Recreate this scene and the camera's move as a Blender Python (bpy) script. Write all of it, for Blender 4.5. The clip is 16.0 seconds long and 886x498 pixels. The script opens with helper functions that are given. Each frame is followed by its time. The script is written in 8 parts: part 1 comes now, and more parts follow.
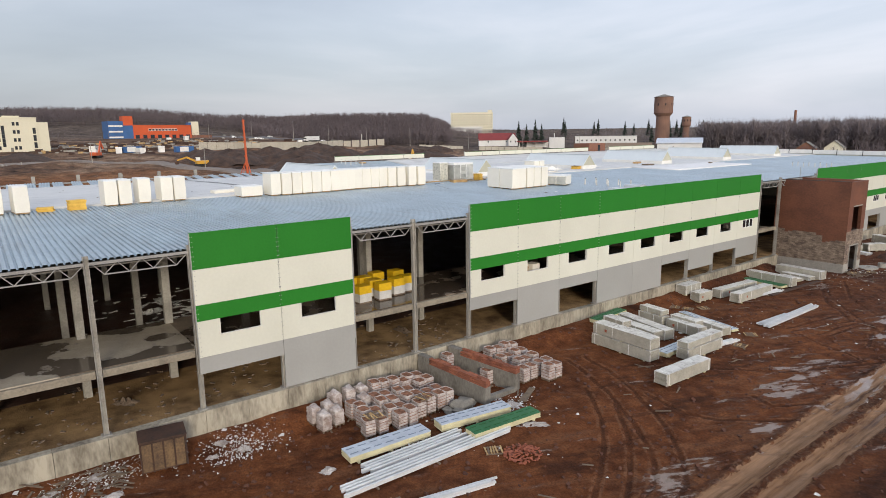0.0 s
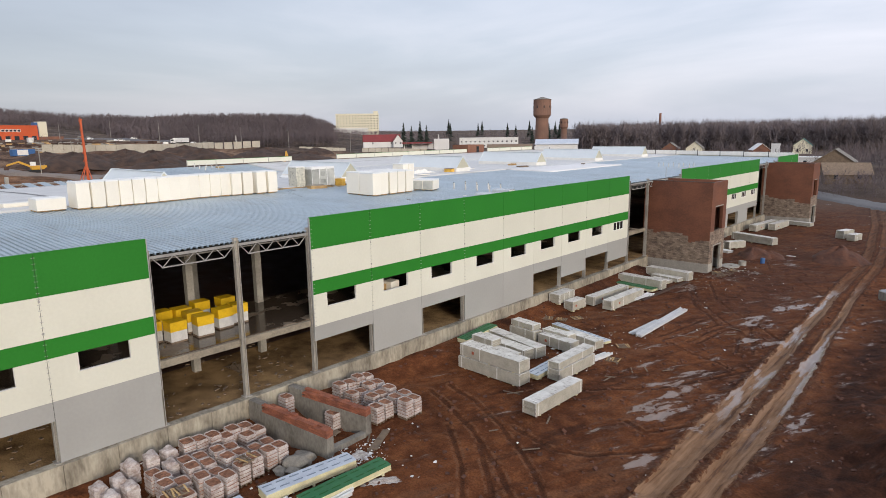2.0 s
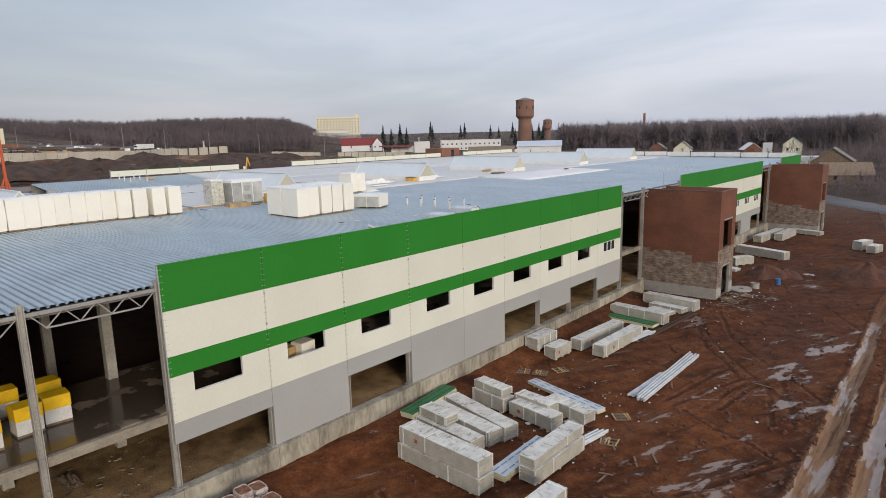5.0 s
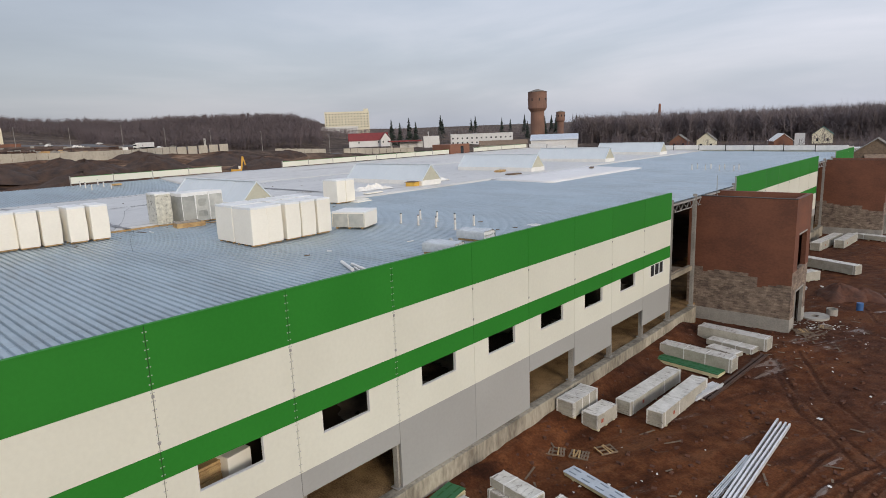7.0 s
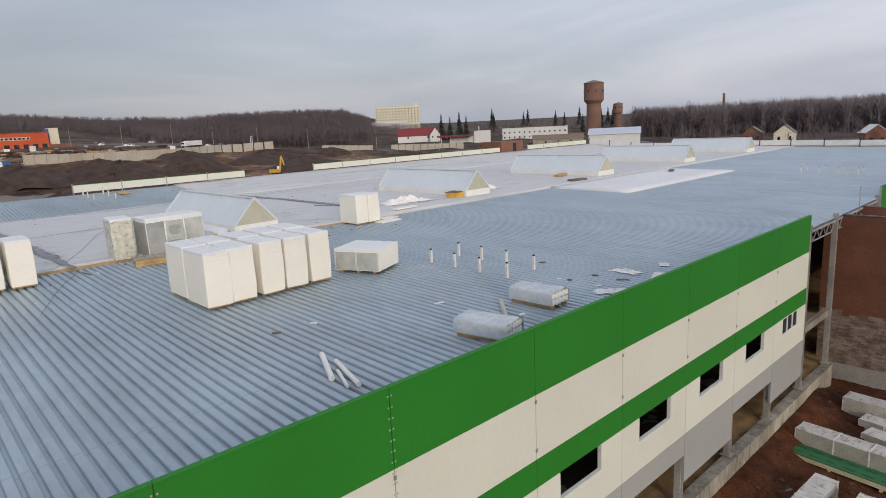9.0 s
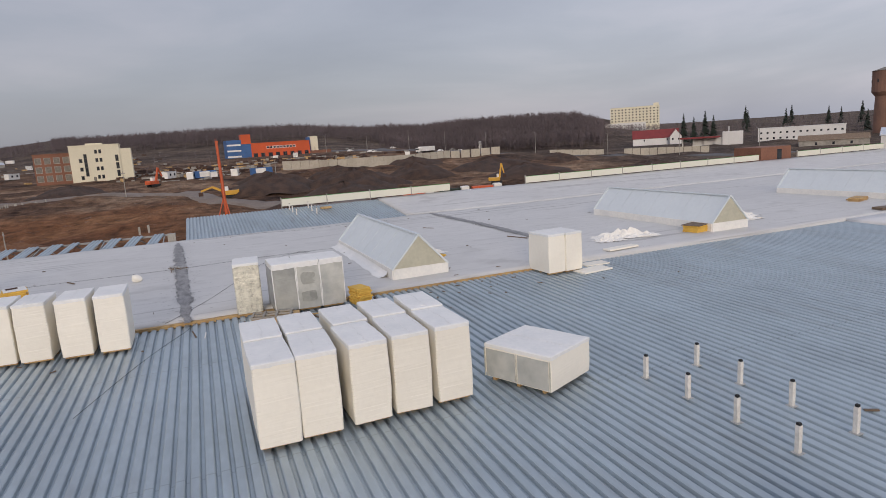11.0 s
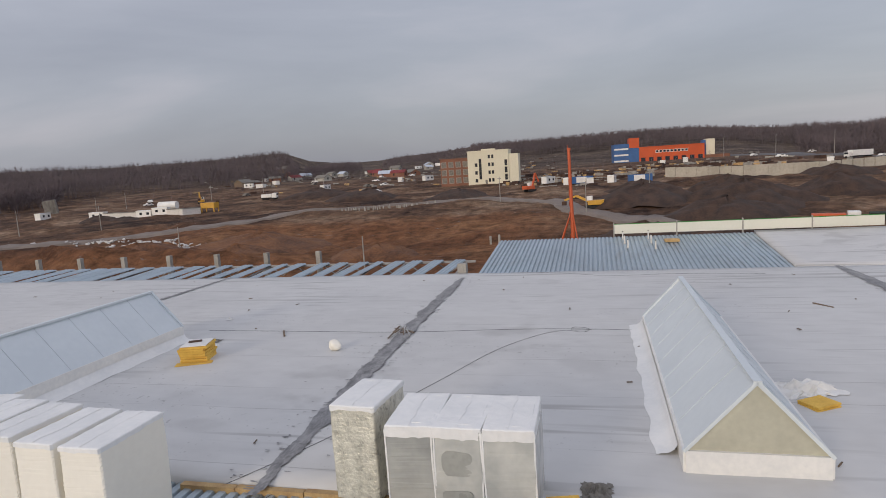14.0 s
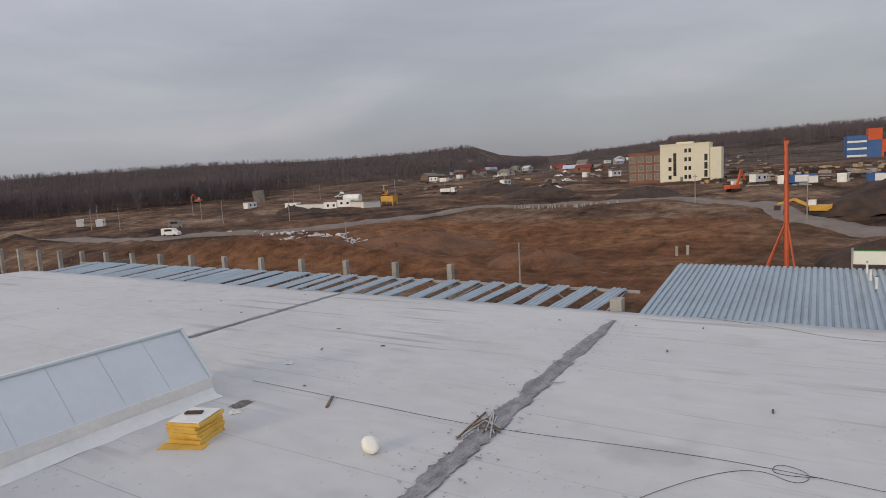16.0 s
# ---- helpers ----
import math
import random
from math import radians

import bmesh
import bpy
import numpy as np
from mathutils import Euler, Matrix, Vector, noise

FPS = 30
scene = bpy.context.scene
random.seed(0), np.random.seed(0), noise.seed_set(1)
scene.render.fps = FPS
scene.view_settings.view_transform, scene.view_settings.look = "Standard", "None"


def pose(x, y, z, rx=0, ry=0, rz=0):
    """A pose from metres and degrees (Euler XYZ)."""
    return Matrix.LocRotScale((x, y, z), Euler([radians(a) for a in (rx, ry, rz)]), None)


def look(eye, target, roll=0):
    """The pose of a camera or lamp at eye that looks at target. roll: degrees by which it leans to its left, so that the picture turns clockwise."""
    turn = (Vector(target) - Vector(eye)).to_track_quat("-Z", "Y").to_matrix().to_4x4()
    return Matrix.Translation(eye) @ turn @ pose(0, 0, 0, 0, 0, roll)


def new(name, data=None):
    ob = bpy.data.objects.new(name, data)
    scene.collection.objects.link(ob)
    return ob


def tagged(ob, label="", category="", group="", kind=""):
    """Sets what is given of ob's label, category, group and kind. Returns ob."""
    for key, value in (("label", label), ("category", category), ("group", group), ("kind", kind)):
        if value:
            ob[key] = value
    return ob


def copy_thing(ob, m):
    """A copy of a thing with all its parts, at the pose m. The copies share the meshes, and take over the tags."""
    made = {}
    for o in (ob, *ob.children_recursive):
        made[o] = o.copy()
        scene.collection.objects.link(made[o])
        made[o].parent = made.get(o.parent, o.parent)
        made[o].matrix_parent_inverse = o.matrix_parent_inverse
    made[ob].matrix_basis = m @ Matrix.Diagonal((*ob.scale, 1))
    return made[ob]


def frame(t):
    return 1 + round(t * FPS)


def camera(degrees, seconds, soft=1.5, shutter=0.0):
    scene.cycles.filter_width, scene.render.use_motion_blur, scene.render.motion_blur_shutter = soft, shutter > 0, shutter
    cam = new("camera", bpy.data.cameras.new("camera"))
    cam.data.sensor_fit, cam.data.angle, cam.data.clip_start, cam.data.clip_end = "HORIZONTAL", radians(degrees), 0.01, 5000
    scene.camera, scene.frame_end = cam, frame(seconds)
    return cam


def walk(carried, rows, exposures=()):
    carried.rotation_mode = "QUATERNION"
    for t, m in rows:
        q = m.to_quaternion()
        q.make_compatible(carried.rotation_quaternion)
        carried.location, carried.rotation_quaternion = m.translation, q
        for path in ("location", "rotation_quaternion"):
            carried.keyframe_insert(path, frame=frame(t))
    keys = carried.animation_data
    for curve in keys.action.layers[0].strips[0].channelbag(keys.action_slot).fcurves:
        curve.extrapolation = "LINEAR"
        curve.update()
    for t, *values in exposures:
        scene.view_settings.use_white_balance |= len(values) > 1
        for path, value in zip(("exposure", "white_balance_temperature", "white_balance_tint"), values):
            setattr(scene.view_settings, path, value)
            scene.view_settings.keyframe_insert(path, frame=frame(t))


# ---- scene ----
cam = camera(71.9, 16.0, soft=0.9)
PATH = [
    (0, (41.61, -34.654, 21.199), (40.044, -33.465, 20.83), -0.8),
    (0.5, (40.743, -32.754, 21.187), (39.223, -31.508, 20.819), -0.9),
    (1, (39.922, -30.882, 21.155), (38.461, -29.567, 20.789), -0.8),
    (1.5, (39.117, -28.92, 21.113), (37.722, -27.535, 20.746), -0.8),
    (2, (38.412, -26.895, 21.07), (37.082, -25.447, 20.701), -0.8),
    (2.5, (37.633, -24.856, 21.041), (36.354, -23.363, 20.671), -0.8),
    (3, (36.805, -22.794, 21.089), (35.527, -21.302, 20.717), -0.9),
    (3.2, (36.432, -21.898, 21.079), (35.151, -20.407, 20.71), -0.9),
    (5.5, (28.853, -10.512, 21.094), (27.549, -9.04, 20.731), -1.7),
    (6, (26.742, -7.767, 21.186), (25.429, -6.304, 20.818), -1.9),
    (6.5, (24.529, -5.019, 21.364), (23.209, -3.564, 20.988), -2.1),
    (7, (22.089, -2.169, 21.447), (20.764, -0.72, 21.066), -2.2),
    (7.5, (19.712, 0.635, 21.572), (18.381, 2.076, 21.185), -2.3),
    (8, (17.306, 3.39, 21.637), (15.968, 4.824, 21.246), -2.4),
    (8.2, (16.332, 4.477, 21.67), (14.982, 5.9, 21.278), -2.5),
    (10.3, (6.426, 15.208, 22.412), (4.731, 16.202, 22.041), -3.5),
    (10.5, (5.366, 16.149, 22.452), (3.627, 17.068, 22.089), -3.6),
    (11, (2.744, 18.285, 22.632), (0.908, 18.999, 22.289), -3.8),
    (11.5, (-0.008, 20.269, 22.788), (-1.916, 20.775, 22.466), -3.8),
    (12, (-2.993, 22.078, 22.875), (-4.946, 22.385, 22.571), -3.8),
    (12.5, (-6.07, 23.667, 22.926), (-8.046, 23.778, 22.636), -3.9),
    (13, (-9.094, 24.893, 23.02), (-11.073, 24.8, 22.745), -3.8),
    (13.5, (-12.334, 25.809, 23.071), (-14.294, 25.511, 22.808), -3.7),
    (14, (-15.457, 26.429, 23.162), (-17.379, 25.936, 22.909), -3.6),
    (14.5, (-18.611, 26.757, 23.261), (-20.482, 26.093, 23.016), -3.5),
    (15, (-21.773, 26.729, 23.307), (-23.591, 25.93, 23.069), -3.3),
    (15.5, (-24.903, 26.501, 23.396), (-26.656, 25.57, 23.16), -3.3),
    (16, (-27.917, 25.972, 23.522), (-29.604, 24.924, 23.284), -3.1),
]
walk(cam, [(t, look(eye, target, roll)) for t, eye, target, roll in PATH],
     exposures=[(0.0, 0.31, 6480, 7), (3.0, 0.25, 6480, 9), (5.5, 0.10, 6480, 8), (8.0, 0.0, 6500, 8), (10.5, -0.17, 6580, 12), (12.0, -0.26, 6640, 13), (14.0, -0.18, 6660, 11), (16.0, -0.18, 6830, 10)])


# ---- world and sun ----
world = bpy.data.worlds.new("world")
scene.world = world
world.use_nodes = True
wt = world.node_tree
wn, wl = wt.nodes, wt.links
wn.clear()
SUN_EL, SUN_AZ = 14.0, 112.0          # height and compass bearing (from +y, clockwise) of the low veiled sun


def wnode(kind, **kw):
    n = wn.new(kind)
    for k, v in kw.items():
        n.inputs[k].default_value = v
    return n


sky = wn.new("ShaderNodeTexSky")
sky.sky_type, sky.sun_disc = "NISHITA", False
sky.sun_elevation, sky.sun_rotation = radians(SUN_EL), radians(SUN_AZ)
sky.air_density, sky.dust_density = 1.2, 2.0
wtc = wn.new("ShaderNodeTexCoord")
wmap = wn.new("ShaderNodeMapping")
wmap.inputs["Scale"].default_value = (1.0, 1.0, 4.6)
wl.new(wtc.outputs["Generated"], wmap.inputs["Vector"])
wnoise = wnode("ShaderNodeTexNoise", Scale=1.5, Detail=7.0, Roughness=0.52, Distortion=0.35)
wl.new(wmap.outputs["Vector"], wnoise.inputs["Vector"])
cl = wn.new("ShaderNodeValToRGB")
cl.color_ramp.elements[0].position, cl.color_ramp.elements[0].color = 0.32, (0.345, 0.370, 0.455, 1)
cl.color_ramp.elements[1].position, cl.color_ramp.elements[1].color = 0.70, (0.550, 0.548, 0.632, 1)
middle = cl.color_ramp.elements.new(0.50)
middle.color = (0.412, 0.438, 0.525, 1)
wl.new(wnoise.outputs["Fac"], cl.inputs["Fac"])
# the cloud sheet is thinner towards the north, the south and the veiled sun, and heaviest in the west
sep = wn.new("ShaderNodeSeparateXYZ")
wl.new(wtc.outputs["Generated"], sep.inputs[0])


def wmath(op, a, b, c=0.0):
    k = wn.new("ShaderNodeMath")
    k.operation = op
    for q, v in enumerate((a, b, c)):
        if isinstance(v, (int, float)):
            k.inputs[q].default_value = v
        else:
            wl.new(v, k.inputs[q])
    return k.outputs[0]


bend = wmath("MULTIPLY_ADD", sep.outputs["Y"], 0.215, 0.09)
side = wmath("MULTIPLY_ADD", sep.outputs["Y"], bend, 0.632)
east = wmath("MULTIPLY_ADD", wmath("MAXIMUM", sep.outputs["X"], 0.0), 0.28, side)
up = wn.new("ShaderNodeMath")
up.operation = "MULTIPLY_ADD"
up.inputs[1].default_value = 0.72
wl.new(sep.outputs["Z"], up.inputs[0])
wl.new(east, up.inputs[2])
cloud = wn.new("ShaderNodeVectorMath")
cloud.operation = "SCALE"
wl.new(cl.outputs["Color"], cloud.inputs[0])
wl.new(up.outputs[0], cloud.inputs["Scale"])
dim = wn.new("ShaderNodeVectorMath")
dim.operation = "SCALE"
dim.inputs["Scale"].default_value = 0.10
wl.new(sky.outputs["Color"], dim.inputs[0])
wmix = wn.new("ShaderNodeMix")
wmix.data_type = "RGBA"
wmix.inputs["Factor"].default_value = 0.85
wl.new(dim.outputs[0], wmix.inputs["A"])
wl.new(cloud.outputs[0], wmix.inputs["B"])
bg = wnode("ShaderNodeBackground", Strength=1.4)
wl.new(wmix.outputs["Result"], bg.inputs["Color"])
wout = wn.new("ShaderNodeOutputWorld")
wl.new(bg.outputs[0], wout.inputs["Surface"])

sun_data = bpy.data.lights.new("sun", "SUN")
sun_data.energy, sun_data.angle, sun_data.color = 1.5, radians(14), (1.0, 0.89, 0.76)
sun = new("sun", sun_data)
a, e = radians(SUN_AZ), radians(SUN_EL)
sun.matrix_world = look((60 * math.sin(a), 60 * math.cos(a), 60 * math.tan(e)), (0, 0, 0))


# ---- materials ----
def mat(name, c1, c2=None, rough=0.7, scale=1.0, fine=12.0, metal=0.0, bump=0.15, rand=0.0, rough_var=0.1, stretch=(1, 1, 1), spec=0.5, dist=0.02):
    """A surface whose colour wanders between c1 and c2 at two scales, with a fine relief."""
    m = bpy.data.materials.new(name)
    m.use_nodes = True
    nt = m.node_tree
    n, l = nt.nodes, nt.links
    b = n["Principled BSDF"]
    geo = n.new("ShaderNodeNewGeometry")
    mp = n.new("ShaderNodeMapping")
    mp.inputs["Scale"].default_value = stretch
    l.new(geo.outputs["Position"], mp.inputs["Vector"])
    n1 = n.new("ShaderNodeTexNoise")
    n1.inputs["Scale"].default_value, n1.inputs["Detail"].default_value = scale, 5
    n2 = n.new("ShaderNodeTexNoise")
    n2.inputs["Scale"].default_value, n2.inputs["Detail"].default_value = fine, 3
    for k in (n1, n2):
        l.new(mp.outputs["Vector"], k.inputs["Vector"])
    mixf = n.new("ShaderNodeMix")
    mixf.inputs["Factor"].default_value = 0.38
    l.new(n1.outputs["Fac"], mixf.inputs["A"])
    l.new(n2.outputs["Fac"], mixf.inputs["B"])
    r = n.new("ShaderNodeValToRGB")
    c2 = c2 or tuple(v * 0.72 for v in c1)
    r.color_ramp.elements[0].position, r.color_ramp.elements[0].color = 0.36, (*c2, 1)
    r.color_ramp.elements[1].position, r.color_ramp.elements[1].color = 0.62, (*c1, 1)
    l.new(mixf.outputs["Result"], r.inputs["Fac"])
    colour = r.outputs["Color"]
    if rand:
        oi = n.new("ShaderNodeObjectInfo")
        v = n.new("ShaderNodeMath")
        v.operation = "MULTIPLY_ADD"
        v.inputs[1].default_value, v.inputs[2].default_value = 2 * rand, 1 - rand
        l.new(oi.outputs["Random"], v.inputs[0])
        sc = n.new("ShaderNodeVectorMath")
        sc.operation = "SCALE"
        l.new(colour, sc.inputs[0])
        l.new(v.outputs[0], sc.inputs["Scale"])
        colour = sc.outputs[0]
    l.new(colour, b.inputs["Base Color"])
    rr = n.new("ShaderNodeMath")
    rr.operation = "MULTIPLY_ADD"
    rr.inputs[1].default_value, rr.inputs[2].default_value = rough_var * 2, rough - rough_var
    l.new(n1.outputs["Fac"], rr.inputs[0])
    l.new(rr.outputs[0], b.inputs["Roughness"])
    b.inputs["Metallic"].default_value = metal
    b.inputs["Specular IOR Level"].default_value = spec
    if bump:
        bp = n.new("ShaderNodeBump")
        bp.inputs["Strength"].default_value, bp.inputs["Distance"].default_value = bump, dist
        l.new(n2.outputs["Fac"], bp.inputs["Height"])
        l.new(bp.outputs["Normal"], b.inputs["Normal"])
    return m


M_GREEN = mat("green_paint", (0.025, 0.204, 0.021), (0.021, 0.182, 0.018), 0.6, 0.25, 6, spec=0.25, bump=0.03, rand=0.03)
M_WHITE = mat("cream_paint", (0.715, 0.705, 0.60), (0.665, 0.655, 0.555), 0.5, 0.3, 5, bump=0.03, rand=0.02)
M_GREY = mat("grey_paint", (0.375, 0.37, 0.35), (0.345, 0.34, 0.32), 0.5, 0.3, 5, bump=0.03, rand=0.03)
M_FLASH = mat("flashing", (0.5, 0.5, 0.48), (0.38, 0.38, 0.37), 0.45, 1, 8, metal=0.3, bump=0.03)
M_JOINT = mat("joint_foam", (0.06, 0.055, 0.05), (0.03, 0.03, 0.03), 0.9, 2, 20)
M_CONC = mat("concrete", (0.40, 0.375, 0.33), (0.24, 0.225, 0.20), 0.85, 0.6, 9, bump=0.3, rand=0.06)
M_PLINTH = mat("stained_concrete", (0.43, 0.385, 0.300), (0.17, 0.145, 0.108), 0.85, 0.8, 5, bump=0.35, rand=0.10, stretch=(1, 1, 0.35))
M_STEEL = mat("grey_steel", (0.38, 0.37, 0.35), (0.26, 0.25, 0.24), 0.6, 1.2, 15, metal=0.15, bump=0.08)
M_DECK = mat("zinc_deck", (0.418, 0.495, 0.545), (0.338, 0.400, 0.442), 0.46, 0.16, 1.6, metal=0.45, bump=0.05, rough_var=0.12, stretch=(1, 2.2, 1))
M_MEMB = mat("roof_membrane", (0.608, 0.600, 0.580), (0.520, 0.512, 0.496), 0.55, 0.11, 0.9, bump=0.10, rough_var=0.2, stretch=(1.3, 0.7, 1), dist=0.05)
M_TAPE = mat("dirty_seam", (0.33, 0.322, 0.318), (0.115, 0.112, 0.113), 0.5, 1.1, 6, bump=0.3, stretch=(1, 2.2, 1))
M_EPS = mat("pack_film", (0.86, 0.815, 0.71), (0.815, 0.77, 0.67), 0.5, 0.5, 6, bump=0.10, rand=0.035, dist=0.03)
M_EPSG = mat("clear_film_pack", (0.56, 0.555, 0.505), (0.38, 0.385, 0.36), 0.22, 0.9, 2.0, bump=0.2, rand=0.06, dist=0.04)
M_FOIL = mat("foil_pack", (0.74, 0.71, 0.60), (0.47, 0.45, 0.375), 0.30, 4.0, 12, metal=0.25, bump=0.5, dist=0.05)
M_HOOD = mat("film_top", (0.83, 0.82, 0.79), (0.74, 0.74, 0.72), 0.35, 0.9, 5, bump=0.25, rand=0.03, dist=0.04)
M_WOOL = mat("yellow_wool", (0.78, 0.50, 0.10), (0.62, 0.36, 0.06), 0.85, 2, 20, bump=0.4, rand=0.06)
M_TIMBER = mat("raw_timber", (0.56, 0.38, 0.17), (0.33, 0.20, 0.09), 0.75, 2, 25, bump=0.3, rand=0.12)
M_OLDWOOD = mat("old_wood", (0.23, 0.165, 0.11), (0.12, 0.085, 0.06), 0.85, 2, 25, bump=0.4, rand=0.15)
M_POLY = mat("polycarbonate", (0.64, 0.685, 0.70), (0.59, 0.635, 0.655), 0.45, 0.4, 3, bump=0.03, rough_var=0.1)
M_CLEAR = mat("clear_wrap", (0.54, 0.575, 0.595), (0.40, 0.43, 0.45), 0.22, 1.2, 5, bump=0.4, dist=0.04)
M_GABLE = mat("milky_gable", (0.52, 0.50, 0.39), (0.43, 0.41, 0.32), 0.45, 0.6, 5, bump=0.05)
M_CURB = mat("white_curb", (0.82, 0.80, 0.75), (0.70, 0.69, 0.66), 0.5, 0.8, 6, bump=0.08)
M_PIPE = mat("cream_pipe", (0.74, 0.71, 0.66), (0.58, 0.55, 0.50), 0.5, 3, 12, bump=0.05)
M_BLACK = mat("black_rubber", (0.02, 0.02, 0.02), (0.012, 0.012, 0.012), 0.8, 4, 20)
M_BROWN = mat("brown_plaster", (0.196, 0.075, 0.040), (0.122, 0.045, 0.025), 0.75, 0.35, 4, bump=0.2, stretch=(1, 1, 1.6))
M_EARTHIN = mat("sandy_fill", (0.43, 0.275, 0.130), (0.105, 0.060, 0.030), 0.95, 0.6, 11, bump=0.6, dist=0.06, spec=0.2)
M_GALV = mat("galvanised", (0.86, 0.87, 0.88), (0.70, 0.72, 0.74), 0.35, 1.2, 10, metal=0.25, bump=0.05, rand=0.08)
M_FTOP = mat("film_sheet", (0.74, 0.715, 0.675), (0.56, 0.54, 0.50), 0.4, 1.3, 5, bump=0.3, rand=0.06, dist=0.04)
M_MARK = mat("printed_marks", (0.22, 0.26, 0.32), (0.16, 0.19, 0.24), 0.6, 2, 9, bump=0.05)
M_PATCH = mat("printed_patch", (0.42, 0.10, 0.05), (0.33, 0.08, 0.04), 0.6, 4, 15, bump=0.05)
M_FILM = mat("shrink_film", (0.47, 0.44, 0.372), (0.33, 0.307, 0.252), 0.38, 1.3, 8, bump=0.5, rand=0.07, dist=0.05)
M_STRAP = mat("white_tape", (0.80, 0.79, 0.76), (0.68, 0.67, 0.64), 0.45, 2, 9, bump=0.05)
M_PANELE = mat("panel_edges", (0.52, 0.50, 0.44), (0.36, 0.345, 0.30), 0.6, 1.5, 10, bump=0.2)
M_PANELB = mat("pale_blue_panel", (0.52, 0.57, 0.64), (0.42, 0.46, 0.52), 0.45, 1, 8, bump=0.05)
M_CREAM = mat("foam_core", (0.72, 0.66, 0.42), (0.58, 0.52, 0.33), 0.7, 1.5, 12, bump=0.2)
M_BRICKRED = mat("red_brick", (0.33, 0.105, 0.055), (0.22, 0.065, 0.038), 0.85, 3, 20, bump=0.5, rand=0.12)
M_BRICKTAN = mat("tan_brick", (0.30, 0.145, 0.085), (0.17, 0.075, 0.045), 0.85, 3, 20, bump=0.5, rand=0.3)
M_BRICKOLD = mat("weathered_brick", (0.33, 0.115, 0.062), (0.175, 0.060, 0.038), 0.85, 1.2, 14, bump=0.5, rand=0.25)
M_FILMG = mat("dirty_film", (0.52, 0.485, 0.455), (0.26, 0.21, 0.18), 0.6, 2.5, 14, bump=0.3, rand=0.15)
M_SACK = mat("white_wrap", (0.570, 0.517, 0.490), (0.285, 0.211, 0.181), 0.55, 2.2, 9, bump=0.5, rand=0.08, dist=0.05)
M_YELLOW = mat("yellow_wrap", (0.80, 0.50, 0.012), (0.66, 0.39, 0.01), 0.45, 1.5, 8, bump=0.3, rand=0.04)
M_BLOCK = mat("white_blocks", (0.66, 0.64, 0.60), (0.52, 0.50, 0.47), 0.8, 1.5, 12, bump=0.2)
M_RUST = mat("rusty_steel", (0.085, 0.042, 0.026), (0.035, 0.02, 0.015), 0.8, 0.9, 9, bump=0.4)
M_RUSTP = mat("worn_ochre_paint", (0.185, 0.115, 0.055), (0.065, 0.036, 0.022), 0.7, 1.2, 9, bump=0.3)
M_ASPH = mat("asphalt", (0.13, 0.125, 0.125), (0.075, 0.07, 0.07), 0.7, 0.05, 2, bump=0.1)
M_GLASS = mat("dark_glass", (0.03, 0.035, 0.04), (0.02, 0.024, 0.03), 0.12, 0.5, 3, bump=0.0)
M_DIRTW = mat("scrap_white", (0.72, 0.70, 0.67), (0.52, 0.50, 0.47), 0.7, 3, 20, bump=0.2, rand=0.1)
M_STONE = mat("boulder", (0.24, 0.22, 0.19), (0.14, 0.13, 0.11), 0.9, 1.5, 8, bump=0.6)
M_ORANGE = mat("orange_paint", (0.62, 0.10, 0.025), (0.50, 0.08, 0.02), 0.55, 0.15, 2, bump=0.05)
M_RED = mat("red_paint", (0.60, 0.115, 0.035), (0.46, 0.085, 0.028), 0.5, 0.6, 5, bump=0.05)
M_BLUE = mat("blue_paint", (0.045, 0.13, 0.32), (0.035, 0.10, 0.25), 0.55, 0.2, 2, bump=0.05)
M_DKRED = mat("dark_red_roof", (0.23, 0.035, 0.035), (0.17, 0.026, 0.026), 0.7, 0.3, 3, bump=0.1)
M_FARCREAM = mat("cream_render", (0.74, 0.69, 0.53), (0.67, 0.62, 0.47), 0.8, 0.15, 2, bump=0.05)
M_FARWHITE = mat("far_white", (0.74, 0.73, 0.71), (0.62, 0.61, 0.59), 0.7, 0.1, 2, bump=0.05)
M_BRICKB = mat("brick_building", (0.26, 0.12, 0.075), (0.19, 0.085, 0.055), 0.85, 0.2, 3, bump=0.2)
M_MACH = mat("machine_yellow", (0.62, 0.34, 0.03), (0.50, 0.26, 0.025), 0.5, 1, 6, bump=0.05)
M_TOWER = mat("old_brick", (0.245, 0.135, 0.095), (0.17, 0.095, 0.07), 0.85, 0.15, 2, bump=0.2)
M_BARK = mat("bare_twigs", (0.205, 0.168, 0.168), (0.135, 0.110, 0.112), 0.95, 0.02, 0.5, bump=0.0)
# Darker copy of the twig colour; its purple-grey tint stands in for distance haze.
M_HAZETWIG = mat("dark_hazed_twigs", (0.162, 0.128, 0.132), (0.106, 0.084, 0.087), 0.95, 0.02, 0.5, bump=0.0)
M_SPRUCE = mat("spruce", (0.030, 0.042, 0.030), (0.02, 0.028, 0.02), 0.9, 0.1, 1, bump=0.0)
M_WALLIN = mat("plain_wall", (0.26, 0.245, 0.225), (0.17, 0.16, 0.148), 0.85, 0.4, 5, bump=0.1)


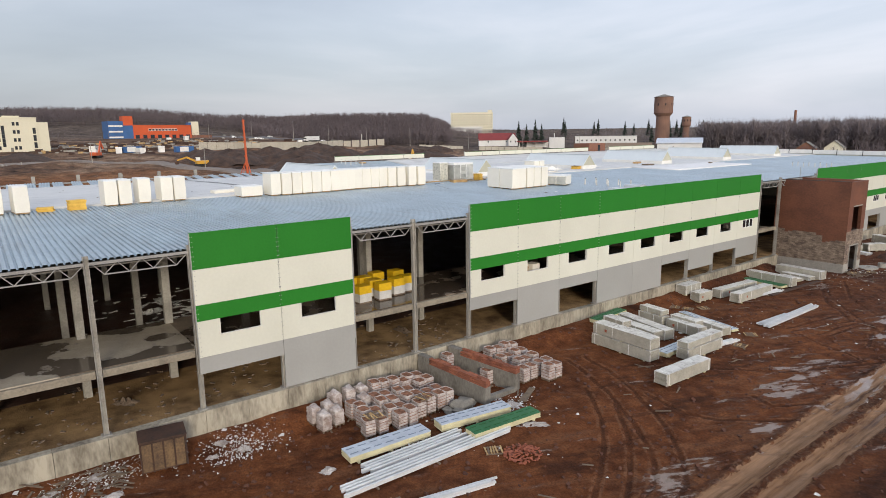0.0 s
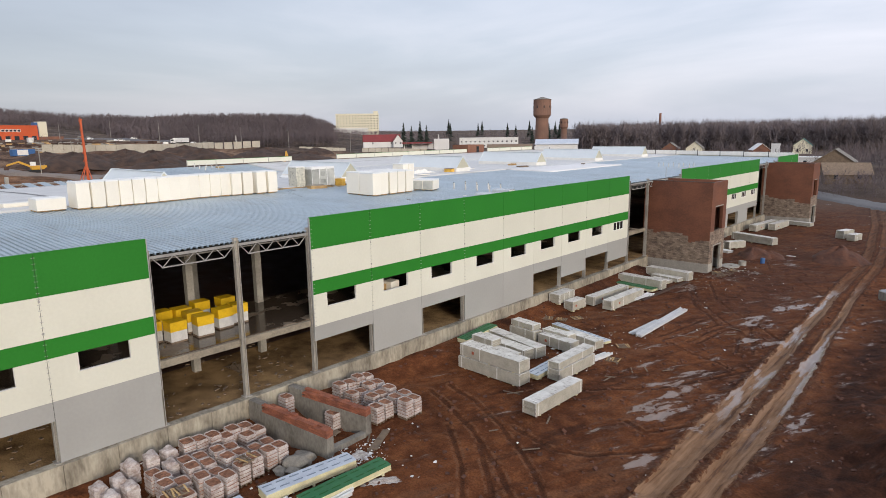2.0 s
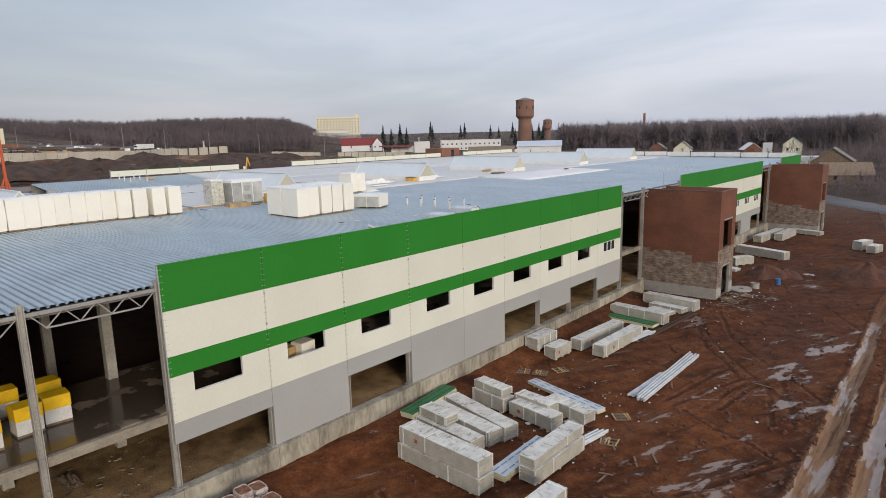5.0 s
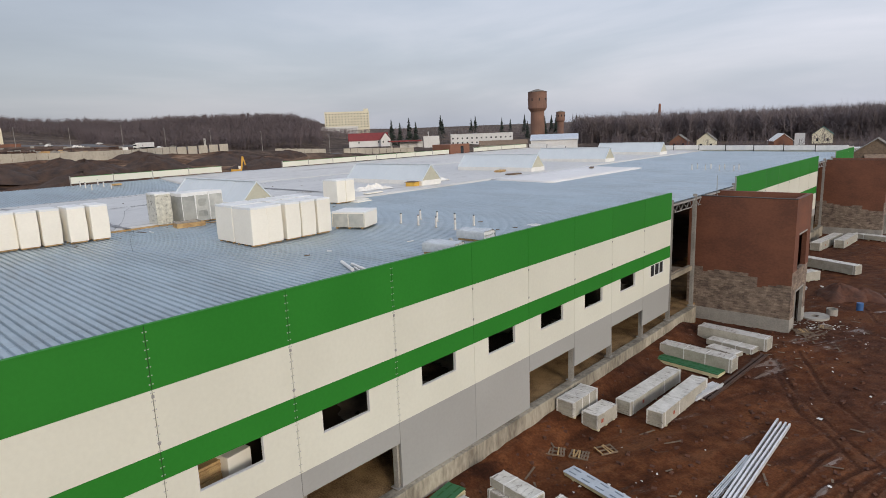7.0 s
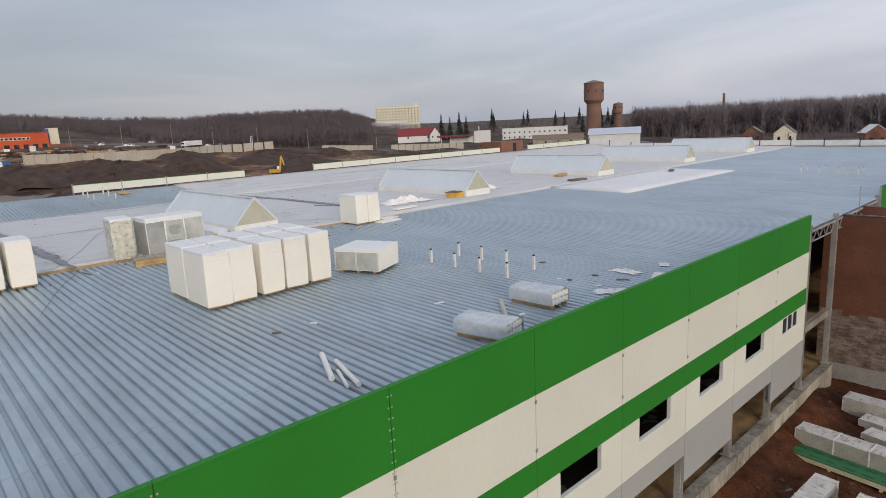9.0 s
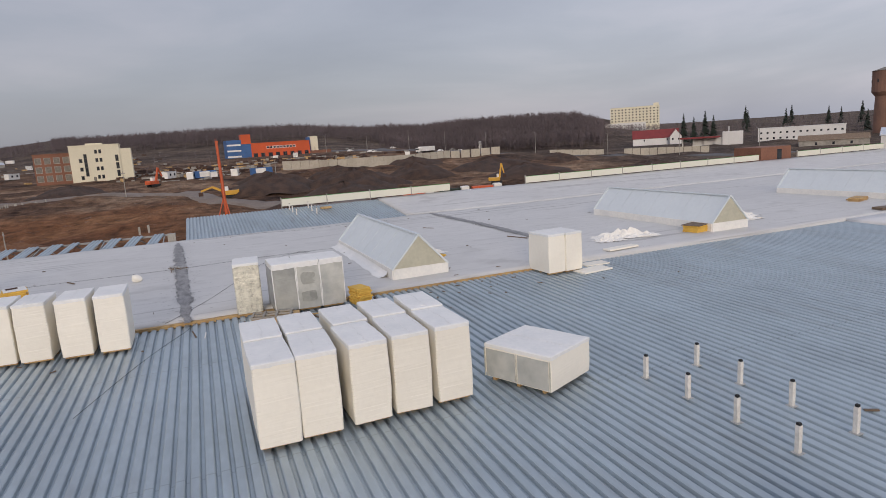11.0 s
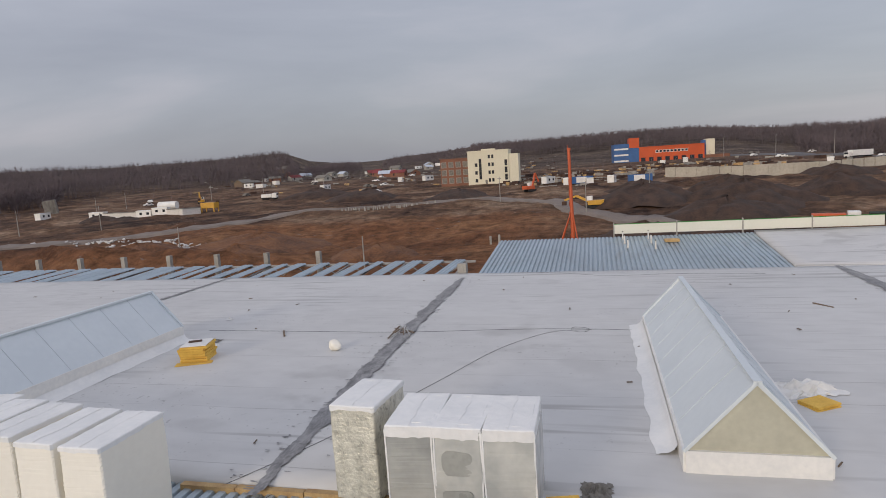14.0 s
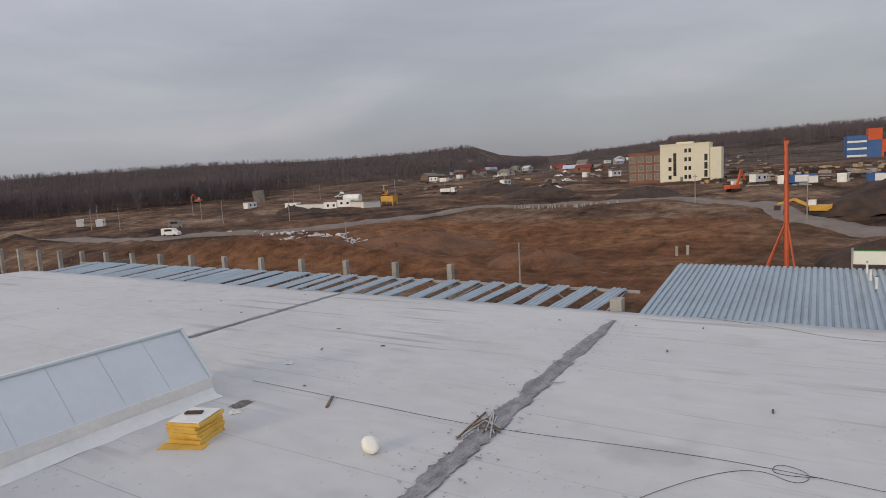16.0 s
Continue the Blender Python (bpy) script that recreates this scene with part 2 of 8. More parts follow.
def worn_membrane(m):
    """Adds the faint lap lines of the rolls and long scuffs of feet and barrows to the roofing."""
    n, l = m.node_tree.nodes, m.node_tree.links
    b = n["Principled BSDF"]
    old = b.inputs["Base Color"].links[0].from_socket
    geo = n.new("ShaderNodeNewGeometry")
    s = n.new("ShaderNodeSeparateXYZ")
    l.new(geo.outputs["Position"], s.inputs[0])

    def calc(op, a, c, d=None):
        k = n.new("ShaderNodeMath")
        k.operation = op
        for i, v in enumerate((a, c, d)):
            if v is None:
                continue
            if isinstance(v, (int, float)):
                k.inputs[i].default_value = v
            else:
                l.new(v, k.inputs[i])
        return k.outputs[0]

    def spots(scale, stretch, lo, hi, detail=5.0):
        mp = n.new("ShaderNodeMapping")
        mp.inputs["Scale"].default_value = stretch
        l.new(geo.outputs["Position"], mp.inputs["Vector"])
        t = n.new("ShaderNodeTexNoise")
        t.inputs["Scale"].default_value, t.inputs["Detail"].default_value = scale, detail
        l.new(mp.outputs["Vector"], t.inputs["Vector"])
        r = n.new("ShaderNodeMapRange")
        r.inputs["From Min"].default_value, r.inputs["From Max"].default_value = lo, hi
        l.new(t.outputs["Fac"], r.inputs["Value"])
        return r.outputs["Result"]

    lap = calc("LESS_THAN", calc("FRACT", calc("DIVIDE", s.outputs["X"], 2.08), 0), 0.02)
    lap = calc("MULTIPLY", lap, spots(0.5, (1, 0.25, 1), 0.42, 0.62))
    scuff = calc("MULTIPLY", spots(2.4, (1.0, 0.12, 1.0), 0.56, 0.70), spots(0.11, (1, 1, 1), 0.42, 0.60))
    feet = calc("MULTIPLY", spots(5.5, (1, 1, 1), 0.66, 0.74, 2.0), spots(0.14, (1.6, 0.5, 1.0), 0.50, 0.60))
    tyre = calc("MULTIPLY", spots(1.5, (1.0, 0.035, 1.0), 0.60, 0.66, 2.0), spots(0.09, (1, 0.6, 1), 0.48, 0.58))
    stain = calc("MULTIPLY", spots(0.42, (1, 0.7, 1), 0.56, 0.66, 8.0), spots(0.07, (1, 1, 1), 0.45, 0.60))
    f = calc("MAXIMUM", calc("MULTIPLY", lap, 0.45), calc("MAXIMUM", calc("MULTIPLY", scuff, 0.22), calc("MULTIPLY", feet, 0.5)))
    f = calc("MAXIMUM", f, calc("MAXIMUM", calc("MULTIPLY", tyre, 0.42), calc("MULTIPLY", stain, 0.24)))
    mx = n.new("ShaderNodeMix")
    mx.data_type = "RGBA"
    l.new(f, mx.inputs["Factor"])
    l.new(old, mx.inputs["A"])
    mx.inputs["B"].default_value = (0.17, 0.155, 0.145, 1)
    l.new(mx.outputs["Result"], b.inputs["Base Color"])


worn_membrane(M_MEMB)


def worn_deck(m):
    """Adds brown dust, wet sheen and the dark laps of the sheets to the zinc deck."""
    n, l = m.node_tree.nodes, m.node_tree.links
    b = n["Principled BSDF"]
    old, rough = b.inputs["Base Color"].links[0].from_socket, b.inputs["Roughness"].links[0].from_socket
    geo = n.new("ShaderNodeNewGeometry")
    s = n.new("ShaderNodeSeparateXYZ")
    l.new(geo.outputs["Position"], s.inputs[0])

    def spots(scale, stretch, lo, hi):
        mp = n.new("ShaderNodeMapping")
        mp.inputs["Scale"].default_value = stretch
        l.new(geo.outputs["Position"], mp.inputs["Vector"])
        t = n.new("ShaderNodeTexNoise")
        t.inputs["Scale"].default_value, t.inputs["Detail"].default_value = scale, 7
        l.new(mp.outputs["Vector"], t.inputs["Vector"])
        r = n.new("ShaderNodeMapRange")
        r.inputs["From Min"].default_value, r.inputs["From Max"].default_value = lo, hi
        l.new(t.outputs["Fac"], r.inputs["Value"])
        return r.outputs["Result"]

    def calc(op, a, c):
        k = n.new("ShaderNodeMath")
        k.operation = op
        for i, v in enumerate((a, c)):
            if isinstance(v, (int, float)):
                k.inputs[i].default_value = v
            else:
                l.new(v, k.inputs[i])
        return k.outputs[0]

    def over(f, a, c):
        mx = n.new("ShaderNodeMix")
        mx.data_type = "RGBA"
        l.new(f, mx.inputs["Factor"])
        l.new(a, mx.inputs["A"])
        mx.inputs["B"].default_value = (*c, 1)
        return mx.outputs["Result"]

    dust = calc("MULTIPLY", spots(1.1, (0.22, 1.6, 1), 0.46, 0.66), spots(0.12, (1, 1, 1), 0.40, 0.62))
    colour = over(calc("MULTIPLY", dust, 0.26), old, (0.20, 0.175, 0.155))
    lap = calc("LESS_THAN", calc("FRACT", calc("DIVIDE", calc("ADD", s.outputs["X"], 200.0), 9.3), 0.0), 0.006)
    colour = over(calc("MULTIPLY", lap, 0.3), colour, (0.16, 0.165, 0.17))
    l.new(colour, b.inputs["Base Color"])
    wet = calc("MULTIPLY", spots(0.16, (1, 0.8, 1), 0.46, 0.62), 0.08)
    l.new(calc("SUBTRACT", rough, wet), b.inputs["Roughness"])


worn_deck(M_DECK)


def creased(m):
    """Slack film over a bundle: creases across its length that hold brown water."""
    n, l = m.node_tree.nodes, m.node_tree.links
    b = n["Principled BSDF"]
    old = b.inputs["Base Color"].links[0].from_socket
    co = n.new("ShaderNodeTexCoord")
    info = n.new("ShaderNodeObjectInfo")

    def grain(scale, stretch):
        add = n.new("ShaderNodeVectorMath")
        add.operation = "MULTIPLY_ADD"
        l.new(info.outputs["Random"], add.inputs[0])
        add.inputs[1].default_value = (40, 70, 10)
        l.new(co.outputs["Object"], add.inputs[2])
        mp = n.new("ShaderNodeMapping")
        mp.inputs["Scale"].default_value = stretch
        l.new(add.outputs[0], mp.inputs["Vector"])
        t = n.new("ShaderNodeTexNoise")
        t.inputs["Scale"].default_value, t.inputs["Detail"].default_value, t.inputs["Distortion"].default_value = scale, 4, 0.6
        l.new(mp.outputs["Vector"], t.inputs["Vector"])
        return t.outputs["Fac"]

    def span(v, lo, hi):
        r = n.new("ShaderNodeMapRange")
        r.interpolation_type = "SMOOTHSTEP"
        r.inputs["From Min"].default_value, r.inputs["From Max"].default_value = lo, hi
        l.new(v, r.inputs["Value"])
        return r.outputs["Result"]

    def times(a, c):
        k = n.new("ShaderNodeMath")
        k.operation = "MULTIPLY"
        for i, v in enumerate((a, c)):
            if isinstance(v, float):
                k.inputs[i].default_value = v
            else:
                l.new(v, k.inputs[i])
        return k.outputs[0]

    def over(f, a, c):
        mx = n.new("ShaderNodeMix")
        mx.data_type = "RGBA"
        l.new(f, mx.inputs["Factor"])
        l.new(a, mx.inputs["A"])
        mx.inputs["B"].default_value = (*c, 1)
        return mx.outputs["Result"]

    fold = grain(3.2, (1.6, 0.42, 1))
    patch = span(grain(0.9, (1, 1, 1)), 0.38, 0.60)
    colour = over(times(patch, 0.24), old, (0.36, 0.32, 0.27))
    colour = over(times(times(span(fold, 0.545, 0.60), span(fold, 0.69, 0.61)), times(patch, 0.75)), colour, (0.15, 0.115, 0.085))
    l.new(colour, b.inputs["Base Color"])
    bp = n.new("ShaderNodeBump")
    bp.inputs["Strength"].default_value, bp.inputs["Distance"].default_value = 0.6, 0.06
    l.new(fold, bp.inputs["Height"])
    if b.inputs["Normal"].links:
        l.new(b.inputs["Normal"].links[0].from_socket, bp.inputs["Normal"])
    l.new(bp.outputs["Normal"], b.inputs["Normal"])


creased(M_FTOP)


def puddled(name, dry, dry2, damp, edge):
    """Bare concrete with soaked, mirror-smooth patches that end at a clear edge."""
    m = mat(name, dry, dry2, 0.7, 0.8, 9, bump=0.15)
    n, l = m.node_tree.nodes, m.node_tree.links
    b = n["Principled BSDF"]
    old, rough = b.inputs["Base Color"].links[0].from_socket, b.inputs["Roughness"].links[0].from_socket
    geo = n.new("ShaderNodeNewGeometry")
    t = n.new("ShaderNodeTexNoise")
    t.inputs["Scale"].default_value, t.inputs["Detail"].default_value = 0.24, 5
    l.new(geo.outputs["Position"], t.inputs["Vector"])
    r = n.new("ShaderNodeMapRange")
    r.inputs["From Min"].default_value, r.inputs["From Max"].default_value = edge, edge + 0.03
    l.new(t.outputs["Fac"], r.inputs["Value"])
    for key, src, to in (("Base Color", old, (*damp, 1)), ("Roughness", rough, (0.12, 0.12, 0.12, 1))):
        mx = n.new("ShaderNodeMix")
        mx.data_type = "RGBA"
        l.new(r.outputs["Result"], mx.inputs["Factor"])
        l.new(src, mx.inputs["A"])
        mx.inputs["B"].default_value = to
        l.new(mx.outputs["Result"], b.inputs[key])
    return m


def brick_mat(name, c1, c2, mortar, scale):
    """Bare brickwork: courses with mortar, in world size."""
    m = mat(name, c1, c2, 0.85, 1.2, 14, bump=0.3)
    n, l = m.node_tree.nodes, m.node_tree.links
    b = n["Principled BSDF"]
    old = b.inputs["Base Color"].links[0].from_socket
    geo = n.new("ShaderNodeNewGeometry")
    s = n.new("ShaderNodeSeparateXYZ")
    l.new(geo.outputs["Position"], s.inputs[0])
    ad = n.new("ShaderNodeMath")
    l.new(s.outputs["X"], ad.inputs[0])
    l.new(s.outputs["Y"], ad.inputs[1])
    cb = n.new("ShaderNodeCombineXYZ")
    l.new(ad.outputs[0], cb.inputs["X"])
    l.new(s.outputs["Z"], cb.inputs["Y"])
    t = n.new("ShaderNodeTexBrick")
    t.inputs["Scale"].default_value = 1.0
    t.inputs["Brick Width"].default_value, t.inputs["Row Height"].default_value = 0.5 * scale, 0.16 * scale
    t.inputs["Mortar Size"].default_value = 0.014 * scale
    t.inputs["Color1"].default_value, t.inputs["Color2"].default_value = (1, 1, 1, 1), (0.48, 0.47, 0.47, 1)
    t.inputs["Mortar"].default_value = (*mortar, 1)
    l.new(cb.outputs[0], t.inputs["Vector"])
    mu = n.new("ShaderNodeMix")
    mu.data_type, mu.blend_type = "RGBA", "MULTIPLY"
    mu.inputs["Factor"].default_value = 1.0
    l.new(old, mu.inputs["A"])
    l.new(t.outputs["Color"], mu.inputs["B"])
    l.new(mu.outputs["Result"], b.inputs["Base Color"])
    return m


M_BAREBRICK = brick_mat("bare_brick", (0.375, 0.290, 0.220), (0.155, 0.108, 0.084), (0.80, 0.78, 0.75), 1.0)


# ---- mesh helpers ----
def thing(name, label="", category="", group="", kind="", at=(0, 0, 0), rz=0.0):
    ob = new(name)
    ob.empty_display_size = 0.2
    ob.matrix_world = pose(*at, 0, 0, rz)
    return tagged(ob, label, category, group, kind)


def mesh_of(name, bm, material, smooth=False):
    me = bpy.data.meshes.new(name)
    bmesh.ops.recalc_face_normals(bm, faces=bm.faces)
    bm.to_mesh(me)
    bm.free()
    for m in (material if isinstance(material, (list, tuple)) else [material]):
        me.materials.append(m)
    if smooth:
        me.polygons.foreach_set("use_smooth", [True] * len(me.polygons))
    return me


def part(name, bm, material, parent, label="", smooth=False):
    """Links a bmesh as one mesh object under a thing or under a part, in the parent's own coordinates."""
    ob = new(name, mesh_of(name, bm, material, smooth))
    ob.parent = parent
    return tagged(ob, label)


def shared(name, me, parent, at, rz=0.0):
    ob = new(name, me)
    ob.parent = parent
    ob.matrix_basis = pose(*at, 0, 0, rz)
    return ob


def single(name, bm, material, label="", category="", group="", kind="", smooth=False):
    """A thing or piece of the setting of one mesh, in world coordinates."""
    return tagged(new(name, mesh_of(name, bm, material, smooth)), label, category, group, kind)


def box(bm, x0, x1, y0, y1, z0, z1, m=None, bevel=0.0):
    v = [bm.verts.new((x, y, z)) for z in (z0, z1) for x, y in ((x0, y0), (x1, y0), (x1, y1), (x0, y1))]
    fs = [bm.faces.new([v[i] for i in f]) for f in ((3, 2, 1, 0), (4, 5, 6, 7), (0, 1, 5, 4), (1, 2, 6, 5), (2, 3, 7, 6), (3, 0, 4, 7))]
    if m is not None:
        for k in v:
            k.co = m @ k.co
    if bevel:
        edges = {e for f in fs for e in f.edges}
        bmesh.ops.bevel(bm, geom=list(edges), offset=bevel, segments=2, affect="EDGES", profile=0.6)
    return v


def bx(x0, x1, y0, y1, z0, z1, bevel=0.0):
    bm = bmesh.new()
    box(bm, x0, x1, y0, y1, z0, z1, None, bevel)
    return bm


def bar(bm, p, q, w, h=None):
    """A straight bar of section w x h from p to q."""
    p, q = Vector(p), Vector(q)
    d = q - p
    turn = d.to_track_quat("X", "Z").to_matrix().to_4x4()
    h = h or w
    box(bm, 0, d.length, -w / 2, w / 2, -h / 2, h / 2, Matrix.Translation(p) @ turn)


def tube(bm, p, q, r, r2=None, n=8):
    p, q = Vector(p), Vector(q)
    r2 = r if r2 is None else r2
    d = (q - p).normalized()
    a = d.orthogonal().normalized()
    b = d.cross(a)
    rings = []
    for c, rad in ((p, r), (q, r2)):
        rings.append([bm.verts.new(c + (a * math.cos(6.28318 * i / n) + b * math.sin(6.28318 * i / n)) * rad) for i in range(n)])
    for i in range(n):
        j = (i + 1) % n
        bm.faces.new((rings[0][i], rings[0][j], rings[1][j], rings[1][i]))
    bm.faces.new(rings[0][::-1])
    bm.faces.new(rings[1])


def plate(bm, pts, th):
    """A flat plate on the polygon pts, th thick behind its face."""
    pts = [Vector(p) for p in pts]
    nrm = (pts[1] - pts[0]).cross(pts[2] - pts[0]).normalized() * th
    a, b = [bm.verts.new(p) for p in pts], [bm.verts.new(p - nrm) for p in pts]
    n = len(pts)
    bm.faces.new(a)
    bm.faces.new(b[::-1])
    for i in range(n):
        bm.faces.new((a[i], b[i], b[(i + 1) % n], a[(i + 1) % n]))


def wobble(bm, amp, freq, seed=0.0, top=None):
    for v in bm.verts:
        k = Vector((v.co.x * freq + seed, v.co.y * freq + 3.1, v.co.z * freq + 7.7))
        v.co += Vector(noise.noise_vector(k)) * amp


def rag(seed, n, r, h):
    """A crumpled heap or sheet: a low fan of uneven folds."""
    rnd = random.Random(seed)
    bm = bmesh.new()
    k = 13
    g = [[bm.verts.new(((i / (k - 1) - 0.5) * 2 * r * n * (0.8 + 0.3 * rnd.random()), (j / (k - 1) - 0.5) * 2 * r * (0.8 + 0.35 * rnd.random()),
                        h * rnd.random() * math.sin(math.pi * i / (k - 1)) * math.sin(math.pi * j / (k - 1)) + 0.012)) for j in range(k)] for i in range(k)]
    for i in range(k - 1):
        for j in range(k - 1):
            bm.faces.new((g[i][j], g[i + 1][j], g[i + 1][j + 1], g[i][j + 1]))
    return bm


def lerp_table(x, xs, ys):
    return float(np.interp(x, xs, ys))


ROOF_X, ROOF_Z = (-80.0, -66.0, -50.0, -40.0, -28.0, 0.0), (15.5, 14.15, 14.45, 14.50, 14.35, 14.0)


def roof(x):
    return lerp_table(x, ROOF_X, ROOF_Z)


# ---- ground ----
def skyline(az):
    """Angle in degrees at which the far tree tops stand above the level, by bearing (degrees left of +y)."""
    return lerp_table(az, (-180, -40, -5, 4, 26, 34, 47, 52, 56, 67, 70, 75, 82, 88, 100, 104, 107.5, 109, 111, 113, 115.0, 116.0, 117.2, 119.5, 123, 133, 141, 157, 175, 180),
                      (0.3, 0.3, 0.4, 0.5, 0.5, 0.5, 0.5, 0.7, 2.0, 2.08, 1.84, 2.1, 2.64, 2.6, 2.45, 2.0, 1.85, 1.4, 1.5, 1.6, 1.35, 1.45, 2.7, 2.7, 2.4, 2.2, 2.34, 1.84, 1.2, 0.3))


def smooth(a, b, x):
    t = min(1.0, max(0.0, (x - a) / (b - a)))
    return t * t * (3 - 2 * t)


ROAD_Y = (-60, 3, 14, 30, 42, 55, 70, 82, 98, 127, 170)
# outer and inner edges of the two wheel strips of the site road
LEFT_A, LEFT_B = (25.1, 24.7, 24.25, 24.5, 24.35, 24.1, 23.75, 23.9, 22.4, 19.2, 12.8), (26.5, 26.2, 26.2, 25.95, 25.55, 25.2, 24.95, 24.9, 23.4, 20.2, 13.8)
RIGHT_A, RIGHT_B = (27.0, 26.85, 27.0, 27.1, 26.9, 26.4, 25.85, 25.7, 24.3, 21.1, 14.7), (28.4, 28.2, 28.65, 28.3, 27.7, 27.1, 26.75, 26.6, 25.2, 22.0, 15.6)


def strip_place(x, y):
    """How far a place lies from the middle of the nearer wheel strip: 0 in its middle, 1 at its edges."""
    w = 0.14 * noise.noise((y * 0.11, 3.0, 1.0)) + 0.05 * noise.noise((y * 0.5, 1.0, 1.0))
    best = 9.0
    for a, b in ((LEFT_A, LEFT_B), (RIGHT_A, RIGHT_B)):
        p, q = lerp_table(y, ROAD_Y, a) + w, lerp_table(y, ROAD_Y, b) + w
        u = (2 * x - p - q) / (q - p)
        best = min(best, abs(u))
    return best


def berm(x, y):
    """Height of the clods pushed up along the wheel strips."""
    u = strip_place(x, y)
    lump = max(0.0, 0.45 + 0.9 * noise.noise((x * 1.6, y * 1.3, 11)) + 0.5 * noise.noise((x * 4, y * 3.5, 12)))
    return 0.19 * math.exp(-((u - 1.22) / 0.24) ** 2) * lump - 0.15 * (1 - smooth(0.75, 1.15, u)) * (1 + 0.35 * math.sin(7 * u + 2 * noise.noise((y * 0.2, 2, 2))))


# single wheel tracks over the yard, each a line that one tyre has pressed
TRACKS = (((5.3, 7.3), (8.6, 6.0), (12.6, 4.1), (16.7, 1.5), (19.4, -0.6), (21.3, -2.5), (22.5, -4.6), (23.2, -8)),
          ((6.1, 8.9), (9.6, 7.9), (13.4, 6.1), (17.1, 3.8), (20.0, 1.5), (21.9, -0.4), (23.6, -2.7), (24.6, -6)),
          ((10.5, 3.7), (14.9, 0.2), (17.6, -2.9), (19.6, -5.8), (21.3, -8.6)), ((14.1, 2.9), (18.1, -0.8), (20.8, -4.4), (22.4, -7.0)),
          ((14.5, 6.4), (18.6, 5.4), (20.5, 6.4), (22.4, 8.4), (24.4, 11)), ((8.5, 55.3), (12.6, 47.2), (16.0, 42.7), (18.3, 40.2), (23.5, 34)),
          ((16.1, 30.2), (18.7, 28.7), (21.2, 28.1), (24.2, 26)), ((10.5, 57), (14.4, 48.2), (17.8, 44.2), (23.8, 38)),
          ((23.6, 58), (19.6, 65), (14.6, 70), (11, 80)), ((12, 12), (16, 16), (19.5, 19), (23.8, 27)), ((20.2, 12.4), (22.0, 11.6), (24.4, 15)),
          ((14.5, 31.3), (15.2, 34.9), (15.8, 38.7), (16.6, 40.9)), ((15.3, 30.5), (16.3, 34.7), (17.4, 37.6), (18.4, 39.5)), ((17.2, 31.6), (17.8, 35.9), (18.8, 39.3)),
          ((18.1, 31.9), (18.8, 36.1), (19.5, 39.3), (20.7, 35.7), (21.8, 31.5)), ((20.3, 40.5), (22.0, 35.8), (23.1, 31.9)), ((9.7, 51.7), (13.1, 44.7), (16.0, 41.3), (17.8, 38.5)))
SEGS = [(Vector(p), Vector(q)) for t_ in TRACKS for p, q in zip(t_, t_[1:])]


def track_gap(x, y):
    """Distance to the nearest wheel track, up to 2 m."""
    p, d = Vector((x, y)), 2.0
    for a_, b_ in SEGS:
        if min(a_.x, b_.x) - 2 < x < max(a_.x, b_.x) + 2 and min(a_.y, b_.y) - 2 < y < max(a_.y, b_.y) + 2:
            ab = b_ - a_
            u = min(1.0, max(0.0, (p - a_).dot(ab) / ab.length_squared))
            d = min(d, (p - a_ - ab * u).length)
    return d + 0.06 * noise.noise((x * 0.7, y * 0.7, 6))


# wet ground: middle, half sizes, strength
WET = ((21.4, 19.5, 2.8, 6.5, 1.0), (22.6, 9.5, 1.8, 4.0, 0.8), (22.4, 36, 2.0, 1.8, 0.82), (21.2, 43.5, 1.8, 3.0, 0.78), (22.7, 52, 1.2, 4.0, 0.82), (15.9, 75.2, 1.8, 1.5, 0.9),
       (28.3, 45, 0.9, 4.0, 0.85), (29.5, 20, 0.8, 2.6, 0.9), (29.0, 12.5, 0.8, 3.5, 0.8), (14.4, 28.2, 1.5, 1.2, 0.85), (13.2, 65.8, 1.6, 1.5, 0.75), (9.5, 51.5, 1.4, 2.6, 0.72),
       (16.3, 38, 0.9, 1.2, 0.8), (23.2, -4, 1.3, 4.0, 0.75), (11.5, 61, 2.0, 3.0, 0.68), (12, -3.2, 1.0, 1.0, 0.7),
       (16.5, 38.0, 0.35, 1.7, 1.1), (20.1, 41.1, 0.9, 0.7, 0.9), (20.4, 54.2, 1.2, 2.0, 0.85), (20.9, 48.4, 0.9, 2.2, 0.9), (15.2, 31.4, 0.8, 1.0, 0.85), (13.9, 66, 1.6, 1.0, 0.85))


def wetness(x, y):
    w = 0.0
    for cx, cy, rx, ry, k in WET:
        e = ((x - cx) / rx) ** 2 + ((y - cy) / ry) ** 2
        if e < 5:
            w = max(w, k * math.exp(-0.5 * e))
    return w


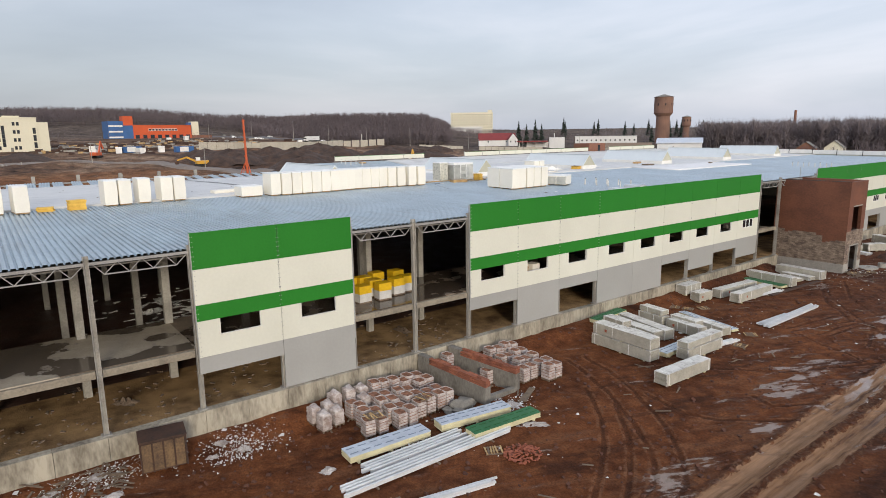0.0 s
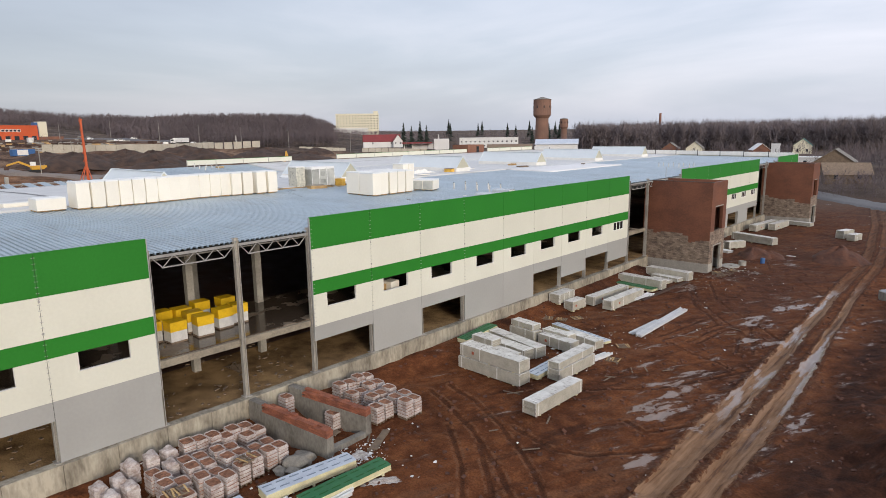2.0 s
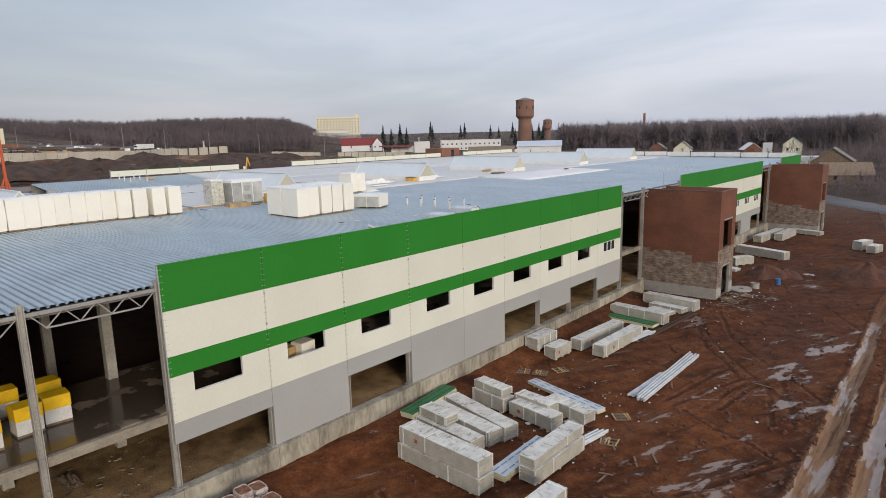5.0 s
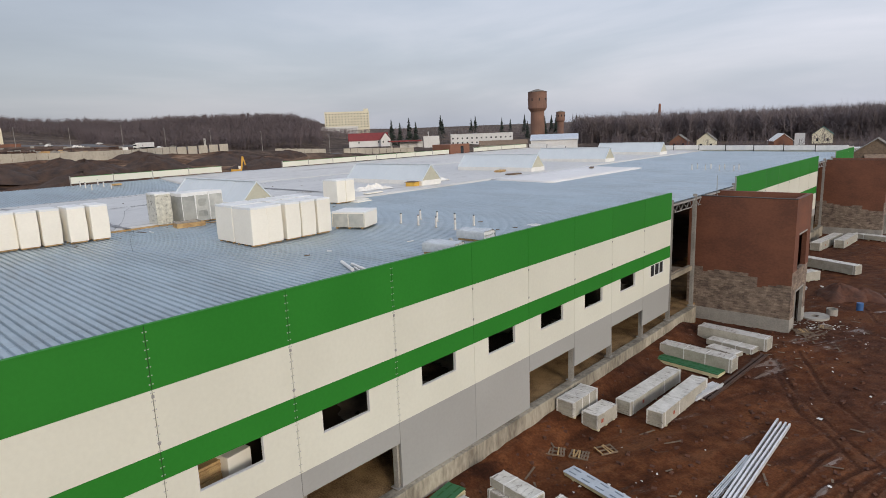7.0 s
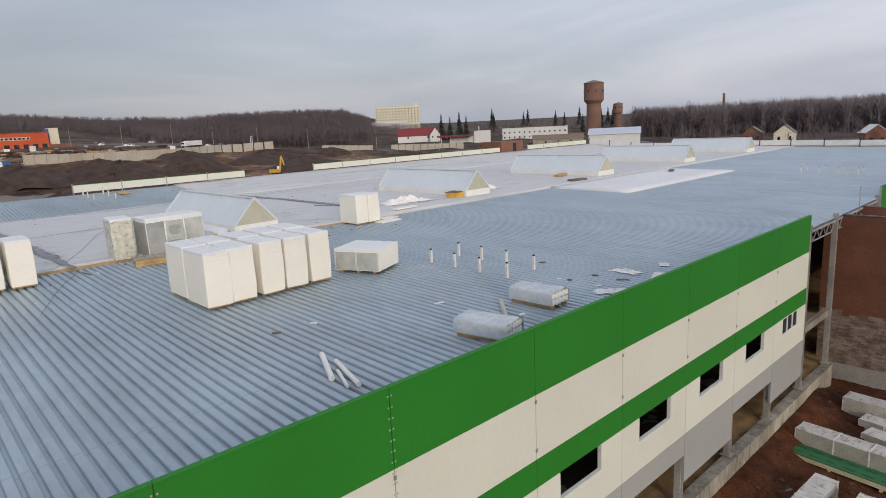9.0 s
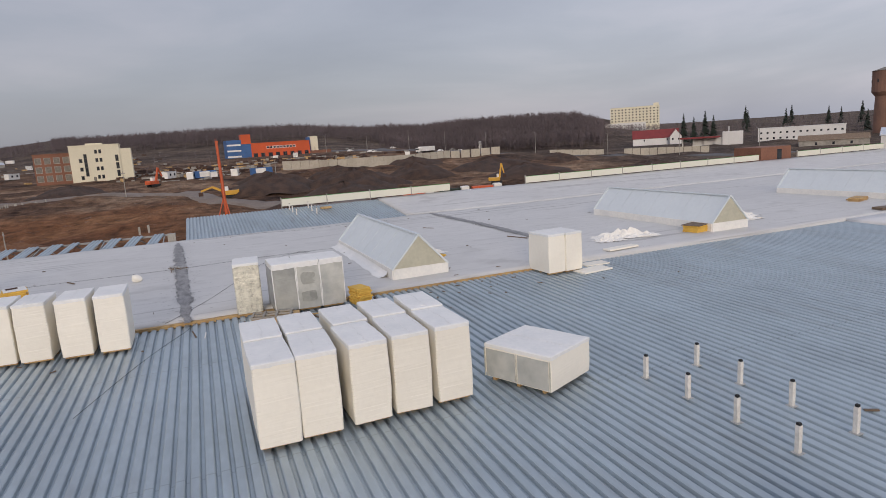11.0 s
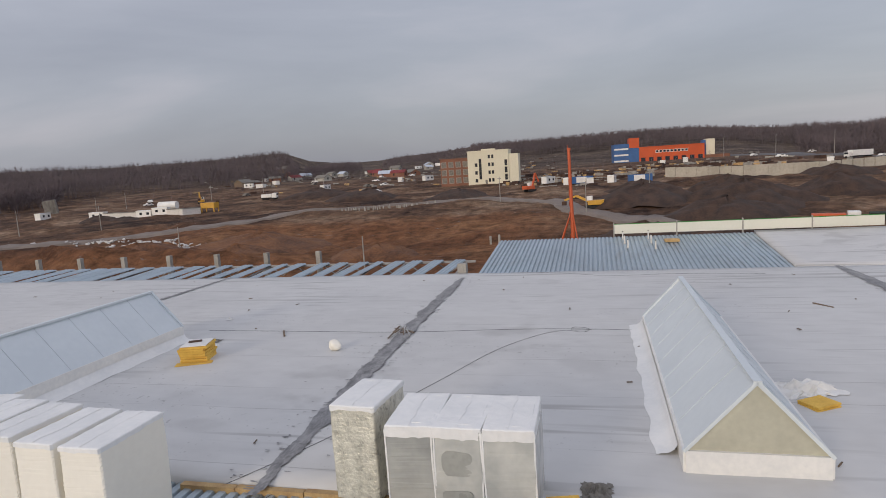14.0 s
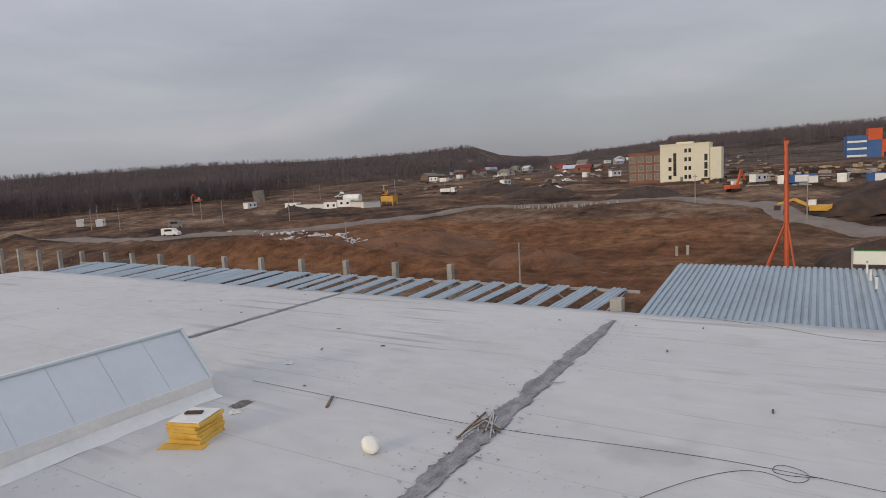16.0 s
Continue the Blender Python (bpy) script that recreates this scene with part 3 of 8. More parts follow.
def ground_height(x, y):
    g = 0.3 + 0.011 * min(60, max(-20, y))
    west = lerp_table(-x, (80, 100, 165, 290, 396, 600, 900), (1.5, 8, 11.5, 16.3, 21, 25, 27)) if x < -80 else -9
    if y > 130 and x < -80:
        west += (min(west, 8.5) - west) * smooth(130, 250, y)
    north = lerp_table(y, (152, 250, 450, 900), (0.9, 6.5, 9, 16)) if y > 152 else -9
    z = max(g, west, north)
    r = math.hypot(x, y - 20)
    if r > 480:
        az = math.degrees(math.atan2(-x, y - 20))
        far = 22.5 + r * math.tan(radians(skyline(az))) - 13.0
        k = smooth(480, 760, r)
        z = z * (1 - k) + far * k + 1.5 * k * noise.noise((x / 120, y / 120, 0))
    if x > -1:
        near = smooth(0, 1, min(1, max(0, (3.0 - x) / 2.6)))
        z += 0.95 * near * (1 - smooth(56, 60, y)) + 0.12 * noise.noise((x * 0.35, y * 0.35, 2)) + 0.075 * noise.noise((x * 1.1, y * 0.8, 5)) + 0.05 * noise.noise((x * 2.6, y * 1.7, 7))
        if -60 < y < 170 and 8 < x < 34:
            z += berm(x, y)
        if 2 < x < 27 and -12 < y < 84:
            d = track_gap(x, y)
            if d < 0.7:
                z += 0.05 * math.exp(-((d - 0.30) / 0.10) ** 2) - 0.075 * (1 - smooth(0.08, 0.24, d))
        z += 1.5 * smooth(30.0, 36, x + 2.0 * noise.noise((y * 0.09, 2, 2))) * (0.45 + noise.noise((x * 0.25, y * 0.15, 9)) + 0.4 * noise.noise((x * 0.9, y * 0.6, 9)))
    elif x < -95 and x > -420:
        k = smooth(95, 115, -x) * (1 - smooth(330, 420, -x))
        rough = 1.0 if y > 30 else 0.75
        z += k * rough * (2.6 * max(0, noise.noise((x / 22, y / 26, 1))) + 0.8 * noise.noise((x / 7, y / 7, 4)) + 0.35 * noise.noise((x / 2.6, y / 2.6, 4)))
        z += 3.0 * math.exp(-((x + 113) / 8.5) ** 2) * (1 - smooth(-40, -12, y)) * (0.75 + 0.9 * noise.noise((x / 12, y / 15, 8)) + 0.35 * noise.noise((x / 4, y / 4, 8)))
        z -= 2.2 * math.exp(-(((x + 140) / 22) ** 2 + ((y + 22) / 40) ** 2))
    return z


def spaced(stops):
    """Coordinates from (start, step) stops to the last stop."""
    out = []
    for (a, step), (b, _) in zip(stops, stops[1:]):
        n = max(1, round((b - a) / step))
        out += [a + (b - a) * i / n for i in range(n)]
    return out + [stops[-1][0]]


GX = spaced(((-2600, 200), (-1200, 60), (-420, 8), (-240, 3.0), (-84, 14), (-8, 2.0), (0.2, 0.27), (9, 0.17), (31, 0.27), (41, 0.7), (60, 6), (160, 60), (1200, 300), (2600, 1)))
GY = spaced(((-1800, 200), (-700, 50), (-260, 6), (-120, 3.4), (-42, 2.0), (-26, 0.34), (-12, 0.20), (16, 0.30), (66, 0.6), (130, 4.0), (260, 12), (500, 40), (1400, 150), (2800, 1)))
verts = [(x, y, ground_height(x, y)) for x in GX for y in GY]
ny = len(GY)
faces = [(i * ny + j, (i + 1) * ny + j, (i + 1) * ny + j + 1, i * ny + j + 1) for i in range(len(GX) - 1) for j in range(ny - 1)]
gme = bpy.data.meshes.new("ground")
gme.from_pydata(verts, [], faces)
gme.polygons.foreach_set("use_smooth", [True] * len(gme.polygons))
for key, f, x0, x1, y0, y1, other in (("strip", strip_place, 6, 38, -60, 170, 9.0), ("track", track_gap, 2, 27, -12, 84, 2.0), ("wet", wetness, 4, 40, -20, 90, 0.0)):
    layer = gme.attributes.new(key, "FLOAT", "POINT")
    layer.data.foreach_set("value", [f(x, y) if x0 < x < x1 and y0 < y < y1 else other for x, y, z in verts])


def ground_mat():
    m = bpy.data.materials.new("mud")
    m.use_nodes = True
    n, l = m.node_tree.nodes, m.node_tree.links
    b = n["Principled BSDF"]
    geo = n.new("ShaderNodeNewGeometry")
    pos = geo.outputs["Position"]

    def nz(scale, detail=5.0, stretch=(1, 1, 1), rough=0.55, turn=0.0):
        mp = n.new("ShaderNodeMapping")
        mp.vector_type = "TEXTURE"
        mp.inputs["Scale"].default_value = tuple(1 / v for v in stretch)
        mp.inputs["Rotation"].default_value = (0, 0, radians(turn))
        l.new(pos, mp.inputs["Vector"])
        t = n.new("ShaderNodeTexNoise")
        t.inputs["Scale"].default_value, t.inputs["Detail"].default_value, t.inputs["Roughness"].default_value = scale, detail, rough
        l.new(mp.outputs["Vector"], t.inputs["Vector"])
        return t.outputs["Fac"]

    def ramp(fac, *stops):
        r = n.new("ShaderNodeValToRGB")
        while len(r.color_ramp.elements) < len(stops):
            r.color_ramp.elements.new(0.5)
        for e, (p, c) in zip(r.color_ramp.elements, stops):
            e.position, e.color = p, (*c, 1) if isinstance(c, tuple) else (c, c, c, 1)
        l.new(fac, r.inputs["Fac"])
        return r.outputs["Color"]

    def mix(f, a, c):
        k = n.new("ShaderNodeMix")
        k.data_type = "RGBA"
        l.new(f, k.inputs["Factor"])
        for s, v in (("A", a), ("B", c)):
            if isinstance(v, tuple):
                k.inputs[s].default_value = (*v, 1)
            else:
                l.new(v, k.inputs[s])
        return k.outputs["Result"]

    def band(axis, lo, hi):
        s = n.new("ShaderNodeSeparateXYZ")
        l.new(pos, s.inputs[0])
        r = n.new("ShaderNodeMapRange")
        r.interpolation_type = "SMOOTHSTEP"
        r.inputs["From Min"].default_value, r.inputs["From Max"].default_value = lo, hi
        l.new(s.outputs[axis], r.inputs["Value"])
        return r.outputs["Result"]

    def times(a, c):
        k = n.new("ShaderNodeMath")
        k.operation = "MULTIPLY"
        l.new(a, k.inputs[0])
        l.new(c, k.inputs[1])
        return k.outputs[0]

    big, mid, fine = nz(0.10), nz(0.8, 8, rough=0.66), nz(6.5, 6, rough=0.72)
    mud = ramp(mid, (0.32, (0.054, 0.0172, 0.0069)), (0.50, (0.132, 0.0455, 0.0178)), (0.68, (0.242, 0.094, 0.0365)))
    damp = ramp(big, (0.40, (0.051, 0.0168, 0.0073)), (0.60, (0.154, 0.0535, 0.0205)))
    half = n.new("ShaderNodeMix")
    half.data_type = "RGBA"
    half.inputs["Factor"].default_value = 0.45
    l.new(mud, half.inputs["A"])
    l.new(damp, half.inputs["B"])
    mud = half.outputs["Result"]
    def layer_of(key):
        k = n.new("ShaderNodeAttribute")
        k.attribute_name = key
        return k.outputs["Fac"]

    def calc(op, a, c=0.0, d=0.0):
        k = n.new("ShaderNodeMath")
        k.operation = op
        for q, v in enumerate((a, c, d)):
            if isinstance(v, (int, float)):
                k.inputs[q].default_value = v
            else:
                l.new(v, k.inputs[q])
        return k.outputs[0]

    def between(v, a, c, d, e):
        """1 where v lies between c and d, falling to 0 at a and at e."""
        return calc("MULTIPLY", span(v, a, c), span(v, e, d))

    def span(v, lo, hi):
        r = n.new("ShaderNodeMapRange")
        r.interpolation_type = "SMOOTHSTEP"
        r.inputs["From Min"].default_value, r.inputs["From Max"].default_value = lo, hi
        l.new(v, r.inputs["Value"])
        return r.outputs["Result"]

    # long smears of drier and wetter earth where wheels and blades have passed
    smear = nz(0.55, 7, (1.0, 0.20, 1.0), 0.62, -24)
    mud = mix(calc("MULTIPLY", span(smear, 0.52, 0.66), 0.45), mud, (0.185, 0.084, 0.042))
    mud = mix(calc("MULTIPLY", span(smear, 0.46, 0.34), 0.60), mud, (0.030, 0.0125, 0.008))
    gap = calc("MULTIPLY_ADD", nz(3.0, 5), 0.10, layer_of("track"))
    groove = calc("MULTIPLY", span(gap, 0.26, 0.17), span(nz(0.25, 3), 0.30, 0.48))
    lip = calc("MULTIPLY", between(gap, 0.24, 0.30, 0.38, 0.52), span(nz(1.6, 5), 0.40, 0.60))
    # Relief shading painted along the tracks: grooves darkened, lips lightened.
    mud = mix(calc("MULTIPLY", groove, 0.55), mud, (0.036, 0.0155, 0.0095))
    mud = mix(calc("MULTIPLY", lip, 0.6), mud, (0.190, 0.094, 0.052))
    soil = ramp(nz(0.05, 9, (1.0, 0.7, 1.0), 0.70), (0.37, (0.034, 0.021, 0.016)), (0.46, (0.100, 0.058, 0.038)), (0.54, (0.165, 0.098, 0.060)), (0.63, (0.27, 0.185, 0.125)))
    grass = ramp(nz(0.03, 9, rough=0.66), (0.38, (0.050, 0.036, 0.031)), (0.64, (0.150, 0.112, 0.084)))
    pit = ramp(nz(0.06, 8, (1.0, 0.5, 1.0), 0.62), (0.34, (0.120, 0.052, 0.026)), (0.52, (0.185, 0.084, 0.040)), (0.68, (0.240, 0.122, 0.060)))
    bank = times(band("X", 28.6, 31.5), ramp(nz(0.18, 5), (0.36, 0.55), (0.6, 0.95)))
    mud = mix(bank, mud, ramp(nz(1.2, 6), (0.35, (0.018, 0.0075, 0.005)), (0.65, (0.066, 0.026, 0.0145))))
    soaked = times(times(band("Y", 30, 52), band("X", 26, 21)), ramp(nz(0.14, 6, rough=0.6), (0.38, 0.2), (0.58, 0.8)))
    mud = mix(soaked, mud, ramp(nz(1.0, 6), (0.35, (0.038, 0.0155, 0.010)), (0.65, (0.112, 0.047, 0.027))))
    west = band("X", -60, -100)
    colour = mix(west, mud, soil)
    inpit = times(times(band("X", -96, -104), band("X", -178, -160)), times(band("Y", -130, -60), band("Y", 34, 4)))
    colour = mix(inpit, colour, pit)
    colour = mix(band("X", -300, -520), colour, grass)
    colour = mix(band("Y", 128, 190), colour, grass)
    clump = ramp(nz(0.30, 9, rough=0.70), (0.34, 0.45), (0.66, 1.55))
    cm = n.new("ShaderNodeMix")
    cm.data_type, cm.blend_type = "RGBA", "MULTIPLY"
    l.new(west, cm.inputs["Factor"])
    l.new(colour, cm.inputs["A"])
    l.new(clump, cm.inputs["B"])
    colour = cm.outputs["Result"]
    grain = ramp(fine, (0.32, 0.62), (0.68, 1.36))
    mul = n.new("ShaderNodeMix")
    mul.data_type, mul.blend_type = "RGBA", "MULTIPLY"
    mul.inputs["Factor"].default_value = 1.0
    l.new(colour, mul.inputs["A"])
    l.new(grain, mul.inputs["B"])
    colour = mul.outputs["Result"]
    # the site road: two strips of pale wet silt with clods along their edges
    across = layer_of("strip")
    torn = calc("MULTIPLY_ADD", nz(1.6, 8, (1.0, 0.30, 1.0), 0.68), 1.7, calc("SUBTRACT", across, 0.85))
    silt = calc("MULTIPLY", span(torn, 1.06, 0.98), calc("MULTIPLY_ADD", band("Y", 52, 72), -0.75, 1.0))
    line = nz(2.6, 6, (1.0, 0.035, 1.0), 0.6)
    tan = ramp(line, (0.36, (0.098, 0.047, 0.026)), (0.45, (0.208, 0.112, 0.058)), (0.62, (0.315, 0.185, 0.107)))
    clods = calc("MULTIPLY", between(torn, 0.96, 1.06, 1.30, 1.55), span(nz(2.4, 7, rough=0.7), 0.44, 0.56))
    colour = mix(calc("MULTIPLY", clods, 0.8), colour, ramp(nz(5.0, 5), (0.36, (0.060, 0.028, 0.017)), (0.62, (0.265, 0.145, 0.082))))
    crown = between(across, 1.0, 1.25, 1.5, 1.9)
    colour = mix(calc("MULTIPLY", crown, 0.45), colour, (0.034, 0.015, 0.010))
    colour = mix(silt, colour, tan)
    # standing water: in the strips, and in long shallow puddles over the yard
    streak = nz(1.1, 6, (1.0, 0.24, 1.0), 0.60, -26)
    blot = nz(0.55, 6, (1.0, 0.55, 1.0), 0.62, -10)
    pool = calc("ADD", calc("MULTIPLY_ADD", streak, 0.72, calc("MULTIPLY", blot, 0.28)), calc("MULTIPLY", layer_of("wet"), 0.15))
    yard = calc("MULTIPLY", span(pool, 0.638, 0.672), 0.78)
    rutw = calc("MULTIPLY", silt, calc("MULTIPLY", span(nz(0.8, 6, (1.0, 0.10, 1.0), 0.6), 0.52, 0.56), calc("MULTIPLY", band("Y", 12, 22), band("Y", 70, 58))))
    w = calc("MAXIMUM", yard, calc("MULTIPLY", rutw, 0.9))
    film = span(pool, 0.57, 0.64)
    colour = mix(calc("MULTIPLY", film, 0.35), colour, (0.072, 0.040, 0.028))
    # Turbid tan water, its colour lightened in place of the sky's reflection.
    colour = mix(w, colour, (0.245, 0.182, 0.148))
    l.new(colour, b.inputs["Base Color"])
    r = n.new("ShaderNodeMapRange")
    r.inputs["To Min"].default_value, r.inputs["To Max"].default_value = 0.88, 0.07
    l.new(calc("MAXIMUM", calc("MULTIPLY", silt, 0.32), calc("MAXIMUM", w, calc("MULTIPLY", film, 0.35))), r.inputs["Value"])
    l.new(r.outputs["Result"], b.inputs["Roughness"])
    bp = n.new("ShaderNodeBump")
    bp.inputs["Distance"].default_value = 0.22
    st = n.new("ShaderNodeMapRange")
    st.inputs["To Min"].default_value, st.inputs["To Max"].default_value = 0.70, 0.02
    l.new(w, st.inputs["Value"])
    l.new(st.outputs["Result"], bp.inputs["Strength"])
    tread = nz(1.7, 5, (1.0, 0.14, 1.0), 0.65)
    hsum = n.new("ShaderNodeMath")
    hsum.operation = "ADD"
    l.new(fine, hsum.inputs[0])
    l.new(tread, hsum.inputs[1])
    l.new(hsum.outputs[0], bp.inputs["Height"])
    lump = n.new("ShaderNodeBump")
    lump.inputs["Distance"].default_value = 1.6
    ws = times(west, ramp(nz(0.02, 2), (0.3, 0.45), (0.7, 0.9)))
    l.new(ws, lump.inputs["Strength"])
    l.new(nz(0.32, 9, rough=0.66), lump.inputs["Height"])
    l.new(lump.outputs["Normal"], bp.inputs["Normal"])
    l.new(bp.outputs["Normal"], b.inputs["Normal"])
    sp = n.new("ShaderNodeMapRange")
    sp.inputs["To Min"].default_value, sp.inputs["To Max"].default_value = 0.12, 0.5
    l.new(w, sp.inputs["Value"])
    l.new(sp.outputs["Result"], b.inputs["Specular IOR Level"])
    return m


gme.materials.append(ground_mat())
tagged(new("ground", gme), "dark brown churned mud with ruts, puddles and soil heaps", "ground", kind="structure")


# ---- the hall: floor, plinth, slab, columns ----
Y0, Y1 = -60.0, 147.0
single("floor", bx(-9.5, -0.4, Y0, Y1, 2.2, 2.55), M_EARTHIN, "sandy earth fill inside the unfinished hall", "floor", kind="structure")
# The shade of the hall's depth is put into this near-black floor colour.
M_FLOORSHADE = mat("wet_shaded_floor", (0.090, 0.048, 0.035), (0.034, 0.018, 0.014), 0.40, 0.5, 3, bump=0.6, rough_var=0.3, dist=0.08)
single("floor_shaded", bx(-79.4, -9.51, Y0, Y1, 2.2, 2.53), M_FLOORSHADE, "wet earth floor deeper inside the hall, darkened for shade", "floor", kind="structure")
plinth = thing("plinth", "stained grey concrete foundation wall under the facade", "foundation wall", kind="structure")
plinth_mesh = mesh_of("plinth_segment", bx(-0.4, 0.3, -1.49, 1.49, -0.4, 2.66, 0.02), M_PLINTH)
for i in range(69):
    y = Y0 + 1.5 + 3 * i
    if not 61 < y < 68 and not 121 < y < 128:
        shared("plinth_segment", plinth_mesh, plinth, (0.006 * math.sin(i * 2.3), y, 0.02 * math.sin(i * 1.7)))
# Darker copy of the wet slab; shade is mixed into its brown.
M_SLABDIM = puddled("shaded_wet_slab", (0.26, 0.205, 0.15), (0.15, 0.115, 0.085), (0.075, 0.055, 0.040), 0.44)
M_RAMP = mat("soaked_concrete", (0.25, 0.232, 0.20), (0.115, 0.102, 0.086), 0.7, 0.7, 6, bump=0.3, stretch=(1, 1, 0.5))
M_EDGE = mat("wet_slab_edge", (0.33, 0.285, 0.215), (0.17, 0.142, 0.108), 0.7, 0.6, 7, bump=0.3, rand=0.06)
# Lighter copy of the wet slab, its dry colour raised for daylight.
M_SLABLIT = puddled("wet_slab", (0.44, 0.38, 0.295), (0.33, 0.28, 0.21), (0.125, 0.100, 0.075), 0.49)
single("mezzanine_slab_shaded", bx(-8.7, -0.46, -24, 58, 6.78, 7.05), M_SLABDIM, "wet brown concrete upper floor slab, darkened for shade", "floor slab", kind="structure")
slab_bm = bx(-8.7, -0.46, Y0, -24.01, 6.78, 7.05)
single("mezzanine_slab", slab_bm, M_SLABLIT, "wet grey concrete upper floor slab, lightened for daylight", "floor slab", kind="structure")
beam = thing("edge_beam", "grey concrete beam along the upper slab's edge", "beam", kind="structure")
beam_mesh = mesh_of("beam_length", bx(-0.6, -0.2, -2.8, 2.8, 6.48, 6.97, 0.02), M_EDGE)
for i in range(20):
    shared("beam_length", beam_mesh, beam, (0, Y0 + 3 + 6 * i, 0))
bm = bmesh.new()
for s in (-1, 1):
    box(bm, -0.17, 0.17, s * 0.13 - 0.02, s * 0.13 + 0.02, 0, 11.6)
box(bm, -0.02, 0.02, -0.12, 0.12, 0, 11.6)
for z in (2.6, 4.2, 5.6, 8.2, 9.6):
    box(bm, 0.17, 0.20, -0.07, 0.07, z, z + 0.16)
box(bm, -0.3, 0.3, -0.3, 0.3, 0, 0.05)
col = thing("facade_column", "pale grey column standing on the concrete plinth", "column", "facade columns", at=(-0.25, -42, 2.66))
part("shaft", bm, M_CONC, col)
for i in range(1, 32):
    y = -42 + 6 * i
    if not 60.5 < y < 66.5 and not 121 < y < 125:
        copy_thing(col, pose(-0.25, y, 2.66))
hall_col = thing("hall_column", "square pale concrete column inside the hall", "column", "hall columns", at=(-8, -48, 2.5))
part("shaft", bx(-0.28, 0.28, -0.28, 0.28, 0, 10.88, 0.03), M_CONC, hall_col)
for i in range(9):
    for x in (-8, -20, -38, -56):
        if (i, x) != (0, -8):
            copy_thing(hall_col, pose(x, -48 + 6 * i, 2.5))
for y in (54, 60, 66):
    copy_thing(hall_col, pose(-8, y, 2.5))
truss = thing("eave_truss", "welded steel lattice truss under the roof edge", "truss", "eave trusses", at=(-0.25, -42, 0))
part("top_chord", bx(-0.08, 0.08, 0.1, 5.9, 13.68, 13.86), M_STEEL, truss)
part("bottom_chord", bx(-0.04, 0.04, 0.9, 5.1, 12.98, 13.06), M_STEEL, truss)
for k in range(4):
    bm = bmesh.new()
    bar(bm, (0, 0.35 + 1.4 * k, 13.7), (0, 0.95 + 1.4 * k, 13.02), 0.055)
    bar(bm, (0, 0.95 + 1.4 * k, 13.02), (0, 1.65 + 1.4 * k, 13.7), 0.055)
    part("brace", bm, M_STEEL, truss)
for y in (-36, -30, -12, -6, 54, 60, 66, 114, 120):
    copy_thing(truss, pose(-0.25, y, 0))
# Unseen plane added below the deck; it dims the light bounced inside.
single("ceiling", bx(-65.9, -0.9, Y0 + 0.1, Y1 - 0.1, 13.4, 13.5), M_WALLIN, "unseen plane added under the deck to darken the hall", "ceiling", kind="structure")
# West and south walls added so that daylight enters only by the facade.
single("wall_west", bx(-79.9, -79.5, 16.4, Y1, 0, 15.25), M_WALLIN, "plain wall added to keep light out of the hall", "wall", kind="structure")
single("shade_wall_south", bx(-79.4, -0.5, Y0 - 0.3, Y0, 0, 13.9), M_WALLIN, "plain wall added to keep light out of the hall", "wall", kind="structure")
single("wall_north", bx(-79.4, -0.2, Y1, Y1 + 0.25, 0, 15.2), M_WHITE, "pale end wall with a low parapet", "wall", kind="structure")

# ---- facade of sandwich panels ----
Z_TOP, Z_G1, Z_G2T, Z_G2B, Z_GW, Z_SHORT, Z_BOT = 15.0, 12.56, 10.1, 8.97, 6.42, 5.25, 2.68
WIN_Z = 7.82


def panel_mesh(name, z0, z1, material, w):
    return mesh_of(name, bx(-0.14, 0, 0.012, w - 0.012, z0 + 0.004, z1 - 0.004, 0.006), material)


def window_panel(w0, w1, w):
    """The cream panel of a bay with its window opening, and the folded pale trim round that."""
    bm = bmesh.new()
    box(bm, -0.14, 0, 0.012, w - 0.012, Z_GW + 0.004, WIN_Z)
    box(bm, -0.14, 0, 0.012, w0, WIN_Z, Z_G2B - 0.004)
    box(bm, -0.14, 0, w1, w - 0.012, WIN_Z, Z_G2B - 0.004)
    return mesh_of("window_panel", bm, M_WHITE)


def reveal_mesh(w0, w1):
    bm = bmesh.new()
    box(bm, -0.17, 0.012, w0, w1, WIN_Z, WIN_Z + 0.02)
    for y in (w0, w1 - 0.02):
        box(bm, -0.17, 0.012, y, y + 0.02, WIN_Z + 0.02, Z_G2B - 0.01)
    return mesh_of("window_trim", bm, M_CURB)


bm = bmesh.new()
box(bm, -0.10, -0.03, -0.02, 0.02, Z_SHORT, Z_TOP - 0.02)
P_JOINT = mesh_of("joint", bm, M_JOINT)
bm = bmesh.new()
for z in (10.4, 12.25):
    box(bm, -0.01, 0.035, -0.05, 0.05, z, z + 0.13, None, 0.01)
P_CLIP = mesh_of("clip", bm, M_STEEL)
bm = bmesh.new()
for i in range(26):
    for k in (-0.06, 0.06):
        box(bm, -0.01, 0.012, k - 0.022, k + 0.022, 6.5 + 0.33 * i, 6.545 + 0.33 * i)
P_BOLTS = mesh_of("bolt_row", bm, M_FLASH)


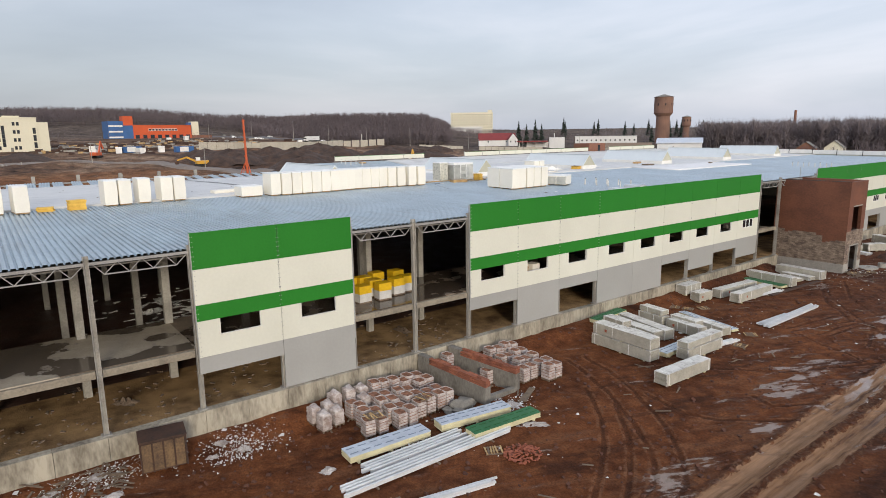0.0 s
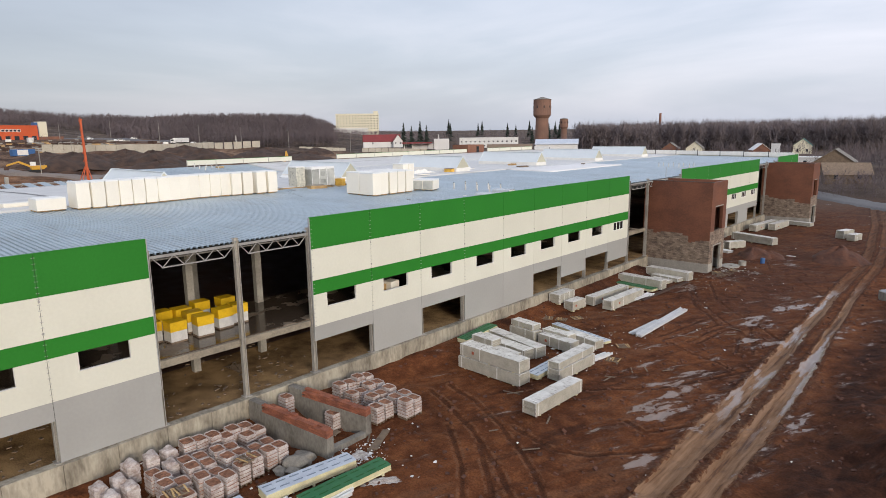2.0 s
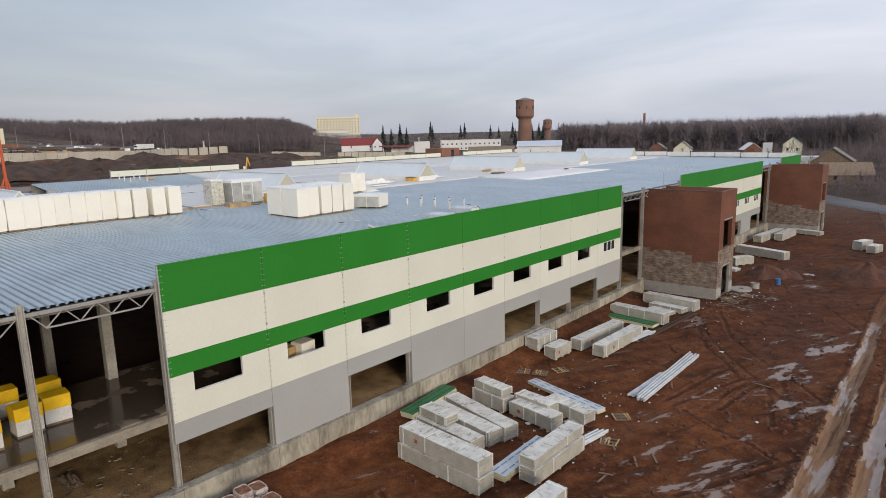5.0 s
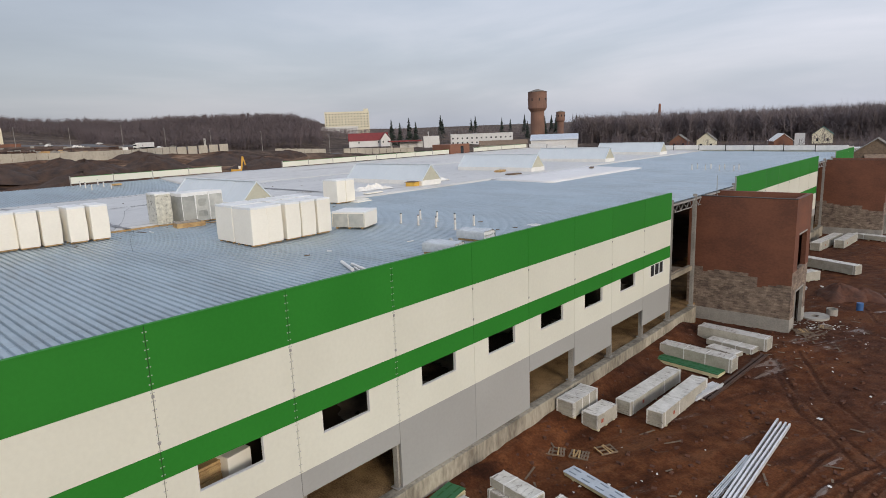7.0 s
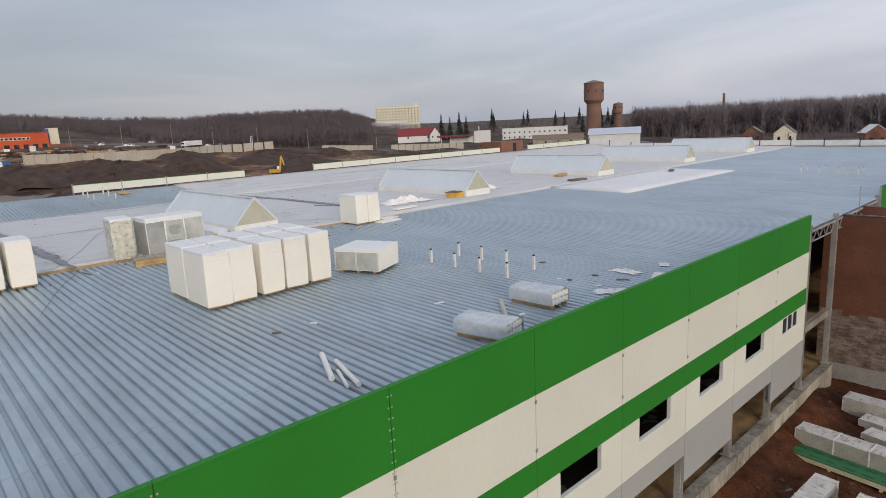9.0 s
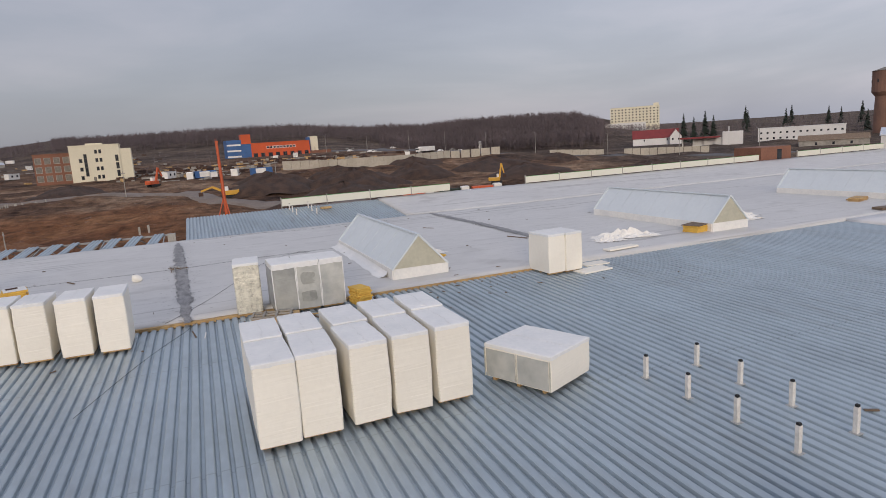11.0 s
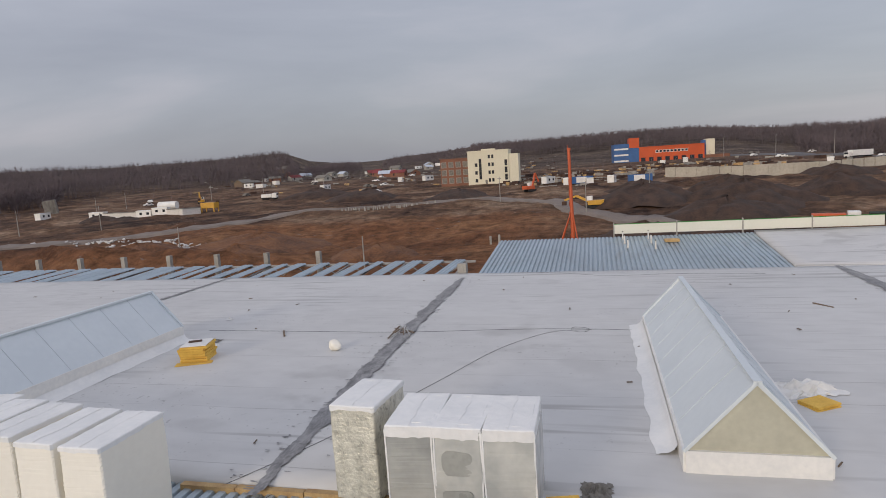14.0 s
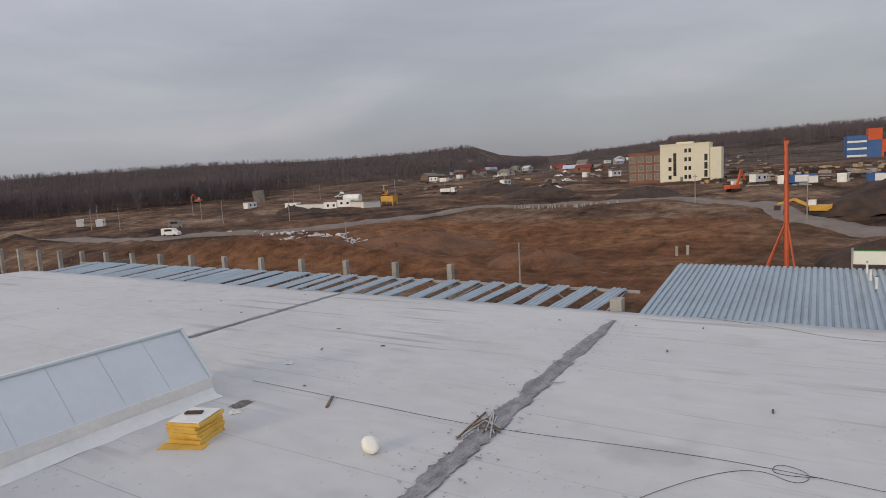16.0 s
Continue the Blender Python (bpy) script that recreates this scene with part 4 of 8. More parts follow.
def sash(parent, y0, y1, z0, z1, panes):
    """A white window frame with its panes."""
    w = tagged(new("window"), "white framed window")
    w.parent = parent
    bm = bmesh.new()
    for a, b in ((z0, z0 + 0.07), (z1 - 0.07, z1)):
        box(bm, -0.10, -0.02, y0, y1, a, b)
    for i in range(panes + 1):
        y = y0 + (y1 - y0) * i / panes
        y = min(max(y, y0 + 0.06), y1 - 0.06)
        box(bm, -0.10, -0.02, y - 0.06, y + 0.06, z0 + 0.07, z1 - 0.07)
    part("frame", bm, M_CURB, w)
    for i in range(panes):
        a, b = y0 + (y1 - y0) * i / panes, y0 + (y1 - y0) * (i + 1) / panes
        part("pane", bx(-0.07, -0.06, a + 0.05, b - 0.05, z0 + 0.06, z1 - 0.06), M_GLASS, w)


def facade(name, joints, lows, openings, tri=()):
    """Panels between the joints; lows: the foot of each bay's grey panel, 0 for a short one; openings: each bay's window."""
    wall = thing(name, "facade of green, cream and grey sandwich panels with window openings", "wall", kind="structure")
    for i, (low, (w0, w1)) in enumerate(zip(lows, openings)):
        y, w = joints[i], joints[i + 1] - joints[i]
        for kind, z0, z1, material in (("green_panel", Z_G1, Z_TOP, M_GREEN), ("white_panel", Z_G2T, Z_G1, M_WHITE), ("green_band", Z_G2B, Z_G2T, M_GREEN), ("grey_panel" if low else "grey_band", low or Z_SHORT, Z_GW, M_GREY)):
            shared(kind, panel_mesh(kind, z0, z1, material, w), wall, (0, y, 0))
        shared("window_panel", window_panel(w0 - y, w1 - y, w), wall, (0, y, 0))
        if i:
            shared("joint", P_JOINT, wall, (0, y, 0))
            shared("clip", P_CLIP, wall, (0, y, 0))
            if i < 4:
                shared("bolt_row", P_BOLTS, wall, (0, y, 0))
        if i in tri:
            sash(wall, w0, w1, WIN_Z, Z_G2B, 3)
        else:
            shared("window_trim", reveal_mesh(w0 - y, w1 - y), wall, (0, y, 0))
    if joints[0] < 60:
        shared("bolt_row", P_BOLTS, wall, (0.006, joints[0] + 0.10, 0))
    for y in (joints[0], joints[-1]):
        part("edge_flashing", bx(-0.16, 0.012, y - 0.03, y + 0.03, Z_SHORT, Z_TOP + 0.02), M_FLASH, wall)
    for y, z in zip(joints, joints[1:]):
        part("coping", bx(-0.17, 0.02, y + 0.01, z - 0.01, Z_TOP, Z_TOP + 0.03), M_GREEN, wall)
    return wall


def even(y0, n, a, b):
    """Joints every 6 m from y0, and a window from a to b in each bay."""
    return [y0 + 6 * i for i in range(n + 1)], [(y0 + 6 * i + a, y0 + 6 * i + b) for i in range(n)]


F = Z_BOT
J, W = even(-24, 2, 1.55, 4.42)
facade("wall_east_1", J, (0, F), W)
J = (0, 6, 11.9, 18.08, 24.4, 30.15, 36.05, 41.85, 47.75, 53.5)
W = ((1.3, 4.25), (7.28, 10.2), (13.27, 16.15), (19.88, 22.72), (25.75, 28.57), (31.55, 34.45), (37.5, 40.3), (43.35, 46.12), (49.2, 52.1))
facade("wall_east_2", J, (0, F, 0, F, F, 0, 3.75, 0, 3.75), W, tri=(8,))
J, W = even(72, 7, 1.5, 4.3)
facade("wall_east_3", J, (F, 0, 0, F, 0, F, 0), W, tri=range(7))
J, W = even(128, 3, 1.5, 4.3)
facade("wall_east_4", J, (F, F, F), W, tri=(0, 1, 2))

# ---- roof ----
PITCH = 0.385


def deck(name, y0, y1, xs, label):
    """Corrugated sheet whose ribs run along x."""
    prof = ((0, 0.008), (0.082, 0.008), (0.114, 0.101), (0.145, 0.118), (0.322, 0.118), (0.353, 0.101))
    pts = []
    n = int((y1 - y0) / PITCH)
    for i in range(n):
        pts += [(y0 + i * PITCH + a, h) for a, h in prof]
    vs = [(x, y, roof(x) + h - 0.085) for x in xs for y, h in pts]
    k = len(pts)
    fs = [(i * k + j, (i + 1) * k + j, (i + 1) * k + j + 1, i * k + j + 1) for i in range(len(xs) - 1) for j in range(k - 1)]
    me = bpy.data.meshes.new(name)
    me.from_pydata(vs, [], fs)
    me.materials.append(M_DECK)
    return tagged(new(name, me), label, "roof", kind="structure")


deck("roof_deck", Y0, Y1, (-30.6, -28, -0.17), "bluish zinc corrugated steel roof deck")
deck("roof_deck_west", 16.3, 41, (-79.4, -65.8), "bluish zinc corrugated steel roof deck at the far side")


def membrane(name, x0, x1, y0, y1, label, step=1.2, material=None):
    xs = np.linspace(x0, x1, max(2, int((x1 - x0) / step)))
    ys = np.linspace(y0, y1, max(2, int((y1 - y0) / step)))
    top = [(float(x), float(y), roof(x) + 0.19 + 0.035 * noise.noise((x * 0.35, y * 0.35, 0)) + 0.02 * noise.noise((x * 1.1, y * 0.25, 8))) for x in xs for y in ys]
    ny = len(ys)
    fs = [(i * ny + j, (i + 1) * ny + j, (i + 1) * ny + j + 1, i * ny + j + 1) for i in range(len(xs) - 1) for j in range(ny - 1)]
    ring = [i * ny for i in range(len(xs))] + [(len(xs) - 1) * ny + j for j in range(1, ny)] + [i * ny + ny - 1 for i in range(len(xs) - 2, -1, -1)] + list(range(ny - 2, 0, -1))
    base = len(top)
    top += [(top[i][0], top[i][1], roof(top[i][0]) - 0.06) for i in ring]
    m = len(ring)
    fs += [(ring[i], base + i, base + (i + 1) % m, ring[(i + 1) % m]) for i in range(m)]
    me = bpy.data.meshes.new(name)
    me.from_pydata(top, [], fs)
    me.polygons.foreach_set("use_smooth", [True] * len(me.polygons))
    me.materials.append(material or M_MEMB)
    return tagged(new(name, me), label, "roof", kind="structure")


M_FRESH = mat("fresh_membrane", (0.76, 0.745, 0.73), (0.66, 0.645, 0.63), 0.5, 0.14, 1.2, bump=0.1, dist=0.05)
membrane("roof_membrane", -66, -30.2, Y0, Y1, "white roofing membrane with dirty streaks", 0.9)
membrane("roof_membrane_west", -79.4, -66.01, 41, Y1, "white roofing membrane at the far side")
membrane("roof_membrane_north", -30.19, -20.3, 65.5, 92, "fresh white roofing membrane over the deck", material=M_FRESH)
bm = bmesh.new()
rnd = random.Random(5)
y = 14.3
while y < 64:
    w = 1.2 + 1.0 * rnd.random()
    x = -30.0 + 0.05 * rnd.random() - 0.012 * (y - 14)
    box(bm, x - 0.16, x + 0.06, y, y + w - 0.02, 14.33, 14.50 + 0.02 * rnd.random())
    y += w
single("insulation_edge", bm, M_TIMBER, "pale timber edge board along the membrane", "insulation", kind="structure")


# ---- stair towers of brick ----
def tower(name, y0, y1, label):
    t = thing(name, label, "tower", "stair towers")
    x0, x1, w = -1.3, 8.55, 0.4
    zb, zm, zt = 2.25, 6.9, 13.9
    rnd = random.Random(int(y0))

    def wall(z0, z1, name, material, grow=0.0):
        g = grow
        part(name, bx(x0 - g, x1 + g, y0 - g, y0 + w, z0, z1), material, t)
        part(name, bx(x0 - g, x1 + g, y1 - w, y1 + g, z0, z1), material, t)
        part(name, bx(x0 - g, x0 + w, y0 + w, y1 - w, z0, z1), material, t)

    wall(-0.3, zb, "base_wall", M_CONC, 0.02)
    wall(zb, zm, "bare_wall", M_BAREBRICK)
    wall(zm, zt, "plastered_wall", M_BROWN, 0.03)
    # the ragged lower rim of the plaster, in steps of whole courses
    bm = bmesh.new()
    x = x0
    while x < x1 - 0.1:
        s = min(x1, x + 0.2 + 0.9 * rnd.random())
        drop = 0.55 + 0.5 * noise.noise((x * 0.4, y0, 1)) + (0.75 if x > x0 + 6.3 else 0.0) - (0.35 if x < x0 + 1.2 else 0.0)
        box(bm, x, s, y0 - 0.03, y0 - 0.001, zm - max(0.08, 0.16 * round(drop / 0.16 + rnd.uniform(-0.8, 0.8))), zm - 0.002)
        x = s
    part("plaster_rim", bm, M_BROWN, t)
    # the east side with its door and tall opening
    ya, yb = y0 + 1.5, y1 - 1.3
    for a, b in ((y0 + w, ya), (yb, y1 - w)):
        part("bare_pier", bx(x1 - w, x1, a, b, zb, zm), M_BAREBRICK, t)
    part("bare_wall", bx(x1 - w, x1, ya, yb, 4.7, zm), M_BAREBRICK, t)
    for a, b in ((y0 + w, ya), (yb, y1 - w)):
        part("base_wall", bx(x1 - w, x1 + 0.02, a, b, -0.3, zb), M_CONC, t)
    for a, b in ((y0 + w, ya), (yb, y1 - w)):
        part("plastered_pier", bx(x1 - w, x1 + 0.03, a, b, zm, 10.4), M_BROWN, t)
    part("plastered_wall", bx(x1 - w, x1 + 0.03, y0 + w, y1 - w, 10.4, zt), M_BROWN, t)
    for y in (ya, yb - 0.12):
        part("door_jamb", bx(x1 - 0.25, x1 + 0.06, y, y + 0.12, 0.9, 4.7), M_CONC, t)
    for z in (4.7, 10.36):
        part("pale_lintel", bx(x1 - 0.25, x1 + 0.06, ya, yb, z, z + 0.15), M_CONC, t)
    part("roof_slab", bx(x0 + w, x1 - w, y0 + w, y1 - w, 13.0, 13.2), M_CONC, t)
    part("coping", bx(x0 - 0.06, x1 + 0.06, y0 - 0.06, y0 + w, zt, zt + 0.05), M_JOINT, t)
    return t


tower("stair_tower", 61.6, 67.6, "brown plastered brick stair tower with a bare lower half")
tower("stair_tower", 121.6, 127.4, "brown plastered brick stair tower, patchy and half bare")


# ---- skylights ----
def skylight(y, x0=-47.3, x1=-32.3):
    t = thing("roof_skylight", "white ridge skylight with milky panes and a gable end", "skylight", "roof skylights", at=((x0 + x1) / 2, y, 14.6))
    L, W, C, H = (x1 - x0) / 2, 1.78, 0.62, 2.55
    bm = bmesh.new()
    for s in (-1, 1):
        box(bm, -L, L, s * W - 0.07, s * W + 0.07, -0.1, C)
        box(bm, s * L - 0.07, s * L + 0.07, -W, W, -0.1, C)
    part("curb", bm, M_CURB, t)
    n = 8
    slope = math.hypot(W, H - C)
    for s in (-1, 1):
        for i in range(n):
            a, b = -L + 2 * L * i / n, -L + 2 * L * (i + 1) / n
            bm = bmesh.new()
            q = [(a + 0.02, s * W, C), (b - 0.02, s * W, C), (b - 0.02, 0, H), (a + 0.02, 0, H)]
            plate(bm, q if s < 0 else q[::-1], 0.04)
            part("pane", bm, M_POLY, t)
        for i in range(1, n):
            x = -L + 2 * L * i / n
            bm = bmesh.new()
            bar(bm, (x, s * (W + 0.004), C + 0.002), (x, s * 0.004, H + 0.006), 0.03, 0.012)
            part("glazing_bar", bm, M_POLY, t)
        for x in (-L, L):
            bm = bmesh.new()
            bar(bm, (x, s * (W + 0.05), C - 0.03), (x, 0, H + 0.05), 0.14, 0.10)
            part("verge_trim", bm, M_POLY, t)
        bm = bmesh.new()
        x = s * L
        q = [(x - s * 0.03, yy, zz) for yy, zz in ((-W, C), (W, C), (0, H))]
        plate(bm, q if s > 0 else q[::-1], 0.03)
        part("gable_pane", bm, M_GABLE, t)
    bm = bmesh.new()
    bar(bm, (-L - 0.05, 0, H + 0.04), (L + 0.05, 0, H + 0.04), 0.22, 0.09)
    part("ridge_cap", bm, M_POLY, t)
    return t


sk = skylight(30.35)
for y, dx in ((1.95, 3.1), (55.9, -0.3), (79.9, 0.3), (103.4, 0.6), (128.4, 0.4)):
    copy_thing(sk, pose(-39.8 + dx, y, 14.85 if y < 5 else 14.6))


def skirt(x0, x1, y0, y1, seed):
    """A strip of white membrane turned up unevenly against a curb."""
    bm, prev = bmesh.new(), None
    n = 60
    for i in range(n + 1):
        x = x0 + (x1 - x0) * i / n
        w = 1 + 0.35 * noise.noise((x * 0.8, seed, 0))
        k = 0.06 * noise.noise((x * 2.1, seed, 3))
        ys = ((0.0, 0.34), (0.12, 0.16), (0.35, 0.05), (0.62 * w, 0.03 + abs(k)), (0.80 * w, 0.0))
        cur = [bm.verts.new((x, y0 + (y1 - y0) * u, roof(x) + 0.2 + h + (k if 0 < j < 4 else 0) * 0.7)) for j, (u, h) in enumerate(ys)]
        if prev:
            for j in range(4):
                bm.faces.new((prev[j], cur[j], cur[j + 1], prev[j + 1]))
        prev = cur
    return single("flashing_sheet", bm, M_HOOD, "white crumpled membrane skirt along the skylight's foot", "roofing sheet", "skylight skirts", smooth=True)


skirt(-47.6, -33.2, 28.48, 27.7, 1)
skirt(-44.2, -29.6, 3.82, 4.5, 2)


# ---- wrapped insulation packs on the roof ----
def pack(w, d, h, material, seed, label, group, name="insulation_pack", fold=0.0025):
    """A shrink-wrapped stack of slabs: rounded corners, layered sides, a seamed top and a timber foot."""
    t = thing(name, label, "insulation pack", group)
    slack = "clear" in label               # loose film that hangs lower and whitens at the edges
    bm = bmesh.new()
    n, z0, c = max(6, round(h / 0.12)), 0.12, 0.045
    r = random.Random(seed * 31)
    prev = None
    levels = [z0 + (h - z0) * i / n for i in range(n + 1)]
    zs = sorted(levels + [z + 0.03 for z in levels[1:-1]])
    for i, z in enumerate(zs):             # one skin, notched at its four edges between the slabs
        notch = fold * 4 * (i % 2) + r.uniform(0, 2) * fold
        bulge = 0.022 * math.sin(math.pi * (z - z0) / (h - z0))
        a, b = d / 2 + bulge, w / 2 + bulge
        ring = []
        for sx, sy in ((1, 1), (-1, 1), (-1, -1), (1, -1)):
            k = c * 0.3 + notch
            pts = [(sx * a, sy * (b - 0.16)), (sx * (a - notch * 0.4), sy * (b - c)), (sx * (a - k), sy * (b - k)), (sx * (a - c), sy * (b - notch * 0.4)), (sx * (a - 0.16), sy * b)]
            ring += pts if sx * sy > 0 else pts[::-1]
        ring = [bm.verts.new((x + r.uniform(-0.003, 0.003), y, z)) for x, y in ring]
        if prev:
            for j in range(20):
                bm.faces.new((prev[j], prev[(j + 1) % 20], ring[(j + 1) % 20], ring[j]))
        prev = ring
    bm.faces.new(prev)
    wobble(bm, 0.022, 1.3, seed)
    part("wrapped_body", bm, material, t)
    # the film over the top: flat on the slabs, gathered in small folds where it hangs over the rim
    bm, prev = bmesh.new(), None
    drop = 0.26 if slack else 0.11
    rim = []
    per = 2 * (w + d)
    m = 72
    for k in range(m):
        u = per * k / m
        for length, p, q in ((w, (d / 2, -w / 2), (0, 1)), (d, (d / 2, w / 2), (-1, 0)), (w, (-d / 2, w / 2), (0, -1)), (d, (-d / 2, -w / 2), (1, 0))):
            if u < length:
                rim.append((p[0] + q[0] * u, p[1] + q[1] * u))
                break
            u -= length
    for level, (grow, z) in enumerate(((0.80, h + 0.035), (0.97, h + 0.028), (1.0, h + 0.005), (1.0, h - 0.4 * drop), (1.0, h - drop))):
        ring = []
        for k, (x, y) in enumerate(rim):
            f = noise.noise((x * 3.5 + seed, y * 3.5, level * 0.3)) + 0.5 * noise.noise((x * 9, y * 9 + seed, level * 0.2))
            e = 0.022 + (0.016 * f if level > 2 else 0)
            g_ = math.hypot(x, y)
            ring.append(bm.verts.new((x * grow + e * x / g_, y * grow + e * y / g_, z + (0.012 * f if level < 3 else 0) + (0.05 * f if level == 4 else 0))))
        if prev:
            for k in range(m):
                bm.faces.new((prev[k], ring[k], ring[(k + 1) % m], prev[(k + 1) % m]))
        else:
            bm.faces.new(ring)
        prev = ring
    part("film_hood", bm, M_HOOD, t)
    if slack:
        for sx in (-1, 1):
            for sy in (-1, 1):
                e = bx(sx * d / 2 - 0.022, sx * d / 2 + 0.022, sy * w / 2 - 0.022, sy * w / 2 + 0.022, 0.12, h - 0.08, 0.01)
                bmesh.ops.subdivide_edges(e, edges=e.edges[:], cuts=2, use_grid_fill=True)
                wobble(e, 0.03, 1.7, seed + sx + 3 * sy)
                part("film_edge", e, M_HOOD, t, smooth=True)
    bm = bmesh.new()
    ys = [w * 0.035 * r.uniform(-1, 1) for k in range(8)]
    for k in range(7):
        bar(bm, (-d / 2 + d * k / 7, ys[k], h + 0.042), (-d / 2 + d * (k + 1) / 7, ys[k + 1], h + 0.040), 0.022, 0.006)
    part("film_seam", bm, M_HOOD, t)
    for x in (-d * 0.38, 0, d * 0.38):
        part("timber_foot", bx(x - 0.06, x + 0.06, -w / 2 + 0.05, w / 2 - 0.05, 0, 0.12), M_TIMBER, t)
    return t


def put(t, x, y, z=None, rz=0.0):
    t.matrix_world = pose(x, y, roof(x) + 0.035 if z is None else z, 0, 0, rz)
    return t


rnd = random.Random(11)
packs = [pack(1.2, 2.3, 2.62, M_EPS, s, "white shrink-wrapped insulation pack standing on the roof deck", "insulation packs") for s in range(3)]
# block of ten beside the lying pack
EDGE = (19.57, 20.86, 22.37, 23.79, 25.24)
for i, y in enumerate(EDGE):
    for row in (0, 1):
        x = -15.55 - 2.42 * row - 0.10 * i
        yy = y + (0.0 if not row else 0.02 * i)
        if i < 1 and row == 0:
            put(packs[0], x, yy, rz=1)
        elif i == 1 and row == 0:
            put(packs[1], x, yy, rz=-2)
        elif i == 2 and row == 0:
            put(packs[2], x, yy, rz=2)
        else:
            copy_thing(packs[(i + row) % 3], pose(x, yy, roof(x) + 0.035, 0, 0, rnd.uniform(-2, 2)))
# long row at the membrane's edge: the y of each pack's middle, the row standing a little back half way
ROW = (13.98, 12.52, 10.92, 9.52, 8.25, 7.05, 5.85, 4.6, 3.42, 2.18, 0.98, -0.32, -1.62, -2.9, -4.2, -5.52, -6.85)
for i, y in enumerate(ROW):
    x = -28.05 - 0.9 * math.exp(-((y - 6) / 5.0) ** 2) - 0.02 * i + rnd.uniform(-0.06, 0.06)
    copy_thing(packs[i % len(packs)], pose(x, y, roof(x) + 0.035, 0, 0, rnd.uniform(-1.5, 1.5) + (3.0 if i > 8 else 0)))
# packs further along the edge
for x, y in ((-30.8, -16.9), (-30.8, -18.25), (-30.7, -20.5), (-30.2, -22.5), (-30.0, -23.85), (-28.6, -31.6), (-28.9, -33.6)):
    copy_thing(packs[int(-y) % len(packs)], pose(x, y, roof(x) + 0.035, 0, 0, rnd.uniform(2, 6)))
for y in (37.55, 38.75):
    p = copy_thing(packs[1], pose(-29.3, y, roof(-29.3) + 0.03, 0, 0, 3))
    p.scale = (0.95, 0.98, 0.92)
lying = put(pack(2.45, 2.75, 1.32, M_EPS, 7, "low wide white wrapped insulation pack on the roof deck", ""), -15.4, 28.65, rz=25)
put(pack(2.5, 2.2, 1.25, M_EPS, 8, "low white wrapped insulation pack beside the long row", ""), -29.0, -9.45, rz=2)
put(pack(1.28, 2.1, 2.72, M_FOIL, 9, "tall pack of foil-faced insulation, crinkled and shiny", "", fold=0.001), -30.85, 20.05, rz=-4)
for a, b in ((-1.30, -0.05), (0.05, 1.30)):
    part("clear_side", bx(a, b, -1.262, -1.248, 0.16, 1.16, 0.006), M_EPSG, lying, "grey wool showing through clear film")
for a in (-1.36, 0.0, 1.36):
    part("side_tape", bx(a - 0.022, a + 0.022, -1.272, -1.25, 0.14, 1.18), M_FOIL, lying)
M_EPSG2 = mat("grey_film_pack", (0.43, 0.43, 0.395), (0.30, 0.305, 0.285), 0.22, 0.7, 2.0, bump=0.2, dist=0.04)
M_EPSD = mat("film_on_wool", (0.37, 0.37, 0.335), (0.28, 0.285, 0.26), 0.3, 1.4, 6, bump=0.1)


def film_patch(t, y, z, w, h, seed):
    """A dark rounded patch where the clear film clings to the wool behind it."""
    bm = bmesh.new()
    rim = []
    for k in range(28):
        a = 6.28318 * k / 28
        q = 1 + 0.12 * noise.noise((math.cos(a) * 1.5 + seed, math.sin(a) * 1.5, 0))
        rim.append((1.128, y + w / 2 * q * math.copysign(abs(math.cos(a)) ** 0.5, math.cos(a)), z + h / 2 * q * math.copysign(abs(math.sin(a)) ** 0.5, math.sin(a))))
    plate(bm, rim, 0.02)
    part("film_patch", bm, M_EPSD, t)


CLEAR = "tall insulation pack in clear sagging film"
for seed, y, rz, film, patches in ((12, 21.75, 2, M_EPSG2, ()), (13, 22.99, -1, M_EPSG, ((0.0, 1.72, 0.74, 0.66), (0.0, 0.76, 0.80, 0.58))), (14, 24.22, 1, M_EPSG, ())):
    t = put(pack(1.22, 2.2, 2.60, film, seed, CLEAR, "clear film packs", fold=0.001), -30.12, y, rz=rz)
    for k, (py, pz, pw, ph_) in enumerate(patches):
        film_patch(t, py, pz, pw, ph_, seed + k)


def slab_stack(x, y, z, w, d, layers, th, rz, label, name="wool_slabs", material=None, group="slab stacks", seed=1):
    """Loose boards piled unevenly."""
    t = thing(name, label, "insulation slabs" if name == "wool_slabs" else "boards", group, at=(x, y, z), rz=rz)
    r = random.Random(seed)
    for i in range(layers):
        bm = bx(-d / 2, d / 2, -w / 2, w / 2, 0, th - 0.006, 0.008)
        m = pose(r.uniform(-0.05, 0.05), r.uniform(-0.05, 0.05), i * th, 0, 0, r.uniform(-4, 4))
        bm.transform(m)
        part("slab" if name == "wool_slabs" else "board", bm, material or M_WOOL, t)
    return t


slab_stack(-28.75, 25.6, 14.36, 0.78, 1.15, 11, 0.088, 14, "stack of yellow mineral wool slabs by the clear film packs", seed=2)
slab_stack(-27.75, 21.0, 14.36, 2.3, 1.2, 3, 0.12, -6, "low pile of pale timber boards at the membrane edge", "timber_pile", M_TIMBER, "", 3)
rack = thing("timber_rack", "grey open timber frame lying on pale boards", "frame", at=(-27.9, 20.9, 14.735), rz=-12)
for k in (-0.5, 0, 0.5):
    part("rail", bx(k - 0.04, k + 0.04, -1.0, 1.0, 0, 0.08), M_CONC, rack)
for k in (-0.95, -0.4, 0.2, 0.9):
    part("slat", bx(-0.6, 0.6, k - 0.05, k + 0.05, 0.083, 0.11), M_CONC, rack)
